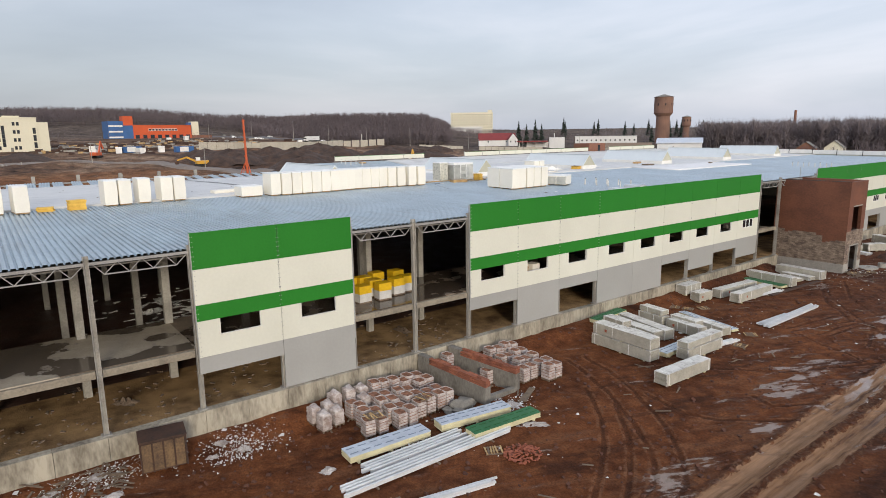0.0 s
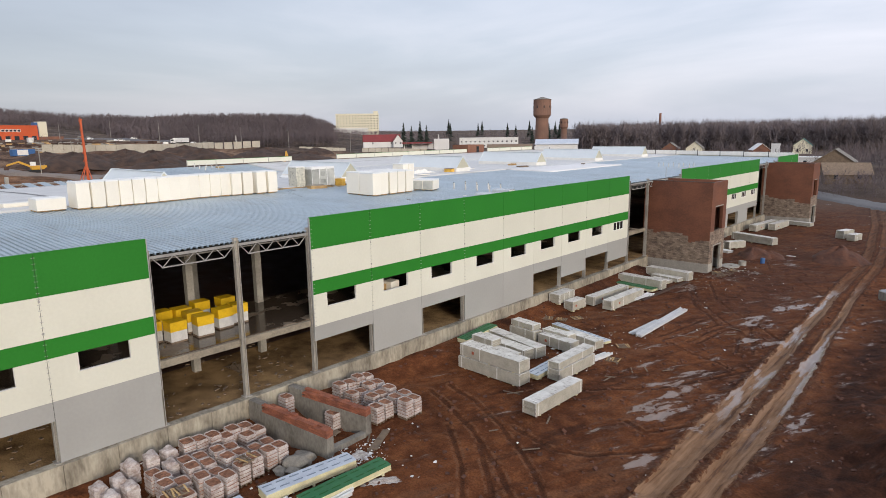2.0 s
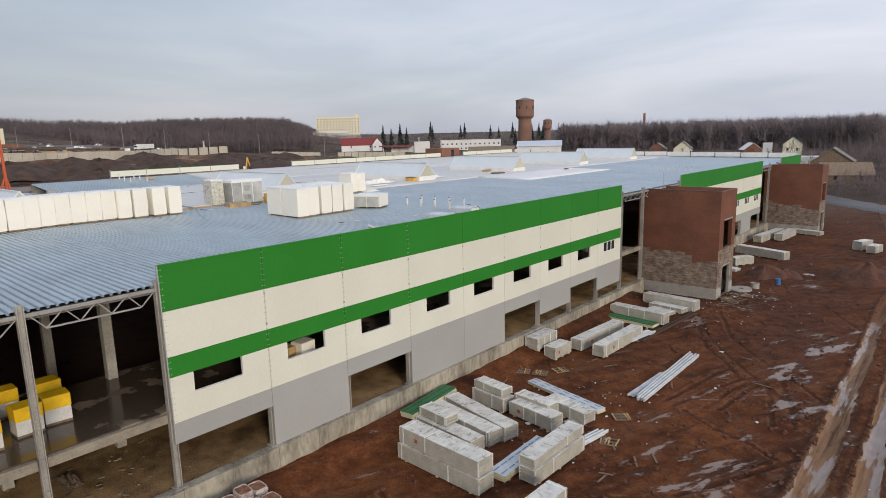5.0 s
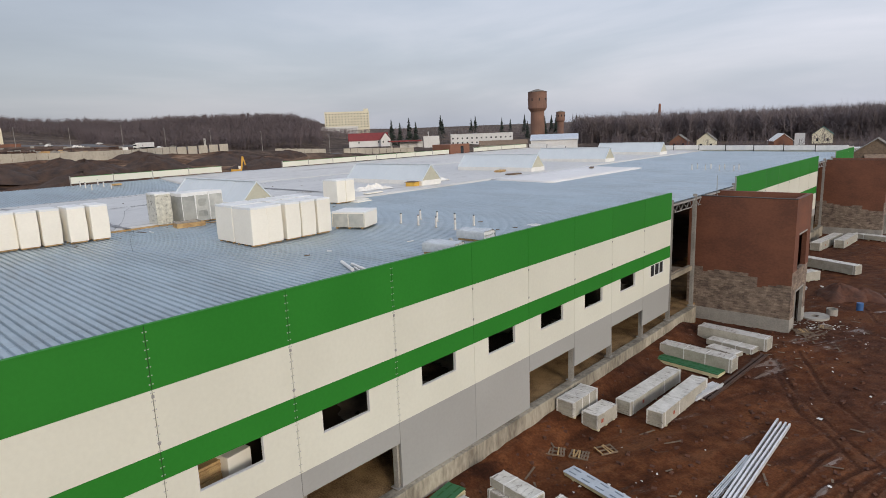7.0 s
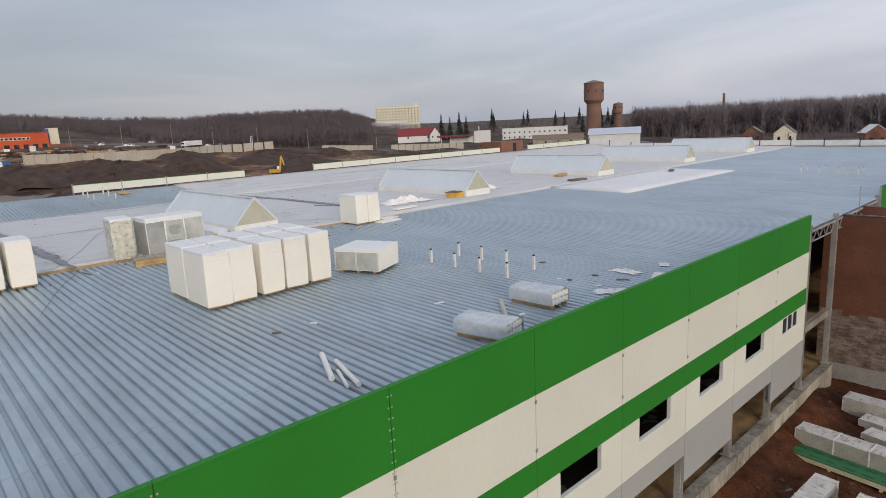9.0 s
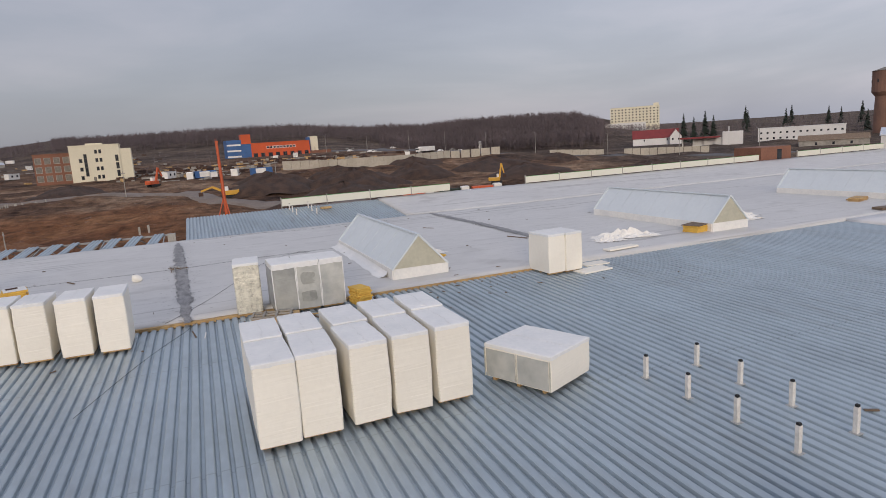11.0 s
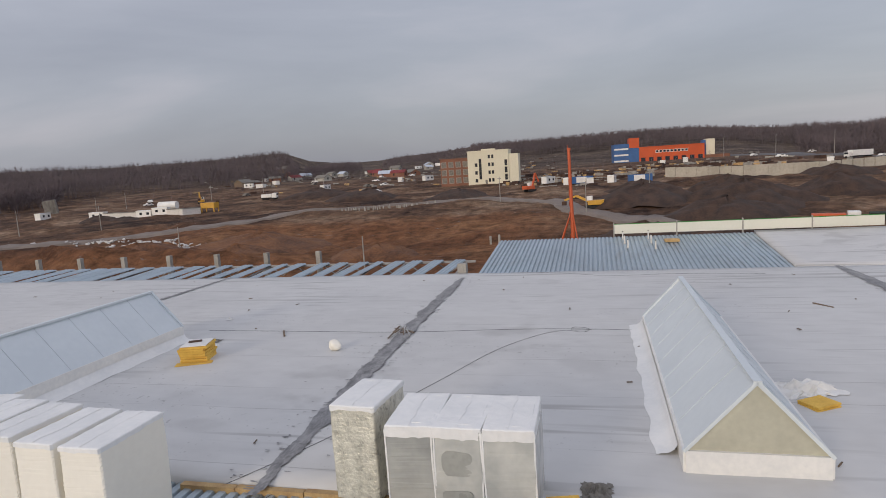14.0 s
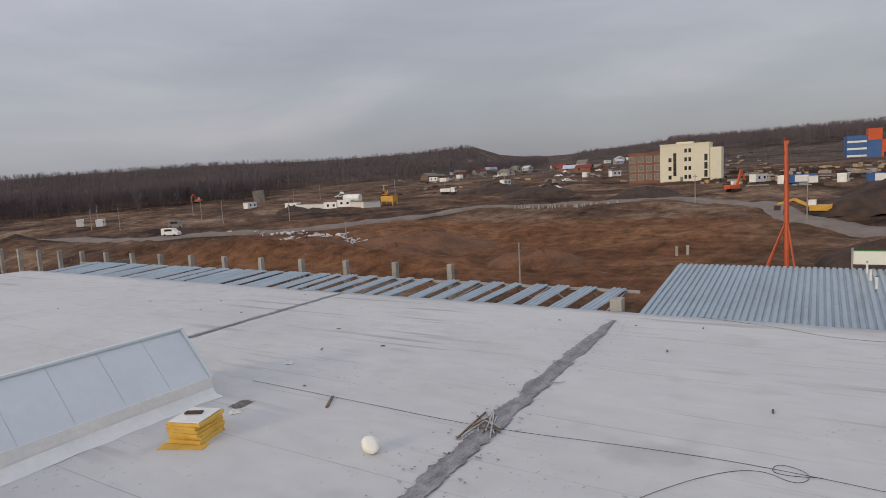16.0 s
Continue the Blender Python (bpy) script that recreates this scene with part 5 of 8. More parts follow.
o = single("grey_rag", rag(41, 1.2, 0.4, 0.22), M_STONE, "crumpled grey cloth behind the yellow slabs", "cloth")
o.matrix_world = pose(-30.9, 26.2, roof(-30.9) + 0.2)
slab_stack(-41.0, 7.0, 14.62, 1.3, 1.4, 7, 0.12, 14, "stack of yellow mineral wool slabs on the white membrane", seed=5)
slab_stack(-41.0, 7.0, 15.47, 1.2, 1.3, 1, 0.05, 18, "white board on top of the yellow slabs", "cover_board", M_CURB, "", 6)
slab_stack(-41.1, 6.9, 15.525, 0.62, 0.24, 1, 0.06, 24, "dark tray on the white board", "dark_tray", M_RUST, "", 62)
slab_stack(-40.2, 7.35, 14.62, 1.7, 0.5, 1, 0.10, 20, "yellow mineral wool slab beside the stack", seed=63)
for i, (x, y, n_, q_) in enumerate(((-43.9, 5.9, 1.6, 0.28), (-43.2, 6.4, 1.2, 0.22), (-48.9, 3.6, 1.0, 0.2))):
    o = single("membrane_offcut", rag(90 + i, n_, q_, 0.14), M_CURB if i else M_STONE, "crumpled scrap of membrane by the skylight", "scrap", "membrane scraps")
    o.matrix_world = pose(x, y, roof(x) + 0.2, 0, 0, 50 * i)
slab_stack(-28.3, -27.0, 14.37, 1.5, 1.2, 6, 0.16, 4, "stack of yellow slabs on the roof deck", seed=7)
slab_stack(-28.7, -29.6, 14.37, 1.4, 1.1, 3, 0.14, -8, "low stack of yellow slabs on the roof deck", seed=8)
slab_stack(-33.6, 53.6, 14.6, 1.7, 1.3, 4, 0.13, 12, "pile of yellow wool slabs by the skylight", "wool_slabs", M_WOOL, "slab stacks", 9)
slab_stack(-33.6, 53.6, 15.14, 2.2, 1.5, 1, 0.05, 18, "weathered board lying on the yellow wool slabs", "cover_board", M_OLDWOOD, "cover boards", 10)
slab_stack(-37.3, 33.4, 14.6, 1.0, 0.8, 2, 0.09, 30, "yellow slabs beside the skylight", seed=10)
slab_stack(-27.9, 39.9, 14.36, 2.2, 1.1, 1, 0.10, 4, "flat white insulation boards beside two packs", "white_board", M_EPS, "flat boards", 11)
slab_stack(-29.3, 41.0, 14.36, 1.7, 0.9, 1, 0.10, -3, "flat white insulation boards beside two packs", "white_board", M_EPS, "flat boards", 12)
slab_stack(-31.5, 44.8, 14.62, 2.6, 0.7, 1, 0.12, 4, "flat white insulation boards on the membrane", "white_board", M_EPS, "flat boards", 13)
slab_stack(-33.9, -10.6, 14.60, 3.2, 1.2, 3, 0.12, 8, "white boards stacked on the membrane", "white_board", M_EPS, "flat boards", 14)
slab_stack(-36.5, 76.0, 14.62, 2.2, 1.0, 3, 0.12, 15, "raw timber pallets stacked on the membrane", "pallet_stack", M_TIMBER, "pallet stacks", 15)
slab_stack(-31.4, 72.5, 14.62, 2.4, 1.0, 2, 0.10, -10, "weathered timber boards on the membrane", "pallet_stack", M_OLDWOOD, "pallet stacks", 16)
slab_stack(-27.0, 88.0, 14.6, 2.6, 0.6, 2, 0.06, 20, "dark timber boards on the membrane", "pallet_stack", M_OLDWOOD, "pallet stacks", 17)
slab_stack(-76.5, 33.2, 15.2, 1.3, 0.9, 2, 0.12, 5, "pale timber boards on the far deck", "timber_pile", M_TIMBER, "", 18)
for i, (x, y, rz, L) in enumerate(((-28.1, 22.9, 80, 1.4), (-28.2, 24.2, 100, 1.1), (-28.4, 24.6, 70, 0.9), (-27.6, 24.4, 10, 0.8), (-27.5, 23.0, 15, 0.8), (-40.5, 41.6, 20, 2.2), (-52.0, 38.2, 30, 1.3), (-45.6, 9.2, 30, 1.2))):
    o = single("timber_offcut", bx(-L / 2, L / 2, -0.05, 0.05, 0, 0.05), M_TIMBER if i < 4 else M_OLDWOOD, "short sawn timber offcut on the roof", "timber", "timber offcuts")
    o.matrix_world = pose(x, y, roof(x) + (0.04 if x > -30 else 0.2), 0, 0, rz)

# vent pipes in two rows
pipe = thing("vent_pipe", "short square cream vent duct, open and dark at the top", "pipe", "vent pipes", at=(-13.4, 31.75, roof(-13.4)))
bm = bmesh.new()
for k in (-1, 1):
    box(bm, -0.062, 0.062, k * 0.055 - 0.007, k * 0.055 + 0.007, 0, 0.80)
    box(bm, k * 0.055 - 0.007, k * 0.055 + 0.007, -0.048, 0.048, 0, 0.80)
part("duct", bm, M_PIPE, pipe)
part("dark_cap", bx(-0.048, 0.048, -0.048, 0.048, 0.70, 0.87, 0.008), M_BLACK, pipe)
part("foot_plate", bx(-0.13, 0.13, -0.13, 0.13, 0.02, 0.045), M_FLASH, pipe)
for x in (-13.4, -11.5, -9.6, -7.65):
    for y in (31.8, 34.0):
        if (x, y) != (-13.4, 31.8):
            copy_thing(pipe, pose(x, y, roof(x)))
for x in (-12.4, -10.4, -8.4, -6.4):
    for y in (92, 94.3):
        copy_thing(pipe, pose(x, y, roof(x)))
for x, y in ((-78, 28.8), (-76.2, 28.9), (-74.3, 29.1), (-78, 31.2), (-76, 31.3), (-73.7, 31.5)):
    copy_thing(pipe, pose(x, y, roof(x)))
slim = single("lightning_rod", bx(-0.035, 0.035, -0.035, 0.035, 0, 1.6), M_FLASH, "thin steel rod standing at the roof edge", "rod")
slim.matrix_world = pose(-0.3, 66.5, roof(-0.3) - 0.02)


# rolls of film in wrapping beside the parapet
def roll_pallet(x, y, w, d, rz, seed, label):
    t = thing("roll_pallet", label, "wrapped rolls", "wrapped rolls", at=(x, y, roof(x) + 0.04), rz=rz)
    bm = bmesh.new()
    for s in (-1, 0, 1):
        box(bm, -d / 2, d / 2, s * w * 0.4 - 0.05, s * w * 0.4 + 0.05, 0, 0.12)
    part("pallet", bm, M_TIMBER, t)
    for lay, zz in ((0, 0.27), (1, 0.55)):
        for i in range(5):
            bm = bmesh.new()
            yy = -w / 2 + w * (i + 0.5) / 5
            tube(bm, (-d / 2, yy, zz), (d / 2, yy, zz), w / 9.2, n=12)
            wobble(bm, 0.015, 3, seed + i)
            part("roll", bm, M_STRAP, t)
    bm, prev = bmesh.new(), None
    for k in range(15):                    # the film hangs over the rolls and is gathered at both ends
        x = -d / 2 - 0.05 + (d + 0.1) * k / 14
        ring = []
        for j in range(19):
            a = math.pi * j / 18
            sag = 0.05 * abs(math.sin(2.5 * a)) + 0.05 * noise.noise((x * 2.0, j * 0.35, seed))
            yy, zz = (w / 2 + 0.06) * math.copysign(abs(math.cos(a)) ** 0.6, math.cos(a)), 0.36 + 0.42 * math.sin(a) ** 0.3 - sag
            ring.append(bm.verts.new((x, yy, zz if 0 < j < 18 else 0.16)))
        if prev:
            for j in range(18):
                bm.faces.new((prev[j], ring[j], ring[j + 1], prev[j + 1]))
        prev = ring
    part("film", bm, M_CLEAR, t, smooth=True)
    return t


roll_pallet(-3.75, 29.45, 1.25, 2.2, 3, 1, "pallet of white membrane rolls in clear film near the parapet")
roll_pallet(-2.6, 24.9, 1.25, 2.2, 12, 2, "half-covered pallet of membrane rolls near the parapet")
bm = bmesh.new()
tube(bm, (-5.1, 28.4, 14.16), (-3.3, 26.75, 14.13), 0.11, n=12)
single("membrane_roll", bm, M_PANELE, "single grey roll lying on the deck", "roll")
for p, q, rr in (((-5.6, 19.4), (-3.5, 18.45), 0.10), ((-4.7, 19.4), (-2.5, 18.8), 0.085), ((-4.0, 19.0), (-2.7, 18.5), 0.06)):
    bm = bmesh.new()
    tube(bm, (*p, roof(p[0]) + 0.04 + rr), (*q, roof(q[0]) + 0.04 + rr), rr, n=12)
    single("white_roll", bm, M_CURB, "white foil roll lying loose on the deck by the parapet", "roll", "loose rolls")
for i, (x, y, n, r) in enumerate(((-3.6, 36.5, 2.2, 0.35), (-2.0, 33.0, 2.4, 0.45), (-1.2, 35.5, 1.8, 0.4), (-2.8, 39, 1.4, 0.25))):
    o = single("film_scrap", rag(20 + i, n, r, 0.16), M_STRAP, "torn white film scrap on the deck by the parapet", "scrap", "film scraps")
    o.matrix_world = pose(x, y, roof(x) + 0.05, 0, 0, 40 * i)
for i, (x, y, n, r, h) in enumerate(((-35.2, 48.0, 2.8, 0.9, 0.75), (-34.6, 46.2, 1.6, 0.7, 0.5), (-35.4, 59.8, 2.2, 0.9, 0.8), (-36.4, 61.5, 1.6, 0.8, 0.5), (-38.6, 33.2, 1.9, 0.7, 0.5))):
    o = single("tarpaulin", rag(30 + i, n, r, h), M_CURB, "crumpled white tarpaulin on the membrane", "tarpaulin", "tarpaulin heaps")
    o.matrix_world = pose(x, y, roof(x) + 0.2, 0, 0, 70 + 9 * i)
bm = bmesh.new()
bmesh.ops.create_icosphere(bm, subdivisions=3, radius=0.31)
wobble(bm, 0.12, 3.0, 4)
bm.transform(Matrix.Diagonal((1, 1, 0.85, 1)))
o = single("white_sack", bm, M_EPS, "white knotted cloth sack lying on the membrane", "sack")
o.matrix_world = pose(-42.7, 13.6, 14.90)


# dirty seams on the membrane
def seam(x0, x1, y0, y1, width, seed, label):
    r = random.Random(seed)
    bm = bmesh.new()
    n = int((x1 - x0) / 0.16)
    prev = None
    for i in range(n + 1):
        u = i / n
        x, y = x0 + (x1 - x0) * u, y0 + (y1 - y0) * u + 0.10 * noise.noise((x0 + i * 0.1, seed, 0)) + 0.045 * r.uniform(-1, 1)
        w = width * (0.70 + 0.25 * r.random() + 0.3 * noise.noise((i * 0.12, seed, 7))) * (0.35 + 0.65 * min(1, 6 * u, 6 * (1 - u)))
        z = roof(x) + 0.235
        cur = [bm.verts.new((x, y - w / 2, z)), bm.verts.new((x, y + w / 2, z))]
        if prev:
            bm.faces.new((prev[0], cur[0], cur[1], prev[1]))
        prev = cur
    for i in range(int(abs(x1 - x0) * width * 9)):        # short drag marks and crumbs beside it
        u = r.random()
        x, off = x0 + (x1 - x0) * u, r.gauss(0, 0.75) * width
        y, L, t = y0 + (y1 - y0) * u + off, r.uniform(0.05, 0.42) * (1.3 - min(1.0, abs(off))), r.uniform(0.012, 0.05)
        z = roof(x) + 0.238 + 0.0004 * (i % 9)
        bm.faces.new([bm.verts.new(c) for c in ((x - t, y - L / 2, z), (x + t * 0.6, y - L / 2 + 0.03, z), (x + t, y + L / 2, z), (x - t * 0.5, y + L / 2 + 0.04, z))])
    return single("roof_seam", bm, M_TAPE, label, "seam", kind="structure")


seam(-63.5, -29.5, 15.6, 16.9, 0.95, 1, "dark dirty unfinished membrane seam")
seam(-66.0, -38.0, 43.6, 42.6, 1.0, 2, "dark dirty unfinished membrane seam")
seam(-66.0, -38.0, -7.6, -5.5, 0.5, 3, "narrow dirty membrane seam")
r = random.Random(8)
pile = thing("batten_pile", "loose dark battens lying on the dirty seam", "battens", at=(-46.0, 15.9, 14.70))
for i in range(16):
    bm = bmesh.new()
    bar(bm, (-0.5 + r.uniform(-0.8, 0.8), r.uniform(-0.6, 0.2), 0.003 * i), (0.4 + r.uniform(-0.5, 0.9), r.uniform(-0.5, 0.9), 0.02 + 0.003 * i), 0.05)
    part("batten", bm, M_OLDWOOD if i % 2 else M_FLASH, pile)


def cable(name, pts, rad, label, lift=0.215):
    c = bpy.data.curves.new(name, "CURVE")
    c.dimensions, c.bevel_depth, c.bevel_resolution = "3D", rad, 1
    s = c.splines.new("NURBS")
    s.points.add(len(pts) - 1)
    for p, (x, y) in zip(s.points, pts):
        p.co = (x, y, roof(x) + lift, 1)
    s.use_endpoint_u, s.order_u = True, 3
    c.materials.append(M_BLACK)
    return tagged(new(name, c), label, "cable", "cables")


cable("power_cable", [(-46.2, 4), (-46.1, 10), (-45.9, 16), (-46.6, 21), (-46.9, 25), (-46.6, 28)], 0.0075, "thin black cable lying over the membrane")
cable("power_cable", [(-30.0, 15.8), (-33, 17.6), (-39.4, 20.3), (-42.8, 21.5), (-45.5, 23.2), (-46.7, 24.6), (-46.0, 25.6), (-46.9, 26), (-47.3, 25), (-46.3, 24.9), (-46.8, 26.2)], 0.0075, "thin black cable coiled on the membrane")
cable("power_cable", [(-29.9, 17.3), (-28.7, 16.9), (-27.3, 16.2), (-25.8, 15.5), (-23.5, 14.6), (-20, 13.4)], 0.008, "thin black cable lying over the roof deck", 0.06)
cable("power_cable", [(-66, 20), (-65, 24), (-63, 27), (-64, 33), (-63, 38)], 0.0075, "thin black cable lying over the membrane")

DECK_BITS = ((-9.1, 21.2, 0.12, 0.3, 30), (-9.2, 19.55, 0.12, 0.35, 60), (-7.1, 26.5, 0.05, 0.5, 80), (-4.9, 33.4, 0.2, 0.2, 10), (-5.4, 33.2, 0.1, 0.2, 40),
             (-4.4, 34.9, 0.14, 0.35, 15), (-3.2, 33.3, 0.12, 0.3, 70), (-2.9, 35.0, 0.12, 0.6, 35), (-3.2, 27.6, 0.12, 0.3, 80), (-27.9, 17.2, 0.06, 1.2, 8), (-27.4, 17.7, 0.06, 0.9, -4), (-8.3, 35.6, 0.1, 0.4, 60))
for i, (x, y, w_, d_, rz) in enumerate(DECK_BITS):
    o = single("deck_scrap", bx(-d_ / 2, d_ / 2, -w_ / 2, w_ / 2, 0, 0.05, 0.01), M_OLDWOOD if i % 2 else M_STRAP, "small loose scrap lying on the roof deck", "scrap", "deck scraps")
    o.matrix_world = pose(x, y, roof(x) + 0.035, 0, 0, rz)

t = thing("drain_box", "small pale roof drain box with a dark mouth", "drain", at=(-26.9, 26.4, roof(-26.9) + 0.03), rz=12)
part("box", bx(-0.25, 0.25, -0.2, 0.2, 0, 0.22, 0.03), M_CURB, t)
part("dark_mouth", bx(0.252, 0.27, -0.14, 0.14, 0.03, 0.17), M_BLACK, t)
bm = bmesh.new()
tube(bm, (-29.3, 26.5, 14.44), (-28.2, 26.55, 14.42), 0.07, n=10)
single("dark_pipe", bm, M_RUST, "short dark pipe lying on the roof deck", "pipe")
slab_stack(-1.4, 36.4, roof(-1.4) + 0.04, 1.5, 1.2, 2, 0.07, 20, "pale board lying by the parapet", "pale_board", M_PIPE, "", 61)

# ---- west edge: open frame with loose sheets, posts and parapet ----
# Unseen wall added to stop light entering through the open frame.
bm = bmesh.new()
box(bm, -66.5, -66.2, Y0, 16, 2.5, 13.9)
single("shade_wall_inner", bm, M_WALLIN, "plain wall added to keep light out of the hall", "wall", kind="structure")
for i in range(34):
    y = 13.6 - 2.12 * i
    bm = bmesh.new()
    w = rnd.choice((3, 3, 2)) if i < 14 else 4
    for k in range(w):
        a = k * 0.366
        for (p, hp), (q, hq) in (((0, 0), (0.1, 0.1)), ((0.1, 0.1), (0.27, 0.1)), ((0.27, 0.1), (0.366, 0))):
            vs = [bm.verts.new(c) for c in ((0, a + p, hp), (6.5, a + p, hp - 0.36), (6.5, a + q, hq - 0.36), (0, a + q, hq))]
            bm.faces.new(vs)
    o = single("deck_sheet", bm, M_DECK, "loose zinc deck sheet laid across the open frame", "deck sheet", "loose deck sheets")
    o.matrix_world = pose(-66.05 - 6.45, y - 0.8 * rnd.random(), 14.52, 0, 0, 0) @ pose(0, 0, 0.0, 0, 0, rnd.uniform(-5, -1))
edge = thing("frame_edge", "steel truss edge of the unfinished frame", "truss")
part("outer_chord", bx(-72.4, -72.2, Y0, 15, 14.3, 14.5), M_STEEL, edge)
part("inner_chord", bx(-66.9, -66.7, Y0, 15, 13.75, 13.95), M_STEEL, edge)
bm = bmesh.new()
y = 14.0
while y > -58:
    bar(bm, (-72.3, y, 14.4), (-72.3, y - 1.5, 13.4), 0.09)
    bar(bm, (-72.3, y - 1.5, 13.4), (-72.3, y - 3.0, 14.4), 0.09)
    bar(bm, (-66.8, y, 13.9), (-72.3, y, 14.35), 0.12)
    y -= 3.0
part("lattice", bm, M_STEEL, edge)
post = thing("concrete_post", "square concrete post top rising above the frame", "post", "edge posts", at=(-75, -2.6, 9))
part("shaft", bx(-0.25, 0.25, -0.25, 0.25, 0, 6.5, 0.02), M_CONC, post)
for i in range(1, 15):
    copy_thing(post, pose(-75, -2.6 - 6.2 * i, 9))
o = single("column_head", bx(-0.38, 0.38, -0.38, 0.38, 0, 1.05, 0.03), M_CONC, "pale square column head at the deck's corner", "column head")
o.matrix_world = pose(-66.4, 15.0, 14.1)
par = thing("parapet_west", "cream parapet panels with dark posts at the far roof edge", "parapet", kind="structure")
par_mesh = mesh_of("parapet_panel", bx(-0.08, 0.08, 0.06, 5.94, 0, 0.95, 0.01), M_WHITE)
post_mesh = mesh_of("parapet_post", bx(-0.08, 0.10, -0.06, 0.06, -0.3, 1.15), M_CONC)
cap_mesh = mesh_of("parapet_cap", bx(-0.10, 0.10, 0.03, 5.97, 0.95, 1.0), M_GREEN)
for y in (28, 34, 40, 46, 64.4, 70.4, 76.4, 82.4, 88.4, 94.4, 100.4, 106.4, 122, 128, 134, 140):
    shared("parapet_panel", par_mesh, par, (-79.45, y, 15.75))
    shared("parapet_cap", cap_mesh, par, (-79.45, y, 15.75))
    shared("parapet_post", post_mesh, par, (-79.45, y, 15.75))
bt = thing("brick_shaft", "dark red brick shaft at the far roof edge", "tower")
part("wall", bx(-86, -79.95, 113.5, 121, 0, 17.9), M_BRICKB, bt)
part("door", bx(-79.96, -79.9, 117.5, 118.6, 15.6, 17.4), M_GLASS, bt)
npar = thing("parapet_north", "white low parapet with dark posts", "parapet", kind="structure")
npm = mesh_of("parapet_panel", bx(0.06, 5.94, -0.06, 0.06, -0.1, 0.95, 0.01), M_CURB)
npp = mesh_of("parapet_post", bx(-0.08, 0.08, -0.09, 0.09, -0.3, 1.3), M_JOINT)
for i in range(13):
    x = -79 + 6 * i
    shared("parapet_panel", npm, npar, (x, Y1 - 0.2, roof(x) + 0.35))
    shared("parapet_post", npp, npar, (x, Y1 - 0.2, roof(x) + 0.35))


# ---- the yard ----
M_GREENP = mat("green_panel_face", (0.030, 0.155, 0.060), (0.022, 0.115, 0.044), 0.5, 0.8, 8, bump=0.08)
M_DKGREEN = mat("dark_green_strip", (0.018, 0.11, 0.02), (0.012, 0.08, 0.014), 0.6, 1, 8)


def strapped(x, y, L, w, h, rz, label, z=None, colour=None, plain=False, group="panel bundles", sub=0.0):
    """A bundle of sandwich panels: seen layers, film hood, white tape bands, timber bearers."""
    if z is None:
        z = ground_height(x, y) + 0.03
    t = thing("panel_bundle", label, "panel bundle", group, at=(x, y, z), rz=rz)
    n = max(2, round(h / 0.10))
    r = random.Random(int(x * 71 + y * 37))
    for i in range(n):
        a, b = 0.1 + (h - 0.1) * i / n, 0.1 + (h - 0.1) * (i + 1) / n
        o, q = r.uniform(-0.02, 0.02), r.uniform(-0.04, 0.04)
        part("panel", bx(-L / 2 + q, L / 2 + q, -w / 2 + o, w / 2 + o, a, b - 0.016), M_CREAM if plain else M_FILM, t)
    part("core", bx(-L / 2 + 0.05, L / 2 - 0.05, -w / 2 + 0.04, w / 2 - 0.04, 0.1, h - 0.03), M_CREAM if plain else M_PANELE, t)
    if not plain:
        for s in (-1, 1):                  # film drawn over the long sides, a little slack between the panels
            bm, prev = bmesh.new(), None
            cols = max(8, int(L / 0.22))
            for c in range(cols + 1):
                u = -L / 2 - 0.012 + (L + 0.024) * c / cols
                cur = []
                for k in range(2 * n + 1):
                    zz = 0.09 + (h - 0.08) * k / (2 * n)
                    slack = (0.006 if k % 2 else 0.016) + 0.010 * noise.noise((u * 1.3 + x, zz * 2.2, y + s)) + 0.006 * noise.noise((u * 5 + x, zz * 5, y + s))
                    cur.append(bm.verts.new((u, s * (w / 2 + 0.022 + max(0.0, slack)), zz)))
                if prev:
                    for k in range(2 * n):
                        bm.faces.new((prev[k], cur[k], cur[k + 1], prev[k + 1]))
                prev = cur
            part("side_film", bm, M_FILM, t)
    bm = bx(-L / 2 - 0.01, L / 2 + 0.01, -w / 2 - 0.03, w / 2 + 0.03, h - 0.03, h + 0.015)
    bmesh.ops.subdivide_edges(bm, edges=bm.edges[:], cuts=8, use_grid_fill=True)
    wobble(bm, 0.026, 2.8, x)
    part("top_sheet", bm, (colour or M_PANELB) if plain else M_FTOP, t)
    if not plain and h > 1.0 and r.random() < 0.3:
        for s in (-1, 1):
            part("printed_patch", bx(-0.27 * L - 0.13, -0.27 * L + 0.13, s * (w / 2 + 0.056) - 0.003, s * (w / 2 + 0.056) + 0.003, h * 0.42, h * 0.42 + 0.26), M_PATCH, t)
    if not plain:
        for u in (-0.45, -0.15, 0.15, 0.47):
            if r.random() < (0.35 if abs(u) > 0.3 else 0.6):
                continue
            bm = bmesh.new()
            box(bm, u * L - 0.035, u * L + 0.035, -w / 2 - 0.054, w / 2 + 0.054, 0.09, h + 0.034)
            part("tape_band", bm, M_STRAP, t)
        for s in (-1, 1):
            for c in (-1, 1):
                part("corner_tape", bx(s * L / 2 - 0.03, s * L / 2 + 0.03, c * w / 2 - 0.04, c * w / 2 + 0.04, 0.1, h + 0.018), M_FTOP, t)
    else:
        me = mesh_of("foam_strip", bx(-0.3, 0.3, -0.045, 0.045, 0.02, 0.04, 0.008), M_MARK if colour is None else M_DKGREEN)
        for i in range(7):
            for c in (-0.25, 0.25):
                shared("foam_strip", me, t, ((-0.43 + 0.143 * i) * L, c * w, h), r.uniform(-3, 3))
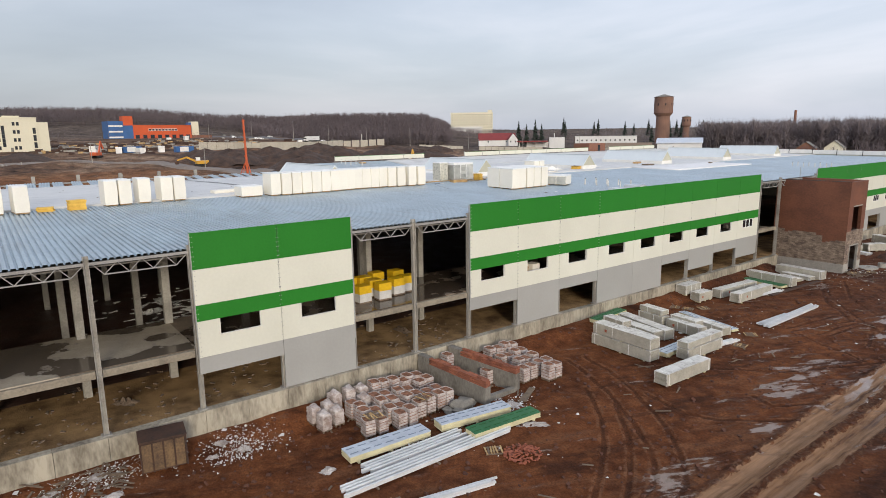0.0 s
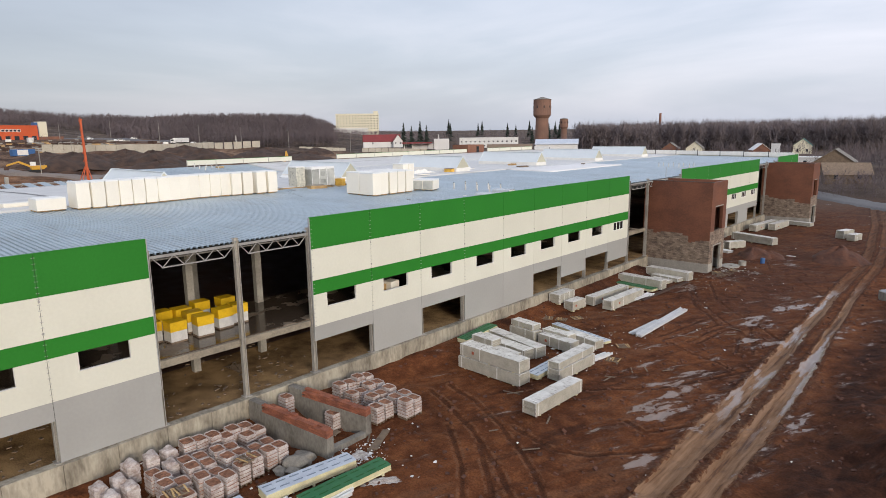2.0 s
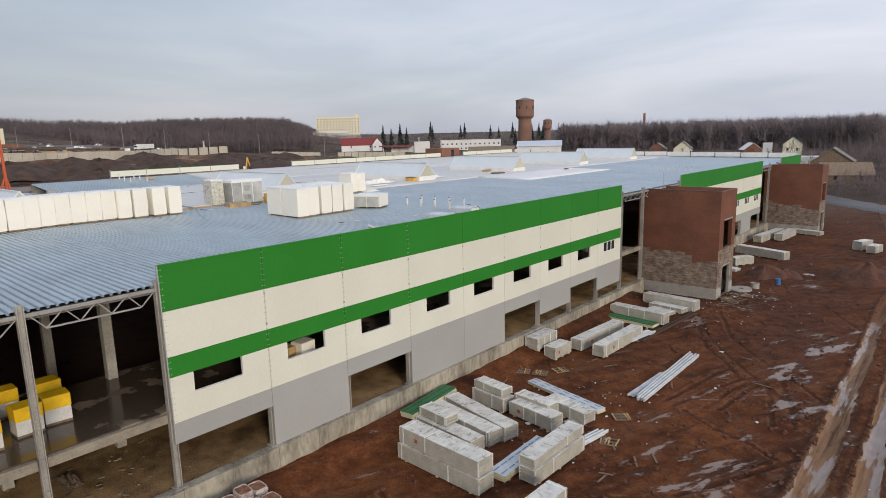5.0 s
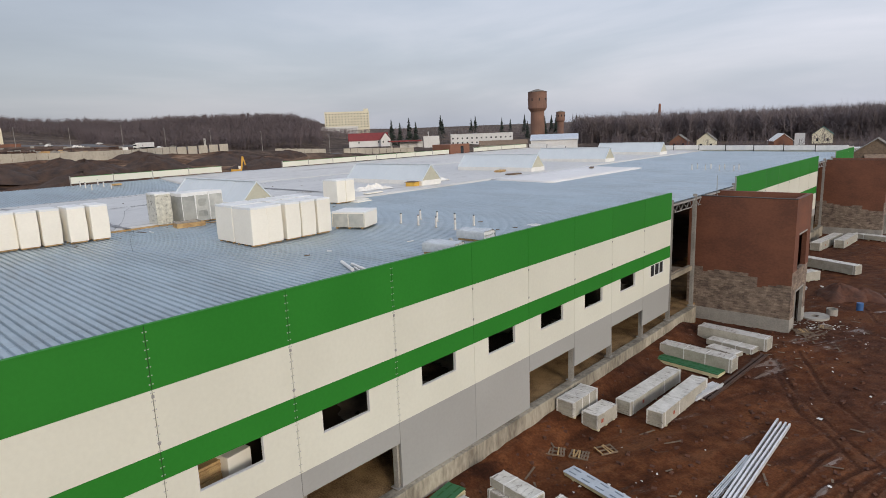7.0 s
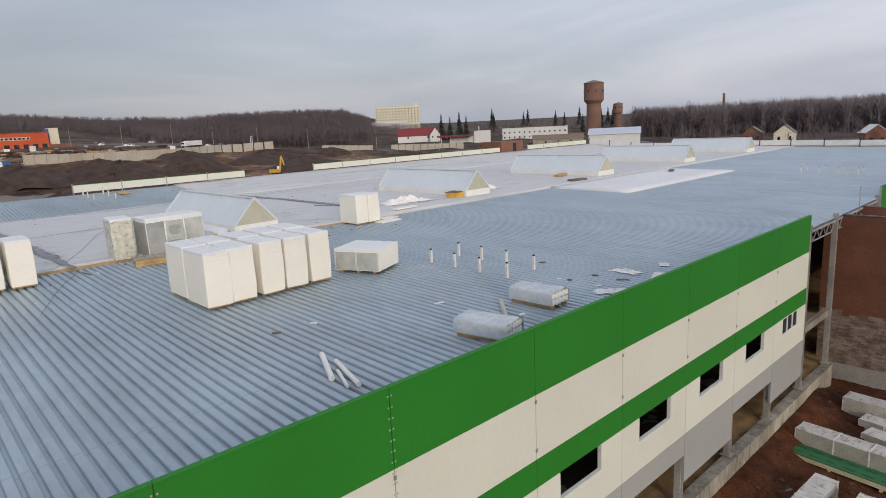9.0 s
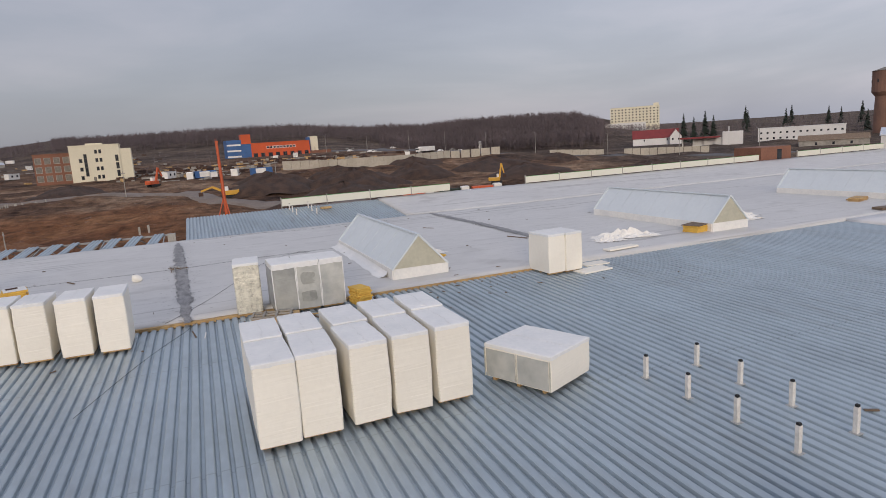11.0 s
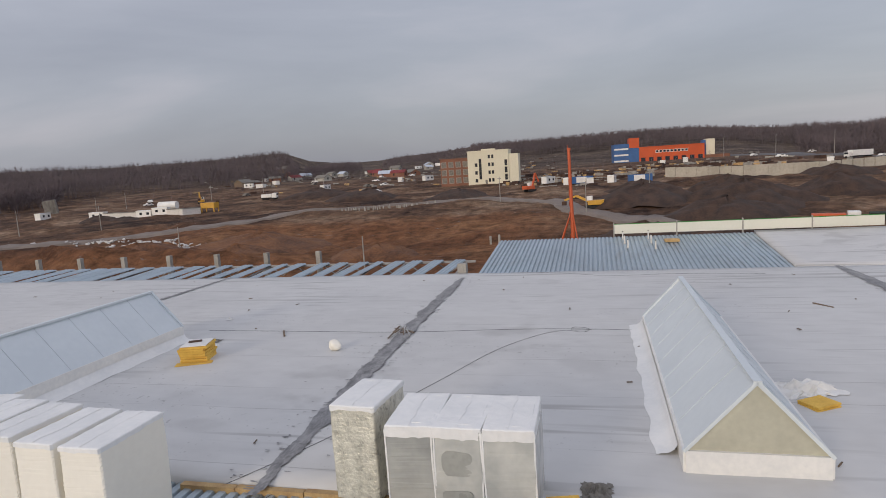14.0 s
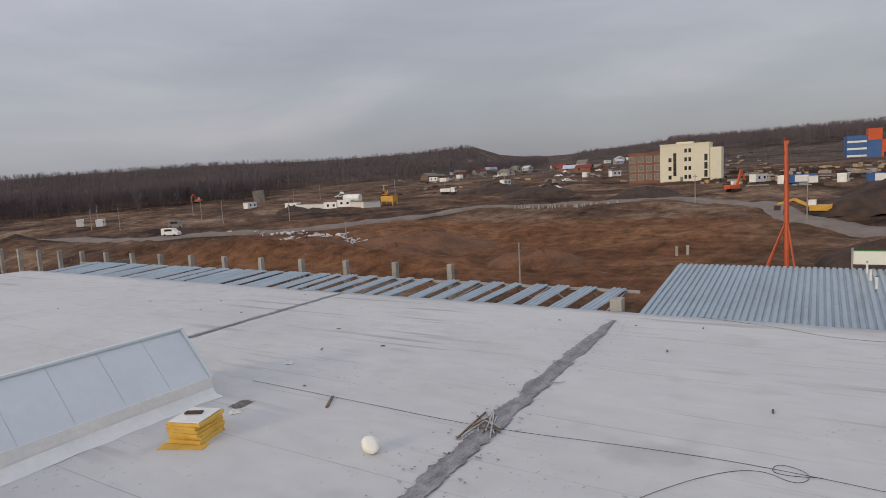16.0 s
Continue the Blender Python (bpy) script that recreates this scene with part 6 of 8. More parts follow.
    for u in (-0.4, 0, 0.4):
        part("bearer", bx(u * L - 0.08, u * L + 0.08, -w / 2, w / 2, -0.1, 0.1), M_CREAM, t)
    return t


WR = "grey film-wrapped bundle of wall panels lying on the mud"
TOPB = "grey film-wrapped panel bundle stacked on another bundle"
g = ground_height
strapped(7.5, 12.95, 6.8, 1.3, 1.1, -2, WR)
strapped(7.5, 13.05, 6.7, 1.3, 1.1, -3, TOPB, g(7.5, 13) + 1.13)
strapped(14.55, 11.5, 6.2, 1.15, 1.1, 88, WR)
strapped(12.45, 17.8, 5.6, 1.1, 1.05, 88, WR)
strapped(12.35, 17.9, 5.7, 1.05, 0.65, 89, TOPB, g(12.4, 17.8) + 1.08)
strapped(10.7, 16.9, 5.5, 1.15, 0.5, 91, "flat bundle of pale panels lying on the mud", plain=True)
strapped(5.2, 19.5, 6.9, 1.2, 1.1, -12, WR)
strapped(4.7, 18.1, 6.8, 1.2, 1.1, -8, WR)
strapped(5.0, 16.3, 5.6, 1.2, 1.0, -5, WR)
strapped(3.8, 16.7, 2.7, 1.1, 0.65, -6, TOPB, g(5, 16.3) + 1.03)
strapped(1.4, 18.4, 5.6, 1.1, 0.5, 96, "bundle of green panels lying by the plinth", plain=True, colour=M_GREENP)
strapped(4.4, 22.3, 3.2, 1.1, 1.1, -7, WR)
strapped(4.3, 22.5, 3.0, 1.0, 0.6, -8, TOPB, g(4.4, 22.3) + 1.13)
strapped(8.4, 22.1, 3.9, 1.2, 1.05, -8, WR)
strapped(7.8, 23.1, 3.2, 1.0, 1.35, -6, WR)
strapped(9.8, 24.5, 3.8, 1.1, 0.9, -12, WR)
strapped(8.0, 26.9, 7.3, 0.9, 0.35, -13, "low stack of pale trim sheets on the mud", plain=True)
strapped(1.2, 34.4, 3.3, 1.3, 1.15, 89, WR)
strapped(2.85, 34.6, 2.5, 1.2, 1.1, 86, WR)
strapped(3.95, 40.5, 8.0, 1.1, 1.1, 86.5, WR)
strapped(6.3, 40.1, 7.8, 1.1, 1.15, 88, WR)
strapped(3.7, 47.7, 6.6, 1.3, 0.42, -6, "bundle of green panels lying beside wrapped bundles", plain=True, colour=M_GREENP)
strapped(4.4, 49.15, 6.2, 1.2, 1.25, -4.5, WR)
strapped(5.6, 54.4, 4.1, 1.15, 0.55, -8, "low grey film-wrapped stack between wrapped bundles")
strapped(5.5, 52.6, 2.7, 1.2, 0.45, -14, "low grey film-wrapped stack between wrapped bundles")
for dx in (0, 0.34):
    bm = bmesh.new()
    bar(bm, (7.35 + dx, 42.4, g(7.4, 42.4) + 0.12), (8.25 + dx, 54.2, g(8.3, 54.2) + 0.12), 0.2, 0.16)
    single("rusty_beam", bm, M_RUST, "long rusty steel beam lying on the mud", "beam", "rusty beams")
strapped(5.3, 55.9, 6.2, 1.25, 1.2, -5, WR)
strapped(6.0, 92.2, 8.4, 1.3, 1.3, -22, WR)
strapped(2.8, 110, 11, 1.3, 1.3, 84, WR)
strapped(5.0, 112.5, 8, 1.3, 1.3, 86, WR)
strapped(7.4, 119.0, 5, 1.4, 0.8, -15, WR)
strapped(17.6, 107.0, 3.2, 1.4, 1.5, 70, WR)
strapped(19.4, 105.2, 2.6, 1.3, 1.2, 75, WR)
strapped(5.2, 84.0, 3.4, 1.3, 1.2, 60, WR)
strapped(3.2, 80.5, 3.0, 1.2, 1.0, 75, WR)
slab_stack(4.9, 79.2, g(4.9, 79.2) + 0.03, 2.8, 1.3, 4, 0.10, 70, "uneven pile of white boards beside the tower", "white_board", M_DIRTW, "flat boards", 33)
slab_stack(8.0, 81.4, g(8.0, 81.4) + 0.03, 2.2, 0.25, 1, 0.08, 35, "white board lying on the mud by the tower", "white_board", M_DIRTW, "flat boards", 34)
strapped(8.4, -14.45, 6.2, 1.35, 0.55, 87, "low bundle of pale blue panels with foam strips", plain=True)
strapped(9.15, -7.4, 6.0, 1.15, 0.62, 82, "low bundle of pale blue panels with foam strips", plain=True)
strapped(11.3, -6.3, 6.0, 1.15, 0.52, 86, "low bundle of green panels with foam strips", plain=True, colour=M_GREENP)


def profiles(x, y, L, n, rz, label, seed=1, gap=0.17):
    """A bundle of long galvanised channels."""
    t = thing("profile_bundle", label, "steel profiles", "profile bundles", at=(x, y, g(x, y) + 0.06), rz=rz)
    r = random.Random(seed)
    for i in range(n):
        for lay in range(1 if gap > 0.24 else 2):
            bm = bmesh.new()
            yy = (i - n / 2) * gap
            o = r.uniform(-0.25, 0.25)
            gw = gap * (0.46 if gap > 0.24 else 0.62)
            box(bm, -L / 2 + o, L / 2 + o, yy, yy + gw, 0.15 * lay, 0.15 * lay + 0.02)
            if gap > 0.24:
                box(bm, -L / 2 + o, L / 2 + o, yy, yy + gw, 0.24, 0.26)
            for e in (0, gw - 0.02):
                box(bm, -L / 2 + o, L / 2 + o, yy + e, yy + e + 0.02, 0.15 * lay + 0.02, 0.15 * lay + (0.24 if gap > 0.24 else 0.13))
            bm.transform(pose(0, 0, 0, 0, 0, r.uniform(-0.5, 0.5)))
            part("channel", bm, M_GALV, t)
    bm = bmesh.new()
    for u in (-0.35, 0, 0.35):
        box(bm, u * L - 0.06, u * L + 0.06, -n * gap / 2 - 0.25, n * gap / 2 + 0.25, -0.1, -0.003)
    part("bearer", bm, M_OLDWOOD, t)
    return t


profiles(11.6, -13.0, 13.2, 4, 89.5, "long bright galvanised channels on timber bearers", 1, 0.32)
profiles(10.1, -13.4, 7.9, 4, 90, "galvanised channels bundled on the mud", 2, 0.31)
profiles(15.6, -14.6, 6.0, 3, 78, "grey steel channels lying on the mud", 3)
profiles(12.85, 35.8, 12.1, 4, 90.6, "long bright galvanised channels lying on the mud", 4, 0.25)
profiles(12.2, 33.0, 6.0, 2, 87.5, "galvanised channels lying beside a longer bundle", 5, 0.22)
profiles(12.6, 21.6, 4.0, 3, 80, "galvanised channels by the wrapped bundles", 6, 0.25)
profiles(7.0, 43.6, 3.8, 4, 80, "short galvanised channels by the wrapped bundles", 7, 0.22)


def brick_pallet(seed, white=False):
    """A wrapped brick stack on a pallet: banded film round each course, a rolled film rim, bricks bare on top."""
    t = thing("brick_pallet", "white wrapped stack of pale blocks" if white else "film-wrapped stack of red bricks on a pallet", "brick pallet", "brick pallets")
    bm = bmesh.new()
    for y in (-0.32, 0, 0.32):
        box(bm, -0.46, 0.46, y - 0.05, y + 0.05, 0, 0.1)
    box(bm, -0.48, 0.48, -0.38, 0.38, 0.1, 0.13)
    part("pallet", bm, M_OLDWOOD, t)
    part("brick_core", bx(-0.455, 0.455, -0.355, 0.355, 0.14, 1.16), M_SACK if white else M_BRICKTAN, t)
    r = random.Random(seed)
    for i in range(5):
        bm = bmesh.new()
        s, grow = r.uniform(-0.012, 0.012), r.uniform(-0.008, 0.014)
        z = 0.14 + 0.205 * i
        box(bm, -0.485 + s - grow, 0.485 + s + grow, -0.385 - grow, 0.385 + grow, z, z + 0.172, None, 0.045)
        bmesh.ops.subdivide_edges(bm, edges=[e for e in bm.edges if e.calc_length() > 0.3], cuts=3, use_grid_fill=True)
        wobble(bm, 0.028 if white else 0.016, 5, seed + i)
        part("wrapped_course", bm, M_SACK, t)
    if white:
        bm = bmesh.new()
        bmesh.ops.create_icosphere(bm, subdivisions=3, radius=0.5)
        bm.transform(Matrix.Translation((0, 0, 1.14)) @ Matrix.Diagonal((0.98, 0.80, 0.42, 1)))
        wobble(bm, 0.11, 3.2, seed)
        part("film_top", bm, M_SACK, t)
        return t
    for i in range(7):
        for j in range(3):
            a, b = -0.42 + 0.12 * i, -0.34 + 0.23 * j
            bm = bx(a, a + 0.112, b, b + 0.222, 1.10, 1.165 + 0.03 * r.random())
            bm.transform(pose(0, 0, 0, r.uniform(-1.5, 1.5), r.uniform(-1.5, 1.5), r.uniform(-1.5, 1.5)))
            part("brick", bm, M_BRICKTAN, t)
    bm, prev, first_ring = bmesh.new(), None, None
    m = 32
    for k in range(m):                     # the rolled rim of the film, a soft rounded rectangle
        a = 6.28318 * k / m
        cx, cy = math.copysign(abs(math.cos(a)) ** 0.45, math.cos(a)), math.copysign(abs(math.sin(a)) ** 0.45, math.sin(a))
        f = 0.03 * noise.noise((cx * 2 + seed, cy * 2, 3))
        ring = [bm.verts.new((cx * (0.46 + u), cy * (0.36 + u), 1.19 + z + f)) for u, z in ((0.045, -0.09), (0.05, -0.01), (0.028, 0.025), (0.0, 0.01), (-0.012, -0.06))]
        if prev:
            for q in range(4):
                bm.faces.new((prev[q], ring[q], ring[q + 1], prev[q + 1]))
        else:
            first_ring = ring
        prev = ring
    for q in range(4):
        bm.faces.new((prev[q], first_ring[q], first_ring[q + 1], prev[q + 1]))
    part("film_rim", bm, M_SACK, t)
    return t


# the stacks stand in pairs: white ones, red ones by the ramp, red ones beyond it
PAL_W = ((2.2, -16.9), (3.4, -16.7), (2.2, -15.8), (3.1, -15.5), (1.7, -14.9), (1.6, -13.7), (1.7, -12.6), (2.7, -13.0))
PAL_A = ((1.6, -11.4), (1.7, -10.6), (1.9, -9.8), (2.3, -9.1), (1.9, -8.4), (2.0, -7.6), (2.9, -7.9), (2.9, -7.1), (3.0, -12.2), (3.1, -11.3), (4.2, -12.3), (4.3, -11.4), (2.9, -14.1), (3.7, -13.9), (4.7, -14.2), (4.9, -13.3))
PAL_B = ((5.4, -12.3), (5.4, -11.4), (6.6, -12.2), (6.6, -11.3), (3.4, -10.3), (3.4, -9.4), (4.6, -10.3), (4.6, -9.4), (4.6, -8.3), (4.6, -7.5), (5.7, -8.1), (5.7, -7.3), (6.2, -14.6), (6.3, -13.7), (6.0, -10.1), (6.0, -9.2))
PAL_N = ((1.9, 0.7), (1.9, 1.6), (1.9, 2.5), (1.9, 3.4), (3.1, 0.9), (3.2, 1.7), (3.1, 2.6), (3.1, 3.5), (4.9, 1.4), (4.7, 2.4), (4.7, 3.3), (6.4, 0.5), (6.4, 1.4), (6.2, 2.6), (6.2, 3.5), (7.5, 2.4), (7.5, 3.3))
base_r = [brick_pallet(s) for s in (1, 2, 4, 5)]
base_w = brick_pallet(3, True)
r = random.Random(21)
first = {k: True for k in range(5)}
for k, (x, y) in enumerate(PAL_W + PAL_A + PAL_B + PAL_N + ((4.7, -2.2), (1.3, -3.8))):
    kind = 4 if k < len(PAL_W) else k % 4
    src = base_w if kind == 4 else base_r[kind]
    m = pose(x + r.uniform(-0.04, 0.04), y + r.uniform(-0.04, 0.04), g(x, y) + 0.02, 0, 0, r.uniform(-6, 6)) @ Matrix.Diagonal((1, 1, r.uniform(0.97, 1.12), 1))
    if first[kind]:
        first[kind] = False
        src.matrix_world = m
    else:
        copy_thing(src, m)

# loading dock walls of concrete topped with brick
def falling(bm, base, fall=0.066):
    """Lower whatever lies above base in step with its distance from the plinth."""
    for v in bm.verts:
        if v.co.z > base:
            v.co.z -= fall * v.co.x
    return bm


for y, rz, x1, lab in ((-6.0, 9.6, 7.5, "concrete ramp wall with a brick top course"), (-2.75, 14.0, 7.1, "concrete ramp wall with a brick top course, further side")):
    t = thing("ramp_wall", lab, "wall", "ramp walls", kind="structure", at=(0.42, y, 0), rz=rz)
    part("concrete_body", falling(bx(0, x1, -0.32, 0.32, 0.0, 2.18, 0.02), 0.5), M_RAMP, t)
    part("raised_end", falling(bx(0, 1.3, -0.3, 0.3, 2.185, 2.66, 0.02), 0.5), M_RAMP, t)
    rr = random.Random(int(y * 10))
    for course in range(5):
        x = 1.35 + 0.25 * (course % 2)
        while x < x1 - 0.05:
            L = min(0.5, x1 - x)
            for s in (-0.155, 0.155):
                if course < 4 or rr.random() < 0.55:
                    d = rr.uniform(-0.008, 0.008)
                    z = 2.185 + 0.11 * course
                    part("brick", falling(bx(x + 0.008, x + L - 0.008, s - 0.145 + d, s + 0.145 + d, z, z + 0.1), 0.5), M_BRICKOLD, t)
            x += 0.5
single("ramp_sill", bx(7.0, 7.5, -4.35, -1.45, 0.0, 0.62, 0.03), M_RAMP, "low concrete sill between the ramp walls", "sill", kind="structure")
slab_stack(5.6, -3.6, g(5.6, -3.6) + 0.05, 2.6, 0.5, 2, 0.08, 8, "weathered planks between the ramp walls", "plank_pile", M_OLDWOOD, "plank piles", 31)
slab_stack(8.6, -1.2, g(8.6, -1.2) + 0.02, 2.8, 0.5, 2, 0.08, 28, "weathered planks by the ramp walls", "plank_pile", M_OLDWOOD, "plank piles", 32)

# rusty container by the plinth
t = thing("rusty_box", "rusty dark steel box with worn ochre front", "container", at=(1.75, -27.2, g(1.75, -27.2)), rz=-8)
part("body", bx(-0.9, 0.9, -1.35, 1.35, 0.05, 2.1, 0.03), M_RUST, t)
for i in range(4):
    part("front_panel", bx(0.905, 0.95, -1.25 + 0.64 * i, -0.7 + 0.64 * i, 0.15, 1.95), M_RUSTP, t)
bm = bmesh.new()
for y in (-1.32, -0.64, 0, 0.64, 1.32):
    box(bm, 0.9, 0.99, y - 0.04, y + 0.04, 0.05, 2.1)
part("rib", bm, M_RUST, t)
part("lid", bx(-0.95, 0.97, -1.4, 1.4, 2.1, 2.16), M_RUST, t)
bm = bmesh.new()
bmesh.ops.create_icosphere(bm, subdivisions=3, radius=0.9)
wobble(bm, 0.35, 1.2, 2)
bm.transform(Matrix.Diagonal((0.9, 1.1, 0.6, 1)))
o = single("boulder", bm, M_STONE, "grey broken concrete lump beside the brick pallets", "rubble", "broken concrete")
o.matrix_world = pose(7.1, -6.7, g(7.1, -6.7) + 0.2)
for x, y, k in ((6.6, -6.0, 0.75), (7.7, -7.5, 0.6), (6.9, -8.0, 0.5)):
    o = copy_thing(o, pose(x, y, g(x, y) + 0.1, 20 * k, 30 * k, 200 * k))
    o.scale = (k, k, k)

# yellow-topped block pallets on the upper slab
t = thing("block_pallet", "pallet of white blocks with a yellow film top", "block pallet", "block pallets", at=(-4.2, -10.7, 7.06))
part("pallet", bx(-0.5, 0.5, -0.6, 0.6, 0, 0.12), M_OLDWOOD, t)
part("block_cube", bx(-0.5, 0.5, -0.6, 0.6, 0.12, 0.85, 0.02), M_BLOCK, t)
bm = bx(-0.52, 0.52, -0.62, 0.62, 0.85, 1.52, 0.04)
wobble(bm, 0.04, 3, 1)
part("yellow_film", bm, M_YELLOW, t)
for x, y, rz in ((-3.2, -9.4, 4), (-3.05, -7.45, -3), (-3.7, -5.6, 3), (-4.0, -4.2, -5), (-6.1, -7.65, 2), (-6.4, -9.0, 6), (-6.9, -5.8, 0), (-6.5, -3.9, 3), (-4.5, -7.5, -4)):
    copy_thing(t, pose(x, y, 7.06, 0, 0, rz))

def ring_slab(bm, r, hole, h, n):
    """A flat round ring of outer radius r with an open hole in its middle."""
    rows = [[bm.verts.new((q * math.cos(6.28318 * k / n), q * math.sin(6.28318 * k / n), z)) for k in range(n)] for q, z in ((r, 0), (r - 0.02, h), (hole, h), (hole, 0))]
    for a, b in zip(rows, rows[1:] + rows[:1]):
        for k in range(n):
            bm.faces.new((a[k], a[(k + 1) % n], b[(k + 1) % n], b[k]))


# round concrete ring slab, drum, water tank, small heaps
bm = bmesh.new()
ring_slab(bm, 1.3, 0.38, 0.22, 28)
o = single("well_cover", bm, M_CONC, "round pale concrete ring slab with a hole by the tower", "slab")
o.matrix_world = pose(9.45, 68.5, g(9.45, 68.5) + 0.04, 2, -2)
bm = bmesh.new()
ring_slab(bm, 0.55, 0.42, 0.75, 22)
o = single("well_ring", bm, M_CONC, "short upright concrete well ring, dark inside", "well ring")
o.matrix_world = pose(10.6, 70.4, g(10.6, 70.4) - 0.03)
bm = bmesh.new()
tube(bm, (0, 0, 0), (0, 0, 0.85), 0.33, n=14)
o = single("blue_drum", bm, M_BLUE, "blue plastic drum on the mud", "drum")
o.matrix_world = pose(12.6, 73.4, g(12.6, 73.4) - 0.02)
t = thing("round_tank", "pale round open tank beside the site road", "tank", at=(30.0, 60.8, 0.95))
bm = bmesh.new()
tube(bm, (0, 0, 0), (0, 0, 1.0), 1.15, n=26)
part("shell", bm, M_RAMP, t)
bm = bmesh.new()
tube(bm, (0, 0, 1.0), (0, 0, 1.03), 1.0, n=26)
part("water", bm, M_GLASS, t)
slab_stack(32.3, 75, 1.0, 3.0, 2.0, 4, 0.3, 20, "pale blocks stacked beside the site road", "block_stack", M_BLOCK, "", 41)


def mound(x, y, r, h, material, label, seed):
    bm = bmesh.new()
    k, rings = 36, 12
    prev = None
    for i in range(rings):
        u = i / (rings - 1)
        ring = []
        for j in range(k):
            a = 6.28318 * j / k
            q = r * (1 - u) * (0.8 + 0.5 * (0.5 + noise.noise((math.cos(a) * 1.3 + seed, math.sin(a) * 1.3, u))))
            zz = h * (u ** 0.8) + 0.22 * h * noise.noise((math.cos(a) * 2.5, math.sin(a) * 2.5, u * 4 + seed)) + 0.10 * h * noise.noise((math.cos(a) * 8 * (1 - u), math.sin(a) * 8 * (1 - u), u * 9 + seed)) - (0.3 + 0.45 * h) * (1 - u) ** 3
            ring.append(bm.verts.new((q * math.cos(a), q * math.sin(a), zz)))
        if prev:
            for j in range(k):
                bm.faces.new((prev[j], prev[(j + 1) % k], ring[(j + 1) % k], ring[j]))
        prev = ring
    bm.faces.new(prev)
    o = single("soil_mound", bm, material, label, "soil heap", "soil heaps", smooth=True)
    o.matrix_world = pose(x, y, g(x, y))
    return o


M_SOIL = mat("dark_soil", (0.078, 0.045, 0.031), (0.026, 0.016, 0.012), 0.95, 0.4, 3, bump=0.9, dist=0.15)
M_CLAY = mat("red_clay", (0.125, 0.050, 0.028), (0.060, 0.026, 0.017), 0.95, 0.5, 3, bump=0.9, dist=0.15)
M_PIT = mat("pit_earth", (0.205, 0.092, 0.040), (0.090, 0.038, 0.018), 0.95, 0.25, 2, bump=0.9, dist=0.3)
mound(9.9, 78.4, 3.5, 1.5, M_CLAY, "broad reddish clay heap in the yard", 1)
mound(12.0, 79.6, 2.8, 1.0, M_CLAY, "broad reddish clay heap in the yard", 9)
mound(21.0, 82.5, 4.6, 2.4, M_CLAY, "reddish clay heap beside the site road", 6)
mound(33.5, 100, 9, 2.4, M_CLAY, "long reddish soil bank beside the site road", 2)
mound(37, 84, 9, 2.6, M_SOIL, "dark soil bank beside the site road", 3)
mound(39, 66, 9, 2.2, M_SOIL, "dark soil bank beside the site road", 4)
bm = bmesh.new()
r = random.Random(3)
for i in range(150):
    a, q = r.uniform(0, 6.28), 1.3 * math.sqrt(r.random())
    z = 0.28 * (1 - q / 1.35) * r.random()
    box(bm, -0.11, 0.11, -0.055, 0.055, 0, 0.06, pose(14.9 + q * math.cos(a), -7.9 + q * math.sin(a), g(14.9, -7.9) + 0.02 + z, r.uniform(-30, 30), r.uniform(-30, 30), r.uniform(0, 360)))
tagged(single("brick_rubble", bm, M_BRICKRED, "small heap of broken red bricks on the mud", "rubble"), kind="stuff")

slab_stack(-1.9, 8.2, 7.06, 1.4, 1.1, 7, 0.13, 6, "stack of raw timber pallets behind a window opening", "pallet_stack", M_TIMBER, "pallet stacks", 71)
o = single("white_crate", bx(-0.5, 0.5, -0.6, 0.6, 0, 1.1, 0.03), M_EPS, "white wrapped crate behind a window opening", "crate")
o.matrix_world = pose(-1.5, 9.5, 7.06, 0, 0, 8)
for i, (x, y, n_, q, m_) in enumerate(((-33, -19, 2.4, 0.8, M_STRAP), (-27, -17, 2.0, 0.8, M_STRAP), (-27, -13.7, 2.2, 0.7, M_STRAP), (-29, -21, 1.8, 0.7, M_STRAP), (-24, -10, 2.4, 0.5, M_GALV), (-6, -3.6, 2.2, 0.5, M_OLDWOOD), (-5, -28, 1.8, 0.5, M_OLDWOOD))):
    o = single("hall_sheet", rag(80 + i, n_, q, 0.5), m_, "crumpled pale sheet lying on the hall's earth floor", "sheet", "hall sheets")
    o.matrix_world = pose(x, y, 2.56, 0, 0, 37 * i)


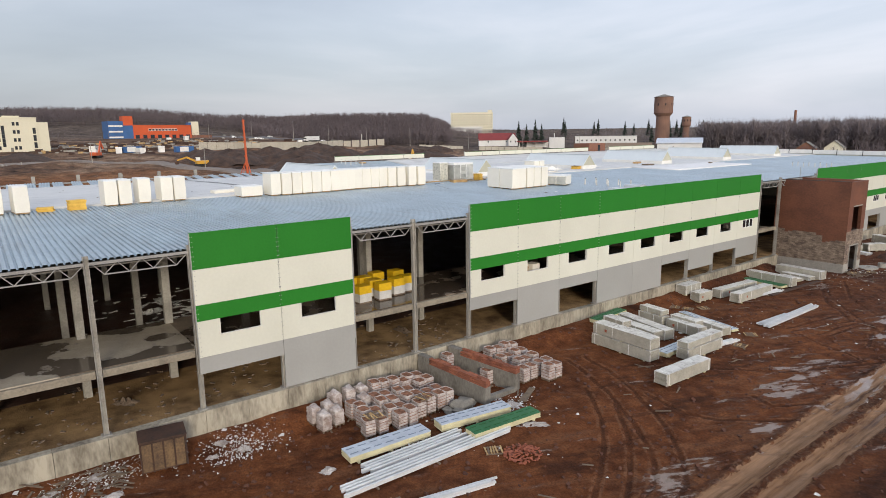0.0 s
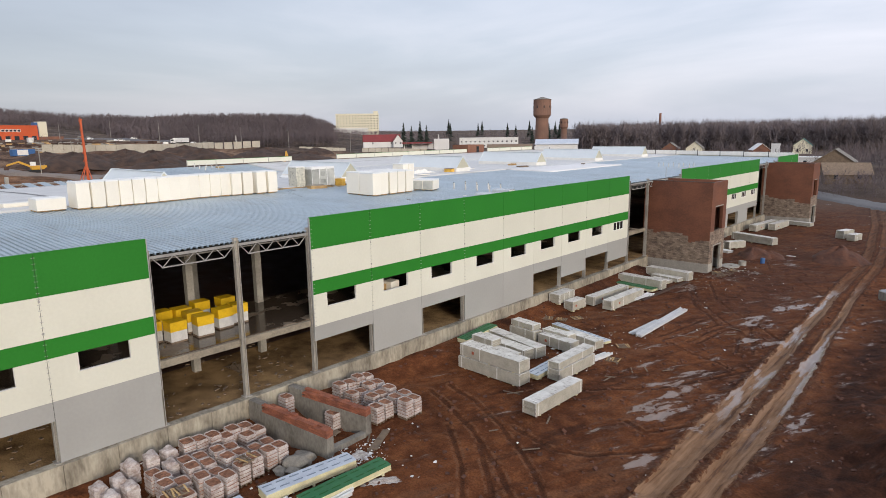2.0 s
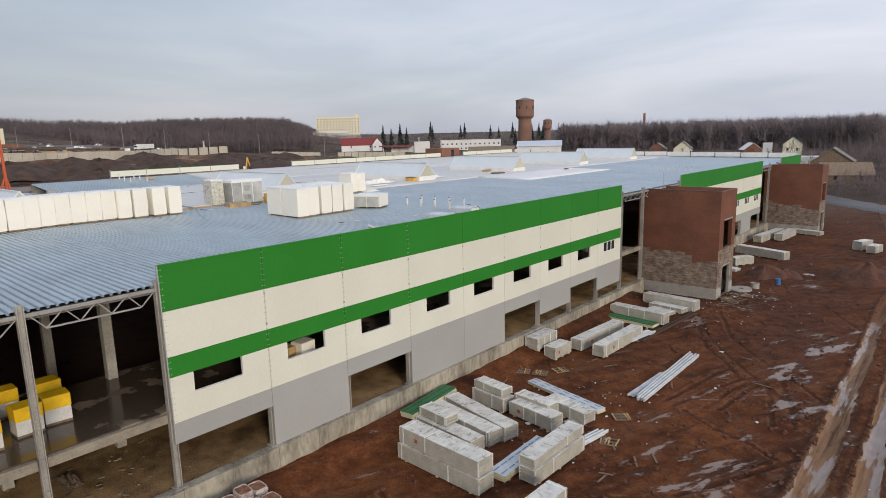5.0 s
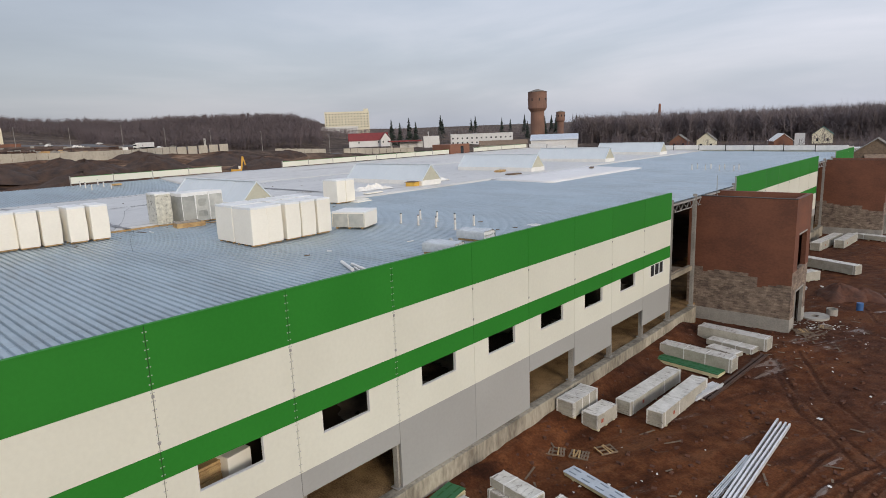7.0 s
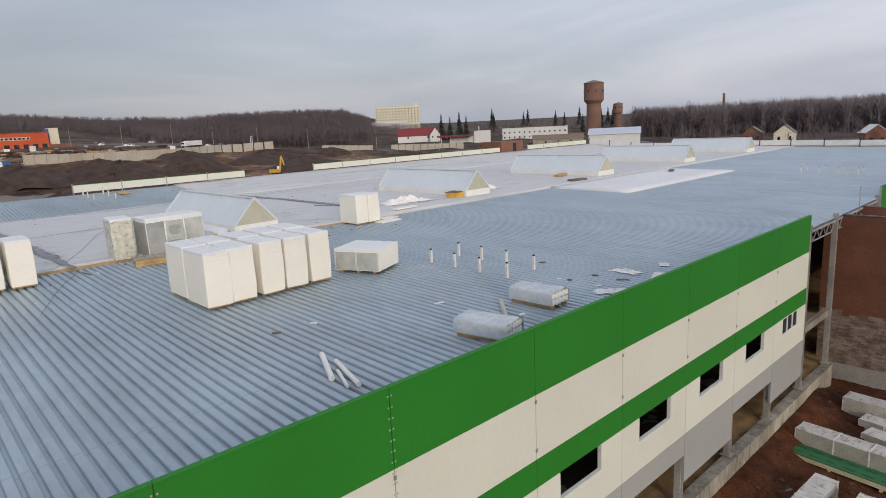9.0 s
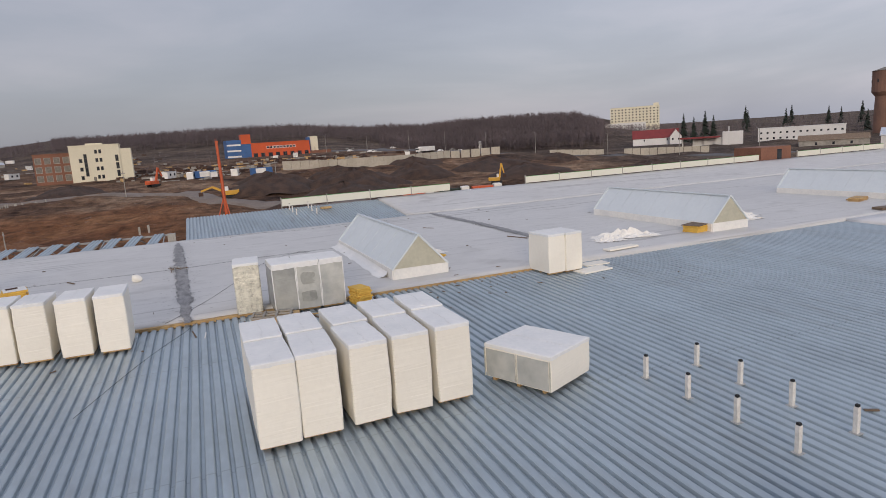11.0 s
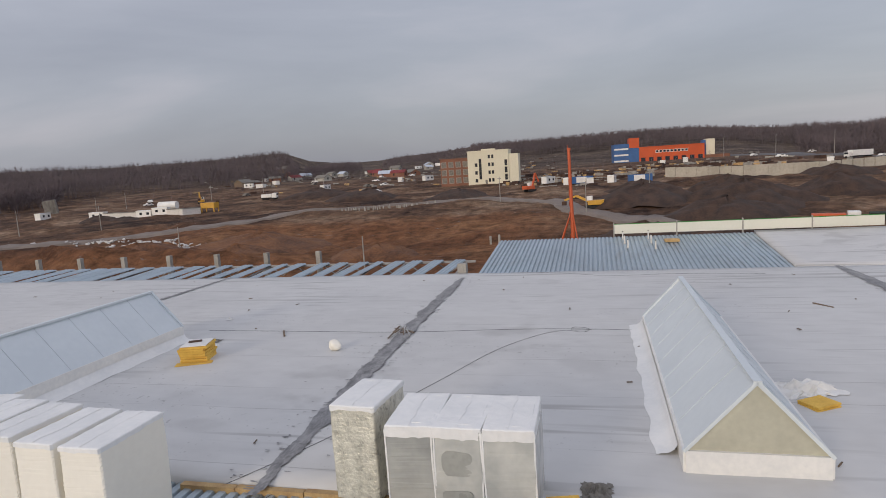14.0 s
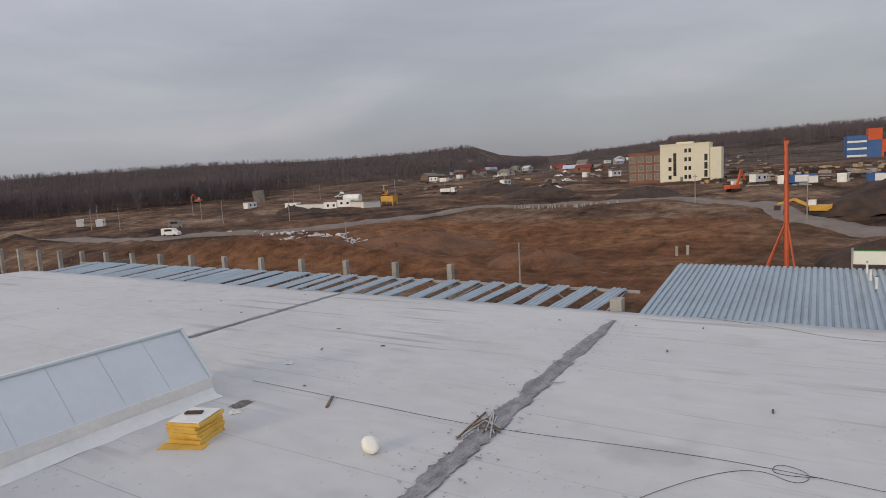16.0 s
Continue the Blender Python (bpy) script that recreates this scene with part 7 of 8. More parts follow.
# ---- the land beyond: buildings ----
def block(name, x, y, z, w, d, h, rz, material, label, category="building", group="", floors=4, cols=4, win=(1.5, 1.5), first=1.2, glass=None, trim=None, roof_m=None, sides=("front",)):
    """A flat-roofed building: walls, roof slab with parapet, and framed windows. Its front looks along +x before turning."""
    t = thing(name, label, category, group, at=(x, y, z), rz=rz)
    part("wall", bx(-d, 0, -w / 2, w / 2, -3, h), material, t)
    part("roof", bx(-d - 0.2, 0.2, -w / 2 - 0.2, w / 2 + 0.2, h, h + 0.35), roof_m or material, t)
    fh = (h - first) / max(1, floors)
    for side in sides:
        span = w if side == "front" else d
        n = cols if side == "front" else max(2, int(cols * d / w))
        for f in range(floors):
            for c in range(n):
                u = -span / 2 + span * (c + 0.5) / n
                zz = first + f * fh
                if side == "front":
                    wb, fb = bx(0.01, 0.06, u - win[0] / 2, u + win[0] / 2, zz, zz + win[1]), bx(0.0, 0.03, u - win[0] / 2 - 0.15, u + win[0] / 2 + 0.15, zz - 0.15, zz + win[1] + 0.12)
                else:
                    v = -d / 2 + u
                    s = -w / 2
                    wb, fb = bx(v - win[0] / 2, v + win[0] / 2, s - 0.06, s - 0.01, zz, zz + win[1]), bx(v - win[0] / 2 - 0.15, v + win[0] / 2 + 0.15, s - 0.03, s, zz - 0.15, zz + win[1] + 0.12)
                wn_ = part("window", fb, trim or M_CURB, t)
                part("pane", wb, glass or M_GLASS, wn_)
    return t


def gable_house(x, y, z, w, d, h, rh, rz, wall_m, roof_m, label, group="houses", windows=2):
    t = thing("house", label, "house", group, at=(x, y, z), rz=rz)
    part("wall", bx(-d / 2, d / 2, -w / 2, w / 2, -2, h), wall_m, t)
    for s in (-1, 1):
        bm = bmesh.new()
        v = [bm.verts.new((s * d / 2 - s * e, yy, zz)) for e in (0, 0.2) for yy, zz in ((-w / 2, h), (w / 2, h), (0, h + rh))]
        for f in ((0, 1, 2), (5, 4, 3), (0, 3, 4, 1), (1, 4, 5, 2), (2, 5, 3, 0)):
            bm.faces.new([v[k] for k in f])
        bmesh.ops.recalc_face_normals(bm, faces=bm.faces[:])
        part("gable", bm, wall_m, t)
    bm = bmesh.new()
    for s in (-1, 1):
        q = [(-d / 2 - 0.4, s * (w / 2 + 0.4), h - 0.25), (d / 2 + 0.4, s * (w / 2 + 0.4), h - 0.25), (d / 2 + 0.4, 0, h + rh + 0.15), (-d / 2 - 0.4, 0, h + rh + 0.15)]
        plate(bm, q if s < 0 else q[::-1], 0.15)
    part("roof", bm, roof_m, t)
    for i in range(windows):
        u = -w / 2 + w * (i + 0.5) / windows
        part("window", bx(d / 2, d / 2 + 0.05, u - 0.5, u + 0.5, 1.0, 2.4), M_GLASS, t)
        part("window", bx(d / 2 * (2 * i / max(1, windows - 1) - 1) * 0.5 - 0.5, d / 2 * (2 * i / max(1, windows - 1) - 1) * 0.5 + 0.5, -w / 2 - 0.05, -w / 2, 1.0, 2.4), M_GLASS, t)
    return t


# cream block with a brick shell beside it
cream = block("office_block", -283, -19.4, 16.0, 18.0, 14, 14.6, 3, M_FARCREAM, "cream rendered four-storey office block", floors=0, cols=3)
part("wall", bx(-12, -0.5, 9.0, 13.2, -3, 12.9), M_FARCREAM, cream)
for f in range(4):
    for u, w_, hh in ((-5.3, 1.0, 1.5), (0.5, 0.8, 1.5), (2.0, 0.8, 1.5)):
        if (u, f) != (-5.3, 3):
            w_ = part("window", bx(0.0, 0.03, u - w_ / 2 - 0.12, u + w_ / 2 + 0.12, 1.15 + 3.4 * f, 2.75 + 3.4 * f), M_STONE, cream)
            part("pane", bx(0.03, 0.06, u - 0.4, u + 0.4, 1.3 + 3.4 * f, 2.65 + 3.4 * f), M_GLASS, w_)
strip_ = part("stair_glazing", bx(0.0, 0.04, -4.1, -2.9, 2.4, 11.4), M_STONE, cream)
for f in range(5):
    part("pane", bx(0.04, 0.07, -3.98, -3.02, 2.5 + 1.78 * f, 4.18 + 1.78 * f), M_GLASS, strip_)
for f in range(3):
    w_ = part("tall_window", bx(0.0, 0.04, 7.2, 8.4, 1.7 + 3.1 * f, 4.3 + 3.1 * f), M_STONE, cream)
    for k in (0, 1):
        part("pane", bx(0.04, 0.07, 7.3 + 0.52 * k, 7.78 + 0.52 * k, 1.8 + 3.1 * f, 4.2 + 3.1 * f), M_GLASS, w_)
part("door", bx(0.0, 0.05, -1.5, -0.5, 0, 2.1), M_STONE, cream)
part("roof", bx(-5, -1, -3, 3, 14.9, 15.6), M_FARCREAM, cream)
shell = block("brick_shell", -286, -35.2, 16.2, 13.0, 10, 11.8, 3, M_BRICKB, "unfinished three-storey brick shell beside the office block", floors=3, cols=4, win=(2.0, 2.3), trim=M_CONC, glass=M_STONE)
# orange and blue fire station
stn = block("orange_depot", -410, 70.8, 19.5, 37.5, 18, 10.2, 4, M_ORANGE, "orange depot building with dark doors and a blue wing", floors=1, cols=8, win=(2.4, 3.6), first=0.4, trim=M_DKRED)
for i in range(9):
    w_ = part("window", bx(0.0, 0.03, -9.2 + 2.1 * i, -7.4 + 2.1 * i, 6.6, 8.2), M_CURB, stn)
    part("pane", bx(0.03, 0.06, -9.0 + 2.1 * i, -7.6 + 2.1 * i, 6.8, 8.0), M_GLASS, w_)
part("blue_wing", bx(-16, -0.3, -33.5, -18.76, -3, 13.0), M_BLUE, stn)
for f in range(3):
    part("white_band", bx(-0.3, -0.2, -33.4, -25, 2.2 + 3.6 * f, 3.2 + 3.6 * f), M_CURB, stn)
part("stair_head", bx(-8, -0.1, -24.5, -18.6, 10.3, 16.2), M_ORANGE, stn)
part("white_tower", bx(-10, -4, 20.5, 25.5, -3, 13.0), M_FARCREAM, stn)
part("blue_strip", bx(-10, -4.2, 18.8, 20.4, -3, 12.4), M_BLUE, stn)
part("low_annex", bx(-8, 0, 18.9, 33, -3, 3.6), M_BRICKB, stn)
# pale tall hotel, low white block, shed, station, houses to the north
hotel = block("hotel", -735, 617, 29, 68, 16, 26, -42, M_FARCREAM, "pale yellow six-storey hotel block far off", floors=6, cols=14, win=(1.9, 1.7), first=2.0, trim=M_FARCREAM)
part("footing_wall", bx(-16, -0.1, -33.9, 33.9, -12, -3), M_FARCREAM, hotel)
part("stair_head", bx(-10, -1, 26, 33, 26.3, 30), M_FARCREAM, hotel)
block("hotel_annex", -690, 560, 20, 60, 14, 12, -42, M_FARWHITE, "long low pale block beside the hotel", floors=3, cols=12)
block("low_block", -289, 389, 9, 50, 12, 8.6, -54, M_FARWHITE, "long low white two-storey block", floors=2, cols=13, win=(1.2, 1.2), first=1.4, trim=M_FARWHITE)
t = gable_house(-126, 236, 9.3, 13, 20, 6.6, 2.0, -150, M_FARWHITE, M_PANELB, "pale industrial shed with a low blue roof", "sheds", 1)
part("blue_side", bx(-10.05, -10.0, -6.4, 6.4, 0, 6.4), M_PANELB, t)
t = gable_house(-368, 338, 12.5, 12, 32, 3.2, 5.8, 52, M_FARWHITE, M_DKRED, "white house with a steep dark red roof")
gable_house(-354, 344, 12.5, 8, 9, 3.6, 5.2, -38, M_FARWHITE, M_DKRED, "white house wing with a red gable")
gas = thing("filling_station", "red and white filling station with a flat canopy", "filling station", at=(-318, 338, 9.0), rz=-46)
part("canopy", bx(-4, 6, -17, 8, 5.0, 6.0), M_DKRED, gas)
for y in (-15, -8, -1, 6):
    part("pillar", bx(0.7, 1.3, y - 0.3, y + 0.3, -1, 5.0), M_FARWHITE, gas)
part("shop", bx(-8, -3, -9, 9, -1, 4.8), M_FARWHITE, gas)
part("annex", bx(-9, -2, 9.5, 22, -1, 8.5), M_FARWHITE, gas)
part("sign_pole", bx(7, 7.6, 13, 13.6, -1, 12), M_FARWHITE, gas)
gable_house(-79, 291, 8.6, 8, 8, 4.0, 3.2, -75, M_FARCREAM, M_STONE, "small cream house with a grey roof")
gable_house(-95, 300, 8.6, 8, 9, 3.6, 2.8, -75, M_BRICKB, M_STONE, "small brick house with a grey roof")
gable_house(-45, 277, 8.0, 7, 7.5, 4.4, 2.6, -60, M_BRICKB, M_FARWHITE, "brick house with a pale metal roof")
t = thing("sign_board", "white signboard on a post", "sign", at=(-36.6, 270, 8.0))
part("post", bx(-0.15, 0.15, -0.15, 0.15, 0, 5), M_STEEL, t)
part("board", bx(-1.8, 1.8, -0.1, 0.1, 2.6, 7.2), M_FARWHITE, t)
gable_house(-46, 361, 8.0, 9, 8, 4.5, 3.6, -80, M_FARCREAM, mat("teal_roof", (0.06, 0.20, 0.17), (0.05, 0.16, 0.14), 0.6, 0.5, 4), "house with a teal green roof")
gable_house(-6, 226, 6.4, 12, 13, 3.6, 4.2, -84, M_OLDWOOD, M_STONE, "old wooden house with a grey roof")
gable_house(0, 208, 4.4, 11, 13, 2.6, 3.2, 20, M_OLDWOOD, M_OLDWOOD, "wide dark wooden barn", "barns")
gable_house(12, 262, 6.6, 11, 10, 4.2, 4.0, -70, M_BRICKB, M_DKRED, "brick house with a red roof")
gable_house(19, 214, 5.4, 9, 10, 3.2, 2.8, -60, M_FARWHITE, M_STONE, "small pale shed with a grey roof", "sheds")
block("long_store", -24, 243, 7.4, 24, 8, 2.8, -86, M_FARWHITE, "long low pale store", floors=1, cols=5, win=(1.2, 1.0), first=0.8)
gable_house(-215, 318, 8.0, 10, 30, 3.6, 2.2, 40, M_CONC, M_OLDWOOD, "long low pale store with a brown roof", "sheds", 3)


def water_tower(x, y, z, r, h, label):
    t = thing("water_tower", label, "water tower", "water towers", at=(x, y, z))
    bm = bmesh.new()
    tube(bm, (0, 0, -3), (0, 0, h * 0.58), r * 0.80, r * 0.72, 24)
    part("shaft", bm, M_TOWER, t)
    bm = bmesh.new()
    tube(bm, (0, 0, h * 0.58), (0, 0, h * 0.64), r * 0.74, r * 1.0, 24)
    part("collar", bm, M_TOWER, t)
    bm = bmesh.new()
    tube(bm, (0, 0, h * 0.64), (0, 0, h * 0.95), r * 1.0, r * 1.0, 24)
    part("tank", bm, M_TOWER, t)
    bm = bmesh.new()
    tube(bm, (0, 0, h * 0.95), (0, 0, h), r * 1.06, r * 0.15, 24)
    part("roof", bm, M_STONE, t)
    for i in range(8):
        a = 0.785 * i
        part("window", bx(-0.4, 0.4, -0.12, 0.12, 0, 2.0), M_GLASS, t).matrix_basis = pose(r * 1.01 * math.sin(a), -r * 1.01 * math.cos(a), h * 0.78, 0, 0, math.degrees(a))
    return t


water_tower(-264, 432, 9, 7.6, 42.5, "tall round brown brick water tower")
water_tower(-300, 527, 10, 4.2, 26, "smaller brick tower behind the water tower")
bm = bmesh.new()
tube(bm, (0, 0, 0), (0, 0, 44), 2.2, 1.5, 12)
o = single("chimney", bm, M_BRICKB, "distant brick factory chimney", "chimney")
o.matrix_world = pose(-328, 827, 2)

# ---- site things to the west ----
mast = thing("piling_rig", "red lattice piling rig mast with raking legs", "piling rig", at=(-118, 22.5, g(-118, 22.5)))
bm = bmesh.new()
H = 25.3 - g(-118, 22.5)
bm = bmesh.new()
tube(bm, (0, 0, 0), (0, -0.3, H), 0.34, 0.24, 10)
part("mast", bm, M_RED, mast)
part("head", bx(-0.25, 0.25, -0.55, 0.0, H - 0.1, H + 0.3), M_RED, mast)
for k, (x, y) in enumerate(((1.5, -2.6), (-2.5, -2.4), (1.5, 1.0))):
    bm = bmesh.new()
    tube(bm, (x, y, 0), (0, -0.1, H * 0.42), 0.12, 0.10, 8)
    part("leg", bm, M_RED, mast)
bm = bmesh.new()
for i in range(9):
    z = 2 + i * 1.8
    bar(bm, (-0.5, -0.5, z), (0.5, -0.45, z + 0.9), 0.08)
part("ladder", bm, M_RED, mast)


def excavator(x, y, rz, label, lift=3.6, reach=5.0, paint=None):
    paint = paint or M_MACH
    t = thing("excavator", label, "excavator", "excavators", at=(x, y, g(x, y)), rz=rz)
    for s in (-1, 1):
        bm = bx(-1.9, 1.9, s * 1.1 - 0.3, s * 1.1 + 0.3, 0, 0.85, 0.25)
        part("track", bm, M_BLACK, t)
    part("body", bx(-2.2, 1.2, -1.3, 1.3, 0.95, 2.1, 0.15), paint, t)
    cab = part("cab", bx(0.0, 1.4, 0.3, 1.3, 2.1, 3.2, 0.1), M_CURB, t)
    part("window", bx(0.2, 1.42, 0.5, 1.1, 2.35, 3.05), M_GLASS, cab)
    part("counterweight", bx(-2.7, -2.2, -1.2, 1.2, 1.0, 2.2, 0.12), paint, t)
    bm = bmesh.new()
    bar(bm, (1.0, -0.2, 1.8), (1.0 + reach * 0.5, -0.2, 1.8 + lift), 0.45, 0.6)
    part("boom", bm, paint, t)
    bm = bmesh.new()
    bar(bm, (1.0 + reach * 0.5, -0.2, 1.8 + lift), (1.0 + reach, -0.2, 1.8 + lift * 0.35), 0.35, 0.45)
    part("stick", bm, paint, t)
    bm = bx(reach + 0.5, reach + 1.6, -0.7, 0.3, 0.6 + lift * 0.3, 1.6 + lift * 0.3, 0.1)
    part("bucket", bm, M_RUST, t)
    return t


excavator(-171, 25.5, -95, "yellow and white excavator standing by the haul road", 1.5, 6)
excavator(-148, 94, 60, "yellow excavator with its boom raised", 5.0, 1.6).scale = (0.8, 0.8, 0.8)
excavator(-262, -150, 30, "yellow excavator near the far site huts", 3.5)
excavator(-230, 4, 140, "orange excavator below the office block", 4.6, 3, M_RED)
excavator(-248, -270, 20, "orange excavator by the wood's edge", 3.5, 5, M_RED)


def truck(x, y, rz, box_m, cab_m, L, label, group):
    t = thing("truck", label, "truck", group, at=(x, y, min(g(x, y), 8.6) if x > -200 else g(x, y)), rz=rz)
    part("cargo_box", bx(-L / 2, L / 2 - 2.2, -1.25, 1.25, 1.1, 3.6 if L > 8 else 2.6, 0.08), box_m, t)
    cab = part("cab", bx(L / 2 - 2.0, L / 2, -1.2, 1.2, 0.8, 3.0, 0.2), cab_m, t)
    part("windscreen", bx(L / 2 - 0.02, L / 2 + 0.03, -1.0, 1.0, 1.9, 2.7), M_GLASS, cab)
    part("chassis", bx(-L / 2, L / 2, -0.5, 0.5, 0.6, 1.1), M_BLACK, t)
    for u in (-L / 2 + 1.0, -L / 2 + 2.4, L / 2 - 1.2):
        for s in (-1.05, 1.05):
            bm = bmesh.new()
            tube(bm, (u, s - 0.15, 0.5), (u, s + 0.15, 0.5), 0.5, n=14)
            part("wheel", bm, M_BLACK, t)
    return t


truck(-322, 138, -60, M_CURB, M_CURB, 14, "white articulated lorry on the far road", "trucks")
truck(-139, 68, 75, M_ORANGE, M_CURB, 7.5, "orange dump truck behind the parapet", "trucks")
truck(-138, 77, 75, M_SPRUCE, M_CURB, 7.5, "green dump truck behind the parapet", "trucks")
truck(-138, 86, 75, M_ORANGE, M_CURB, 7.5, "orange dump truck behind the parapet", "trucks")
truck(-262, -115, 100, M_CURB, M_CURB, 7, "white box van on the far site track", "trucks")


def van(x, y, rz, body_m, label, name="parked_van", L=5.4, h=2.3, group="vans"):
    t = thing(name, label, "car" if name == "parked_car" else "van", group, at=(x, y, g(x, y) + 0.05), rz=rz)
    bm = bmesh.new()
    prof = ((-L / 2, 0.35), (-L / 2, h * 0.92), (-L / 2 + 0.3, h), (L * 0.18, h), (L * 0.33, h * 0.62), (L / 2 - 0.1, h * 0.5), (L / 2, 0.35)) if name == "parked_van" else \
        ((-L / 2, 0.3), (-L / 2, 0.85), (-L * 0.34, 0.95), (-L * 0.22, h), (L * 0.1, h), (L * 0.24, 0.92), (L / 2 - 0.1, 0.8), (L / 2, 0.3))
    rings = [[bm.verts.new((u, s, z)) for u, z in prof] for s in (-0.9, 0.9)]
    k = len(prof)
    for i in range(k):
        bm.faces.new((rings[0][i], rings[0][(i + 1) % k], rings[1][(i + 1) % k], rings[1][i]))
    bm.faces.new(rings[0])
    bm.faces.new(rings[1][::-1])
    part("body", bm, body_m, t)
    for s in (-0.905, 0.905):
        part("window", bx(-L * 0.3 if name == "parked_van" else -L * 0.2, L * 0.16 if name == "parked_van" else L * 0.1, min(s, s * 1.012), max(s, s * 1.012), h * 0.62, h * 0.88), M_GLASS, t)
    for u in (-L * 0.3, L * 0.3):
        for s in (-0.85, 0.85):
            bm = bmesh.new()
            tube(bm, (u, s - 0.1, 0.32), (u, s + 0.1, 0.32), 0.33, n=12)
            part("wheel", bm, M_BLACK, t)
    return t


van(-137.5, -135, 110, M_CURB, "white van on the haul road")
van(-150, -150, 110, M_STONE, "dark van behind the white one")
c1 = van(-335, 152, -60, M_CURB, "small parked car on the far road", "parked_car", 4.2, 1.45, "parked cars")
c2 = van(-340, 162, -60, M_STONE, "small parked car on the far road", "parked_car", 4.2, 1.45, "parked cars")
r = random.Random(77)
for i in range(46):
    if i < 26:
        x, y = -r.uniform(330, 440), r.uniform(105, 240)
    else:
        x, y = -r.uniform(260, 460), r.uniform(-190, -60)
    copy_thing((c1, c2)[i % 2], pose(x, y, g(x, y) + 0.1, 0, 0, r.uniform(0, 360)))

# site huts, containers and clutter
hut = thing("site_hut", "pale flat-roofed site hut", "site hut", "site huts", at=(-206, -154.6, g(-206, -154.6)), rz=8)
part("wall", bx(-1.2, 1.2, -3, 3, 0, 2.5), M_CURB, hut)
part("roof", bx(-1.3, 1.3, -3.1, 3.1, 2.5, 2.65), M_GALV, hut)
for y in (-1.6, 1.2):
    part("window", bx(1.2, 1.24, y, y + 1.0, 1.0, 1.9), M_GLASS, hut)
shed = thing("site_hut", "long pale windowless site store with a flat roof", "site hut", "site huts", at=(-206.5, -148.1, g(-206.5, -148.1)), rz=5)
part("wall", bx(-1.3, 1.3, -3.4, 3.4, 0, 2.3), M_PIPE, shed)
part("roof", bx(-1.45, 1.45, -3.5, 3.5, 2.3, 2.5), M_STONE, shed)
for i in range(1, 5):
    copy_thing(hut if i in (2, 3) else shed, pose(-206.5 - 0.5 * i, -148.1 + 6.5 * i, g(-206.5, -148.1 + 6.5 * i) - 0.15 * (i % 3), 0, 0, 5 + 2 * (i % 2)))
copy_thing(shed, pose(-208, -116.5, g(-208, -116.5), 0, 0, 62))
copy_thing(hut, pose(-215, -190, g(-215, -190), 0, 0, 100))
bm = bmesh.new()
tube(bm, (-214, -134, g(-214, -131) + 3.0), (-215, -127, g(-214, -131) + 3.0), 1.5, n=16)
wobble(bm, 0.05, 1, 3)
single("white_tank", bm, M_CURB, "white lying steel tank behind the site huts", "tank")
mound(-201, -150, 8, 1.9, M_SOIL, "low soil bank in front of the site huts", 81)
mound(-200, -138, 7, 1.3, M_SOIL, "low soil bank in front of the site huts", 82)
for x, y, rz in ((-255, 16, 80), (-252, 24, 95), (-250, 32, 80), (-262, 8, 60), (-300, 120, 70), (-352, 60, 80), (-360, 72, 85), (-154, -215, 150), (-158, -208, 140), (-330, -60, 60), (-345, -80, 100), (-310, -110, 80)):
    copy_thing(hut, pose(x, y, g(x, y), 0, 0, rz))
cont = thing("blue_container", "blue shipping container by the concrete fence", "container", "containers", at=(-252, 42, g(-252, 42)), rz=12)
part("body", bx(-1.2, 1.2, -4.2, 4.2, 0, 2.6, 0.04), M_BLUE, cont)
part("pale_door", bx(1.26, 1.32, -2.5, 1.5, 0.3, 2.4), M_CURB, cont)
copy_thing(cont, pose(-256, 21, g(-256, 21) + 0.1, 0, 0, 20))
for i in range(44):
    a, d_ = r.uniform(96, 121), r.uniform(400, 640)
    x, y = -math.sin(radians(a)) * d_, 20 + math.cos(radians(a)) * d_
    if i < 26:
        gable_house(x, y, g(x, y), r.uniform(5, 8), r.uniform(6, 11), r.uniform(2, 3), r.uniform(1.2, 2.4), r.uniform(0, 180), r.choice((M_CONC, M_BRICKB, M_OLDWOOD, M_PANELE)), r.choice((M_STONE, M_STONE, M_DKRED, M_PANELB)), "small far house among the trees", "far houses", 1)
    else:
        copy_thing(hut, pose(x, y, g(x, y), 0, 0, r.uniform(0, 180)))
t = thing("site_tower", "yellow steel batching plant by the huts", "plant", at=(-215, -113, g(-215, -113)))
t.scale = (0.8, 0.8, 0.8)
part("frame", bx(-2, 2, -3.5, 3.5, 1.8, 4.4), M_MACH, t)
for x in (-1.8, 1.8):
    for y in (-3.2, 3.2):
        part("leg", bx(x - 0.2, x + 0.2, y - 0.2, y + 0.2, 0, 1.8), M_MACH, t)
o = single("pale_silo", bx(-2.2, 2.2, -2.6, 2.6, -1, 6.6, 0.3), M_RAMP, "pale grey concrete block at the wood's edge", "block")
o.matrix_world = pose(-248, -220, g(-248, -220), 7, 0, 40)

# long concrete fence in panels
fence = thing("concrete_fence", "long pale concrete panel fence across the site", "fence", "fences")
M_FENCE = mat("fence_concrete", (0.50, 0.455, 0.375), (0.36, 0.325, 0.265), 0.85, 0.12, 1.5, bump=0.2, rand=0.05)
fp = mesh_of("fence_panel", bx(-0.12, 0.12, -1.98, 1.98, -4.0, 3.2), M_FENCE)


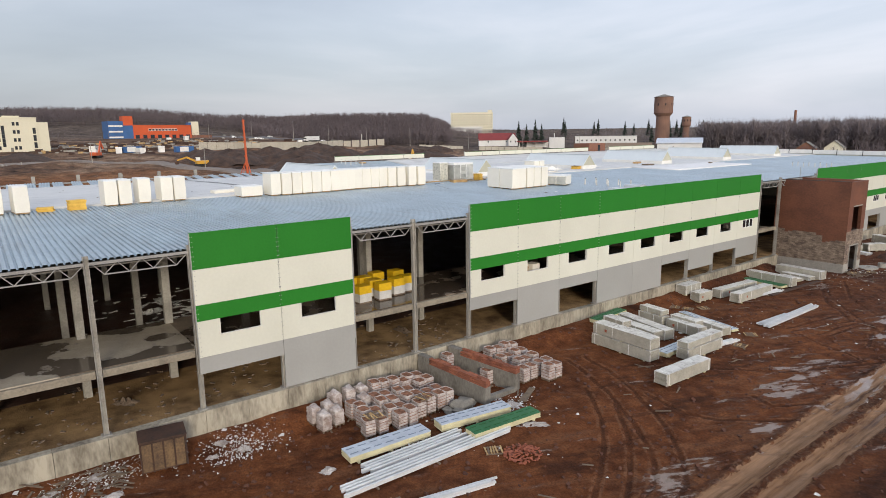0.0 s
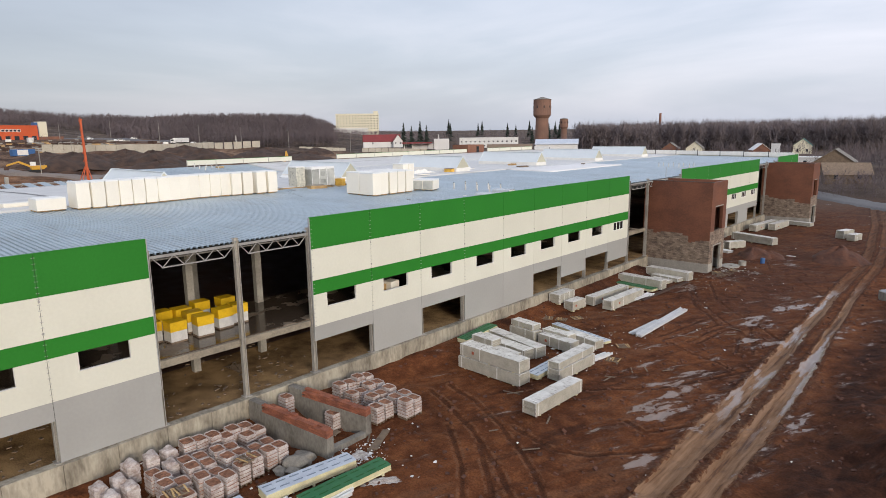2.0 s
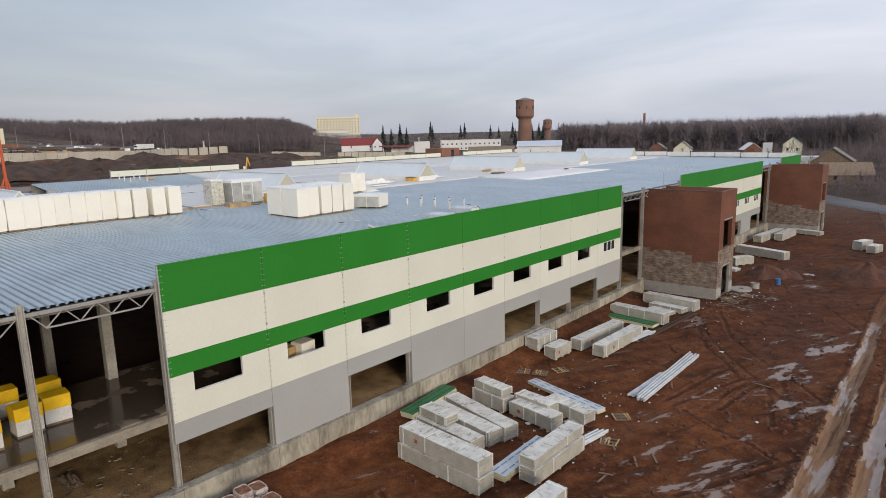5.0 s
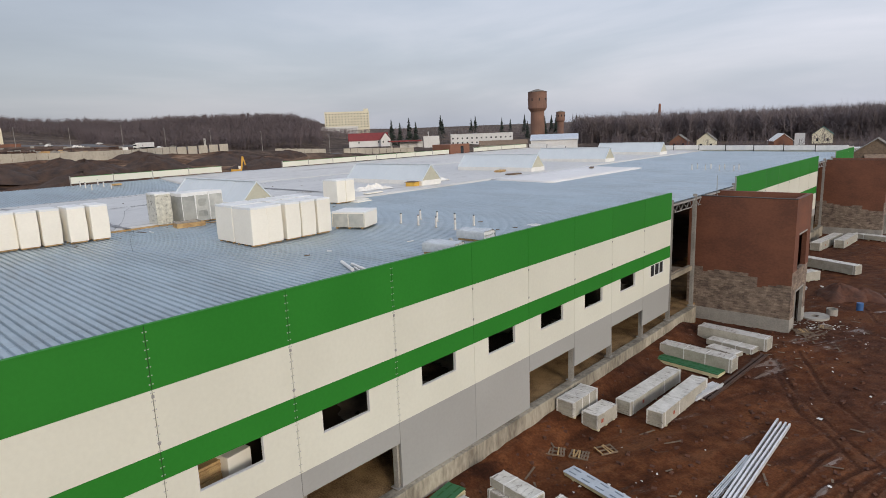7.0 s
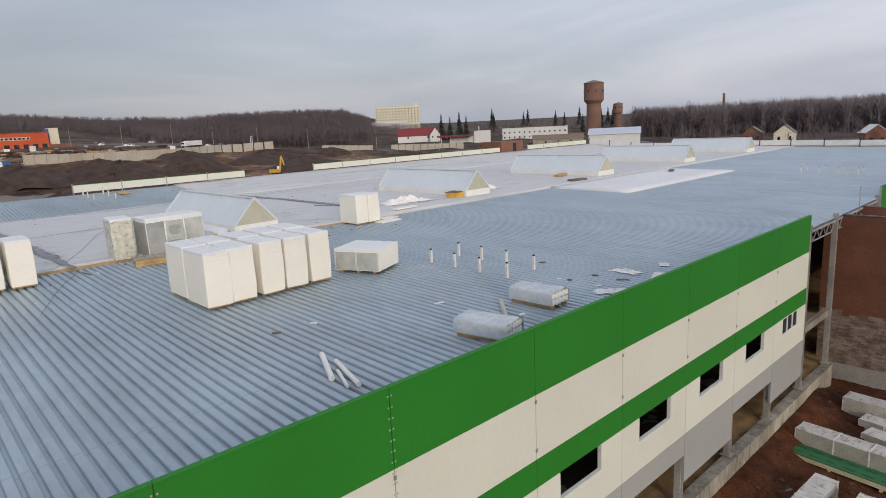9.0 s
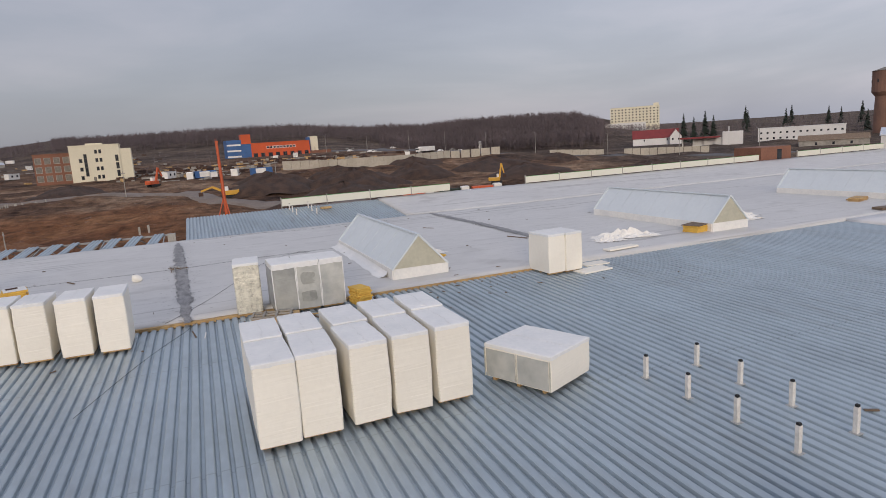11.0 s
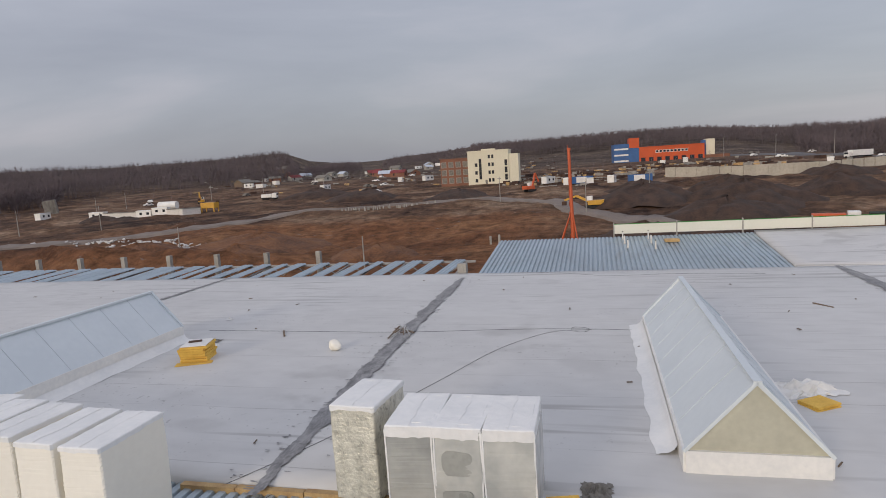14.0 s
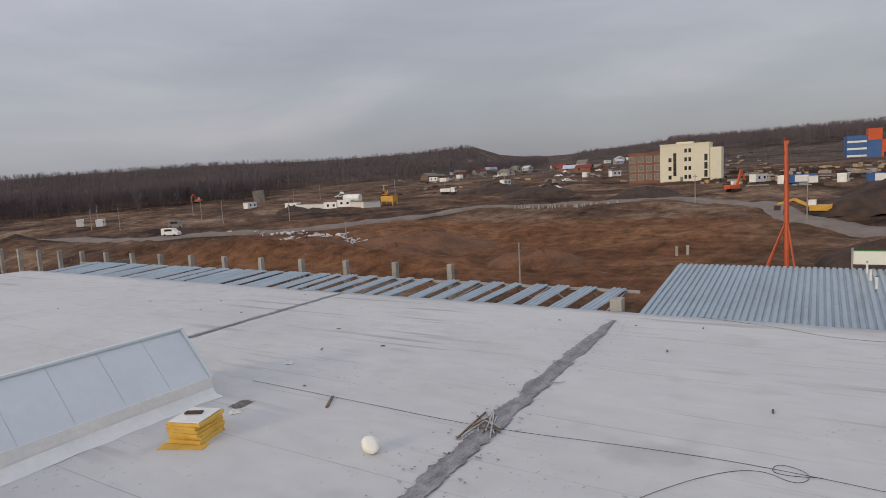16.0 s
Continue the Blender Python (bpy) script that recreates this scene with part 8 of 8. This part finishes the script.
def fence_run(parent, a, b, lift=0.0):
    a, b = Vector(a), Vector(b)
    n = int((b - a).length / 4)
    ang = math.degrees(math.atan2((b - a).y, (b - a).x)) - 90
    for i in range(n):
        p = a + (b - a) * (i + 0.5) / n
        shared("fence_panel", fp, parent, (p.x, p.y, g(a.x, a.y) + (g(b.x, b.y) - g(a.x, a.y)) * (i + 0.5) / n + lift), ang)


fence_run(fence, (-264, 52), (-248, 76), 0.5)
fence_run(fence, (-248, 76), (-250, 100), 0.7)
fence_run(fence, (-250, 100), (-262, 128), 0.6)
fence_run(fence, (-262, 128), (-254, 150), 0.2)
fence2 = thing("concrete_fence", "pale concrete panel fence beyond the road", "fence", "fences")
fence_run(fence2, (-286, 196), (-268, 218))
fence_run(fence2, (-262, 226), (-240, 262))


# haul road and far road as strips on the ground
def strip(name, pts, width, material, label, lift=0.25):
    pts = [Vector(p) for p in pts]
    line = []
    for i in range(len(pts) - 1):
        p0, p1, p2, p3 = pts[max(0, i - 1)], pts[i], pts[i + 1], pts[min(len(pts) - 1, i + 2)]
        for k in range(14):
            u = k / 14
            line.append(0.5 * ((2 * p1) + (p2 - p0) * u + (2 * p0 - 5 * p1 + 4 * p2 - p3) * u * u + (3 * p1 - p0 - 3 * p2 + p3) * u ** 3))
    bm = bmesh.new()
    prev = None
    for i, p in enumerate(line):
        d = (line[min(i + 1, len(line) - 1)] - line[max(i - 1, 0)]).normalized()
        nrm = Vector((-d.y, d.x))
        cur = []
        for s in (-1.5, -1, -0.5, 0, 0.5, 1, 1.5):
            q = p + nrm * width / 2 * s * (1 + 0.12 * noise.noise((i * 0.4, s, 0)))
            cur.append(bm.verts.new((q.x, q.y, g(p.x, p.y) - 1.2 if abs(s) > 1 else max(g(q.x, q.y), g(p.x, p.y) - 0.3) + lift)))
        if prev:
            for k in range(6):
                bm.faces.new((prev[k], cur[k], cur[k + 1], prev[k + 1]))
        prev = cur
    return single(name, bm, material, label, "road", kind="structure", smooth=True)


M_TRACK = mat("haul_track", (0.23, 0.185, 0.152), (0.14, 0.108, 0.087), 0.7, 0.25, 3, bump=0.4)
strip("road_haul", [(-118, -240), (-125, -187), (-133, -132), (-153, -93), (-185, -66), (-204, -40), (-206, -8), (-190, 14), (-168, 22), (-148, 36), (-128, 60)], 5.4, M_TRACK, "pale muddy haul road curving over the site", 0.45)
strip("road_far", [(-520, 60), (-400, 118), (-330, 148), (-270, 186), (-210, 235), (-150, 275), (-60, 320)], 9, M_ASPH, "grey asphalt road along the site's far edge", 0.5)
strip("road_north", [(40, 148), (22, 158), (7, 169), (-12, 184), (-60, 200), (-130, 210)], 7, M_ASPH, "wet grey asphalt lane north of the yard", 0.35)


def lamp_post(x, y, h, rz, label, name="street_lamp", arm=1.8):
    t = thing(name, label, "street lamp" if arm else "pole", "street lamps" if arm else "poles", at=(x, y, g(x, y)), rz=rz)
    bm = bmesh.new()
    tube(bm, (0, 0, -1), (0, 0, h), 0.14, 0.08, 8)
    part("pole", bm, M_CONC, t)
    if arm:
        bm = bmesh.new()
        tube(bm, (0, 0, h), (arm, 0, h + 0.5), 0.06, 0.05, 6)
        part("arm", bm, M_STEEL, t)
        part("lamp_head", bx(arm - 0.1, arm + 0.7, -0.18, 0.18, h + 0.42, h + 0.6, 0.04), M_STEEL, t)
    else:
        part("crossarm", bx(-0.8, 0.8, -0.06, 0.06, h - 0.5, h - 0.36), M_STEEL, t)
    return t


lp = lamp_post(-347, 137, 11, 160, "grey street lamp along the far road")
for x, y in ((-372, 118), (-322, 150), (-298, 164), (-270, 178), (-246, 204), (-222, 226), (-196, 246), (-400, 98)):
    copy_thing(lp, pose(x, y, g(x, y), 0, 0, 160))
pl = lamp_post(-105, -9.5, 5.6, 20, "thin concrete pole beside the hall", "utility_pole", 0)
copy_thing(pl, pose(-131, -63, g(-131, -63), 0, 0, 40))
for x, y, k in ((-200, -2, 0), (-160, 24, 0), (-186, 40, 0), (-170, -120, 0), (-160, -140, 0), (-176, -172, 0), (-190, -196, 0), (-230, -178, 0), (-255, -185, 0), (-270, -150, 0), (-300, -140, 0), (-168, -228, 0), (-150, -200, 0), (-140, -165, 0), (-330, -120, 0)):
    c = copy_thing(pl, pose(x, y, g(x, y), 0, 0, 50))
    c.scale = (1, 1, 1.35)
gan = thing("road_gantry", "white steel gantry over the far road", "gantry", at=(-297, 160, g(-297, 160)), rz=60)
for y in (-5.5, 5.5):
    part("leg", bx(-0.2, 0.2, y - 0.2, y + 0.2, -1, 7), M_FLASH, gan)
part("beam", bx(-0.25, 0.25, -5.7, 5.7, 6.4, 7.1), M_FLASH, gan)

# driven pile heads in the pit, and the two short posts
ph = single("pile_head", bx(-0.15, 0.15, -0.15, 0.15, -0.5, 1.0), M_CONC, "pale driven pile head standing in the pit", "pile", "pile heads")
ph.matrix_world = pose(-193, -47, g(-193, -47))
for i in range(44):
    u = i / 44
    x, y = -192 - 8 * u + r.uniform(-2.5, 2.5), -50 + 28 * u + r.uniform(-1.5, 1.5)
    copy_thing(ph, pose(x, y, g(x, y) + r.uniform(-0.4, 0.2)))
for y in (6.2, 7.9):
    o = copy_thing(ph, pose(-132, y, g(-132, y)))
    o.scale = (1.3, 1.3, 1.6)
for i, (x, y, q, h, m_) in enumerate(((-124, -14, 12, 2.6, M_PIT), (-140, -48, 17, 2.6, M_PIT), (-122, -66, 14, 2.8, M_PIT), (-118, -40, 11, 2.6, M_PIT), (-150, 52, 14, 4.0, M_SOIL), (-172, 60, 16, 5.0, M_SOIL), (-185, 84, 15, 4.4, M_SOIL), (-160, 110, 16, 3.6, M_SOIL), (-196, 116, 18, 4.2, M_SOIL), (-178, 38, 13, 3.4, M_SOIL),
                                     (-200, 62, 12, 4.0, M_SOIL), (-214, 40, 14, 3.5, M_SOIL), (-206, 150, 8, 2.0, M_SOIL), (-118, 34, 9, 3.2, M_SOIL), (-235, 100, 13, 4.0, M_SOIL), (-140, 140, 15, 3.5, M_SOIL), (-225, -20, 14, 3, M_SOIL), (-240, -60, 16, 3.4, M_SOIL), (-260, -90, 15, 3.0, M_SOIL))):
    mound(x, y, q, h, m_, "churned soil heap on the building site", 50 + i)
bm = bmesh.new()
for i in range(330):
    cx, cy, sx, sy = (-131, -64, 3.2, 7) if i < 170 else (-137, -79, 3.0, 4.5) if i < 270 else (-145, -100, 2.4, 6)
    x, y = cx + r.gauss(0, sx), cy + r.gauss(0, sy)
    s = r.uniform(0.2, 0.7)
    box(bm, -s, s, -s * 0.5, s * 0.5, 0, 0.25, pose(x, y, g(x, y) + 0.1, r.uniform(-20, 20), r.uniform(-20, 20), r.uniform(0, 180)))
tagged(single("site_debris", bm, M_DIRTW, "scattered pale rubble on the soil heap", "debris"), kind="stuff")


# ---- trees ----
def bare_tree(bm, x, y, z, h, r, rich):
    """A leafless tree: a tapered trunk, rising limbs and a rounded, gappy crown of thin twigs."""
    tube(bm, (x, y, z - 1), (x + r.uniform(-0.4, 0.4), y, z + h * 0.6), 0.010 * h, 0.005 * h, 4)
    cx, cw, ch = z + h * 0.57, h * r.uniform(0.30, 0.42), h * r.uniform(0.36, 0.42)
    for i in range(rich):
        a, u = r.uniform(0, 6.283), r.uniform(-0.9, 1.0)
        k = math.sqrt(max(0.0, 1 - u * u)) * r.uniform(0.55, 1.0)
        tip = Vector((x + cw * k * math.cos(a), y + cw * k * math.sin(a), cx + ch * u))
        root = Vector((x, y, z + h * r.uniform(0.15, 0.6)))
        root = root + (tip - root) * r.uniform(0.25, 0.55)
        out = (tip - root)
        s = Vector((-math.sin(a), math.cos(a), 0)) * 0.0075 * h
        m = root + out * 0.6 + Vector((0, 0, -0.02 * h))
        bm.faces.new([bm.verts.new(c) for c in (root - s, root + s, m + s * 0.6, m - s * 0.6)])
        for j in range(3):
            f = m + (out + Vector((r.uniform(-1, 1), r.uniform(-1, 1), r.uniform(-0.6, 0.6))) * cw * 0.9) * r.uniform(0.3, 0.6)
            e = m + out * r.uniform(-0.2, 0.2)
            bm.faces.new([bm.verts.new(c) for c in (e - s * 0.8, e + s * 0.8, f)])


def wood(name, label, az0, az1, r0, r1, n, h, rich, seed, twigs=None):
    r = random.Random(seed)
    bm = bmesh.new()
    for i in range(n):
        a, d = radians(r.uniform(az0, az1)), r.uniform(r0, r1)
        x, y = -math.sin(a) * d, 20 + math.cos(a) * d
        bare_tree(bm, x, y, g(x, y), h * (r.uniform(0.3, 0.55) if i % 4 == 0 else r.uniform(0.85, 1.08)), r, rich)
    return tagged(single(name, bm, twigs or M_BARK, label, "woods"), kind="stuff")


wood("north_wood", "bare brown winter wood behind the houses", 2, 29, 385, 510, 1400, 19.5, 46, 1)
wood("hill_wood", "bare brown winter wood on the far hill", 53.5, 74, 540, 820, 2900, 14.5, 30, 2, M_HAZETWIG)
wood("ridge_wood", "bare brown winter wood on the far ridge", 74, 100.5, 640, 830, 2100, 13.5, 24, 3, M_HAZETWIG)
wood("spur_wood", "thin bare trees on the far spur", 101, 108.5, 660, 850, 420, 11.5, 20, 11, M_HAZETWIG)
wood("knoll_wood", "bare brown copse on the far knoll", 110.5, 115.5, 620, 800, 380, 12, 24, 12, M_HAZETWIG)
wood("edge_wood", "dark bare winter wood along the plain's edge", 116.0, 172, 500, 820, 5000, 14, 20, 4, M_HAZETWIG)
wood("near_wood", "dark bare winter wood beside the site", 134, 172, 385, 540, 2600, 15, 30, 9, M_HAZETWIG)
wood("hotel_trees", "bare trees in front of the hotel", 44.5, 55, 640, 860, 520, 10.5, 18, 10)
wood("far_wood", "thin bare trees in the far plain", 26, 46, 470, 900, 420, 12, 12, 5)
wood("lane_trees", "bare shrubs and small trees along the lane", -16, 4, 152, 330, 900, 6.0, 22, 6, M_HAZETWIG)
wood("house_trees", "bare garden trees among the houses", -12, 26, 215, 370, 420, 8, 24, 7, M_HAZETWIG)
wood("plain_shrubs", "bare shrubs scattered over the far plain", 70, 150, 300, 640, 700, 4.5, 12, 8)


def spruce(x, y, h, seed):
    t = thing("spruce_tree", "dark narrow spruce far off", "tree", "spruces", at=(x, y, g(x, y)))
    r = random.Random(seed)
    bm = bmesh.new()
    tube(bm, (0, 0, -1), (0, 0, h), 0.25, 0.05, 6)
    part("trunk", bm, M_BARK, t)
    bm = bmesh.new()
    for i in range(170):
        u = r.random() ** 0.8
        z, a = h * (0.12 + 0.86 * u), r.uniform(0, 6.283)
        L = h * 0.21 * (1.05 - u) * r.uniform(0.7, 1.25) + 0.2
        p, q = Vector((0, 0, z)), Vector((L * math.cos(a), L * math.sin(a), z - L * 0.45))
        s = Vector((-math.sin(a), math.cos(a), 0)) * L * 0.32
        bm.faces.new([bm.verts.new(c) for c in (p + Vector((0, 0, 0.5)), p + (q - p) * 0.6 + s, q, p + (q - p) * 0.6 - s)])
    part("crown", bm, M_SPRUCE, t)
    return t


sp = spruce(-440, 560, 19, 1)
for x, y, s in ((-446, 575, 1.15), (-418, 590, 1.0), (-384, 560, 0.9), (-372, 570, 1.1), (-360, 575, 1.0), (-350, 590, 1.05), (-338, 585, 0.85), (-325, 560, 1.2), (-310, 575, 1.0), (-470, 540, 1.25), (-478, 552, 1.0), (-415, 480, 0.9), (-300, 470, 0.9), (-288, 480, 1.1), (-364, 361, 1.25), (-359, 366, 1.1), (-353, 371, 1.3), (-349, 375, 1.1)):
    c = copy_thing(sp, pose(x, y, g(x, y), 0, 0, 40 * s))
    c.scale = (s, s, s)

# litter over the yard
rng = random.Random(99)
bm = bmesh.new()
for i in range(2300):
    if i >= 640:
        cx, cy, sx, sy = ((2.3, -22.6, 0.7, 1.3), (1.5, -31.0, 0.5, 1.8), (9.0, -3.6, 0.8, 1.0), (8.9, -13.2, 0.5, 0.9))[(i % 8 > 2) + (i % 8 > 5) + (i % 8 > 6)]
        x, y = rng.gauss(cx, sx), rng.gauss(cy, sy)
    elif i < 200:
        x, y = 0.6 + abs(rng.gauss(0, 1.6)), rng.uniform(-42, -19)
    elif i < 310:
        x, y = rng.gauss(9.5, 2.2), rng.gauss(24, 4)
    elif i < 450:
        x, y = (rng.gauss(10.0, 1.3), rng.gauss(65.5, 1.3)) if i < 400 else (rng.gauss(11, 3), rng.gauss(60, 6))
    elif i < 540:
        x, y = rng.gauss(9, 2.5), rng.gauss(-5, 4)
    else:
        x, y = rng.uniform(2, 40), rng.uniform(-30, 110)
    if x < 0.6:
        continue
    s = rng.uniform(0.03, 0.14) * (2.2 if rng.random() < 0.08 else 1)
    s *= (0.75 if i < 1250 else 0.55) if i >= 640 else 1.0
    z = g(x, y) + 0.015
    k = rng.randint(3, 6)
    a0 = rng.uniform(0, 6.28)
    vs = [bm.verts.new((x + s * rng.uniform(0.5, 1.2) * math.cos(a0 + 6.283 * j / k), y + s * rng.uniform(0.5, 1.2) * math.sin(a0 + 6.283 * j / k), z + rng.uniform(0, 0.10))) for j in range(k)]
    bm.faces.new(vs)
tagged(single("yard_litter", bm, M_DIRTW, "scattered white film and foam scraps on the mud", "litter"), kind="stuff")
bm = bmesh.new()
for i in range(230):
    if i < 110:
        x, y = rng.uniform(0.7, 2.8), rng.uniform(-37, -29.5)
    elif i < 170:
        x, y = (rng.gauss(10.4, 0.6), rng.gauss(62.3, 0.9)) if i < 150 else (rng.gauss(11, 2.5), rng.gauss(61, 4))
    else:
        x, y = rng.uniform(2, 20), rng.uniform(-22, 60)
    L = rng.uniform(0.3, 1.5) if not 110 <= i < 170 else rng.uniform(0.25, 0.8)
    box(bm, -L / 2, L / 2, -0.06, 0.06, 0, 0.04, pose(max(x, 0.7), y, g(max(x, 0.7), y) + 0.04 + 0.15 * rng.random() * (i < 110), rng.uniform(-6, 6), rng.uniform(-8, 8), rng.uniform(0, 180)))
tagged(single("plank_litter", bm, M_OLDWOOD, "scattered broken planks on the mud", "litter"), kind="stuff")
for i, (x, y, n, rad) in enumerate(((2.4, -22.3, 1.6, 0.4), (1.5, -23.6, 1.6, 0.4), (2.3, -24.4, 1.4, 0.3), (3.0, -30.5, 1.6, 0.4), (1.4, -33.5, 2.0, 0.4), (1.2, -31.0, 1.6, 0.4), (9.3, -3.2, 1.6, 0.5), (12.3, -4.5, 3.2, 0.4), (10.6, 24.0, 1.8, 0.5), (8.5, -19, 1.2, 0.4), (9.5, 84, 2.0, 0.4), (14.5, 82, 1.8, 0.4), (10.8, 66, 1.6, 0.4))):
    o = single("torn_film", rag(60 + i, n, rad, 0.16), M_FILMG, "torn dirty white film on the mud", "film", "film heaps")
    o.matrix_world = pose(x, y, g(x, y) + 0.02, 0, 0, 33 * i)


def broken_pallet(x, y, rz, seed, label="broken timber pallet lying on the mud", lift=0.06):
    """A pallet with some slats gone."""
    t = thing("timber_pallet", label, "pallet", "broken pallets", at=(x, y, g(x, y) + lift), rz=rz)
    r = random.Random(seed)
    for k in (-0.45, 0, 0.45):
        part("stringer", bx(-0.6, 0.6, k - 0.04, k + 0.04, 0, 0.09), M_OLDWOOD, t)
    for i in range(7):
        if r.random() < 0.8:
            bm = bx(-0.05, 0.05, -0.5, 0.5, 0.093, 0.115)
            bm.transform(pose(-0.54 + 0.18 * i, r.uniform(-0.05, 0.05), 0, 0, 0, r.uniform(-7, 7)))
            part("slat", bm, M_TIMBER if r.random() < 0.5 else M_OLDWOOD, t)
    return t


for x, y, rz, k in ((13.4, -9.2, 60, 7), (14.2, -17.8, 70, 8), (4.0, 29.8, 20, 9), (5.0, 31.4, 60, 10), (13.9, 22.6, 15, 11), (13.0, 26.4, 40, 12), (11.0, 65, 10, 13), (9.4, 62.4, 35, 14), (2.6, 29.2, 25, 15)):
    broken_pallet(x, y, rz, k)
for x, y, rz, k in ((6.2, -14.2, 84, 21), (6.0, -9.7, 95, 22)):
    broken_pallet(x, y, rz, k, "weathered timber pallet lying on wrapped brick stacks", 1.38)
# scraps over the roof and the hall's floor
bm = bmesh.new()
for i in range(90):
    x, y = rng.uniform(-64, -31), rng.uniform(-30, 66)
    if i > 50:
        x, y = rng.gauss(-28, 1.6), rng.uniform(10, 48)
    L, w_ = rng.uniform(0.03, 0.16), rng.uniform(0.015, 0.05)
    box(bm, -L, L, -w_, w_, 0, 0.03, pose(x, y, roof(x) + (0.225 if x < -30.2 else 0.04), 0, rng.uniform(-4, 4), rng.uniform(0, 180)))
tagged(single("roof_litter", bm, M_OLDWOOD, "small dark offcuts scattered over the roof", "litter"), kind="stuff")
bm = bmesh.new()
for i in range(420):
    x, y = -0.8 - abs(rng.gauss(0, 7)), rng.uniform(-48, 2)
    s_ = rng.uniform(0.04, 0.2)
    box(bm, -s_, s_, -s_ * 0.5, s_ * 0.5, 0, 0.07, pose(max(x, -40), y, 2.56, rng.uniform(-10, 10), rng.uniform(-10, 10), rng.uniform(0, 180)))
tagged(single("hall_litter", bm, M_OLDWOOD, "broken timber and rubble on the hall's earth floor", "litter"), kind="stuff")
bm = bmesh.new()
for i in range(2200):
    x, y = rng.uniform(1.0, 40), rng.uniform(-26, 70)
    if abs(strip_place(x, y)) < 1.0:
        continue
    s_ = rng.uniform(0.05, 0.16)
    box(bm, -s_, s_, -s_ * 0.7, s_ * 0.7, -0.05, s_ * 0.8, pose(x, y, g(x, y), rng.uniform(-25, 25), rng.uniform(-25, 25), rng.uniform(0, 180)))
tagged(single("mud_clods", bm, M_CLAY, "loose lumps of reddish clay over the yard", "clods"), kind="stuff")
# far site clutter: stacks, crates and scrap round the far yards
for name, label, material, n_, lo, hi in (("pale_clutter", "pale crates and building stuff on the far site", M_CONC, 260, 0.3, 1.3), ("dark_clutter", "dark heaps of scrap and stores on the far site", M_RUST, 200, 0.4, 1.6), ("tan_clutter", "timber and brick stacks on the far site", M_TIMBER, 120, 0.3, 1.2)):
    bm = bmesh.new()
    for i in range(n_):
        if i % 3 == 0:
            x, y = rng.gauss(-318, 22), rng.gauss(70, 26)
        elif i % 3 == 1:
            x, y = rng.gauss(-290, 16), rng.gauss(15, 18)
        else:
            a_, d_ = radians(rng.uniform(92, 124)), rng.uniform(300, 620)
            x, y = -math.sin(a_) * d_, 20 + math.cos(a_) * d_
        u, v, h_ = rng.uniform(lo, hi) * 1.6, rng.uniform(lo, hi), rng.uniform(lo, hi) * 0.8
        box(bm, -u, u, -v, v, -0.6, h_, pose(x, y, g(x, y), 0, 0, rng.uniform(0, 180)))
    tagged(single(name, bm, material, label, "clutter"), kind="stuff")
# pale strips standing in for water glints on the hall's dark floor
bm = bmesh.new()
for i in range(130):
    x, y = rng.gauss(-28, 6), rng.gauss(-17, 6)
    if x > -10:
        continue
    L, w_ = rng.uniform(0.15, 0.9), rng.uniform(0.05, 0.22)
    box(bm, -L, L, -w_, w_, 0, 0.05, pose(x, y, 2.535, rng.uniform(-6, 6), rng.uniform(-6, 6), rng.gauss(100, 20)))
tagged(single("hall_glints", bm, M_STRAP, "pale strips standing for water glints on the hall's floor", "scraps"), kind="stuff")
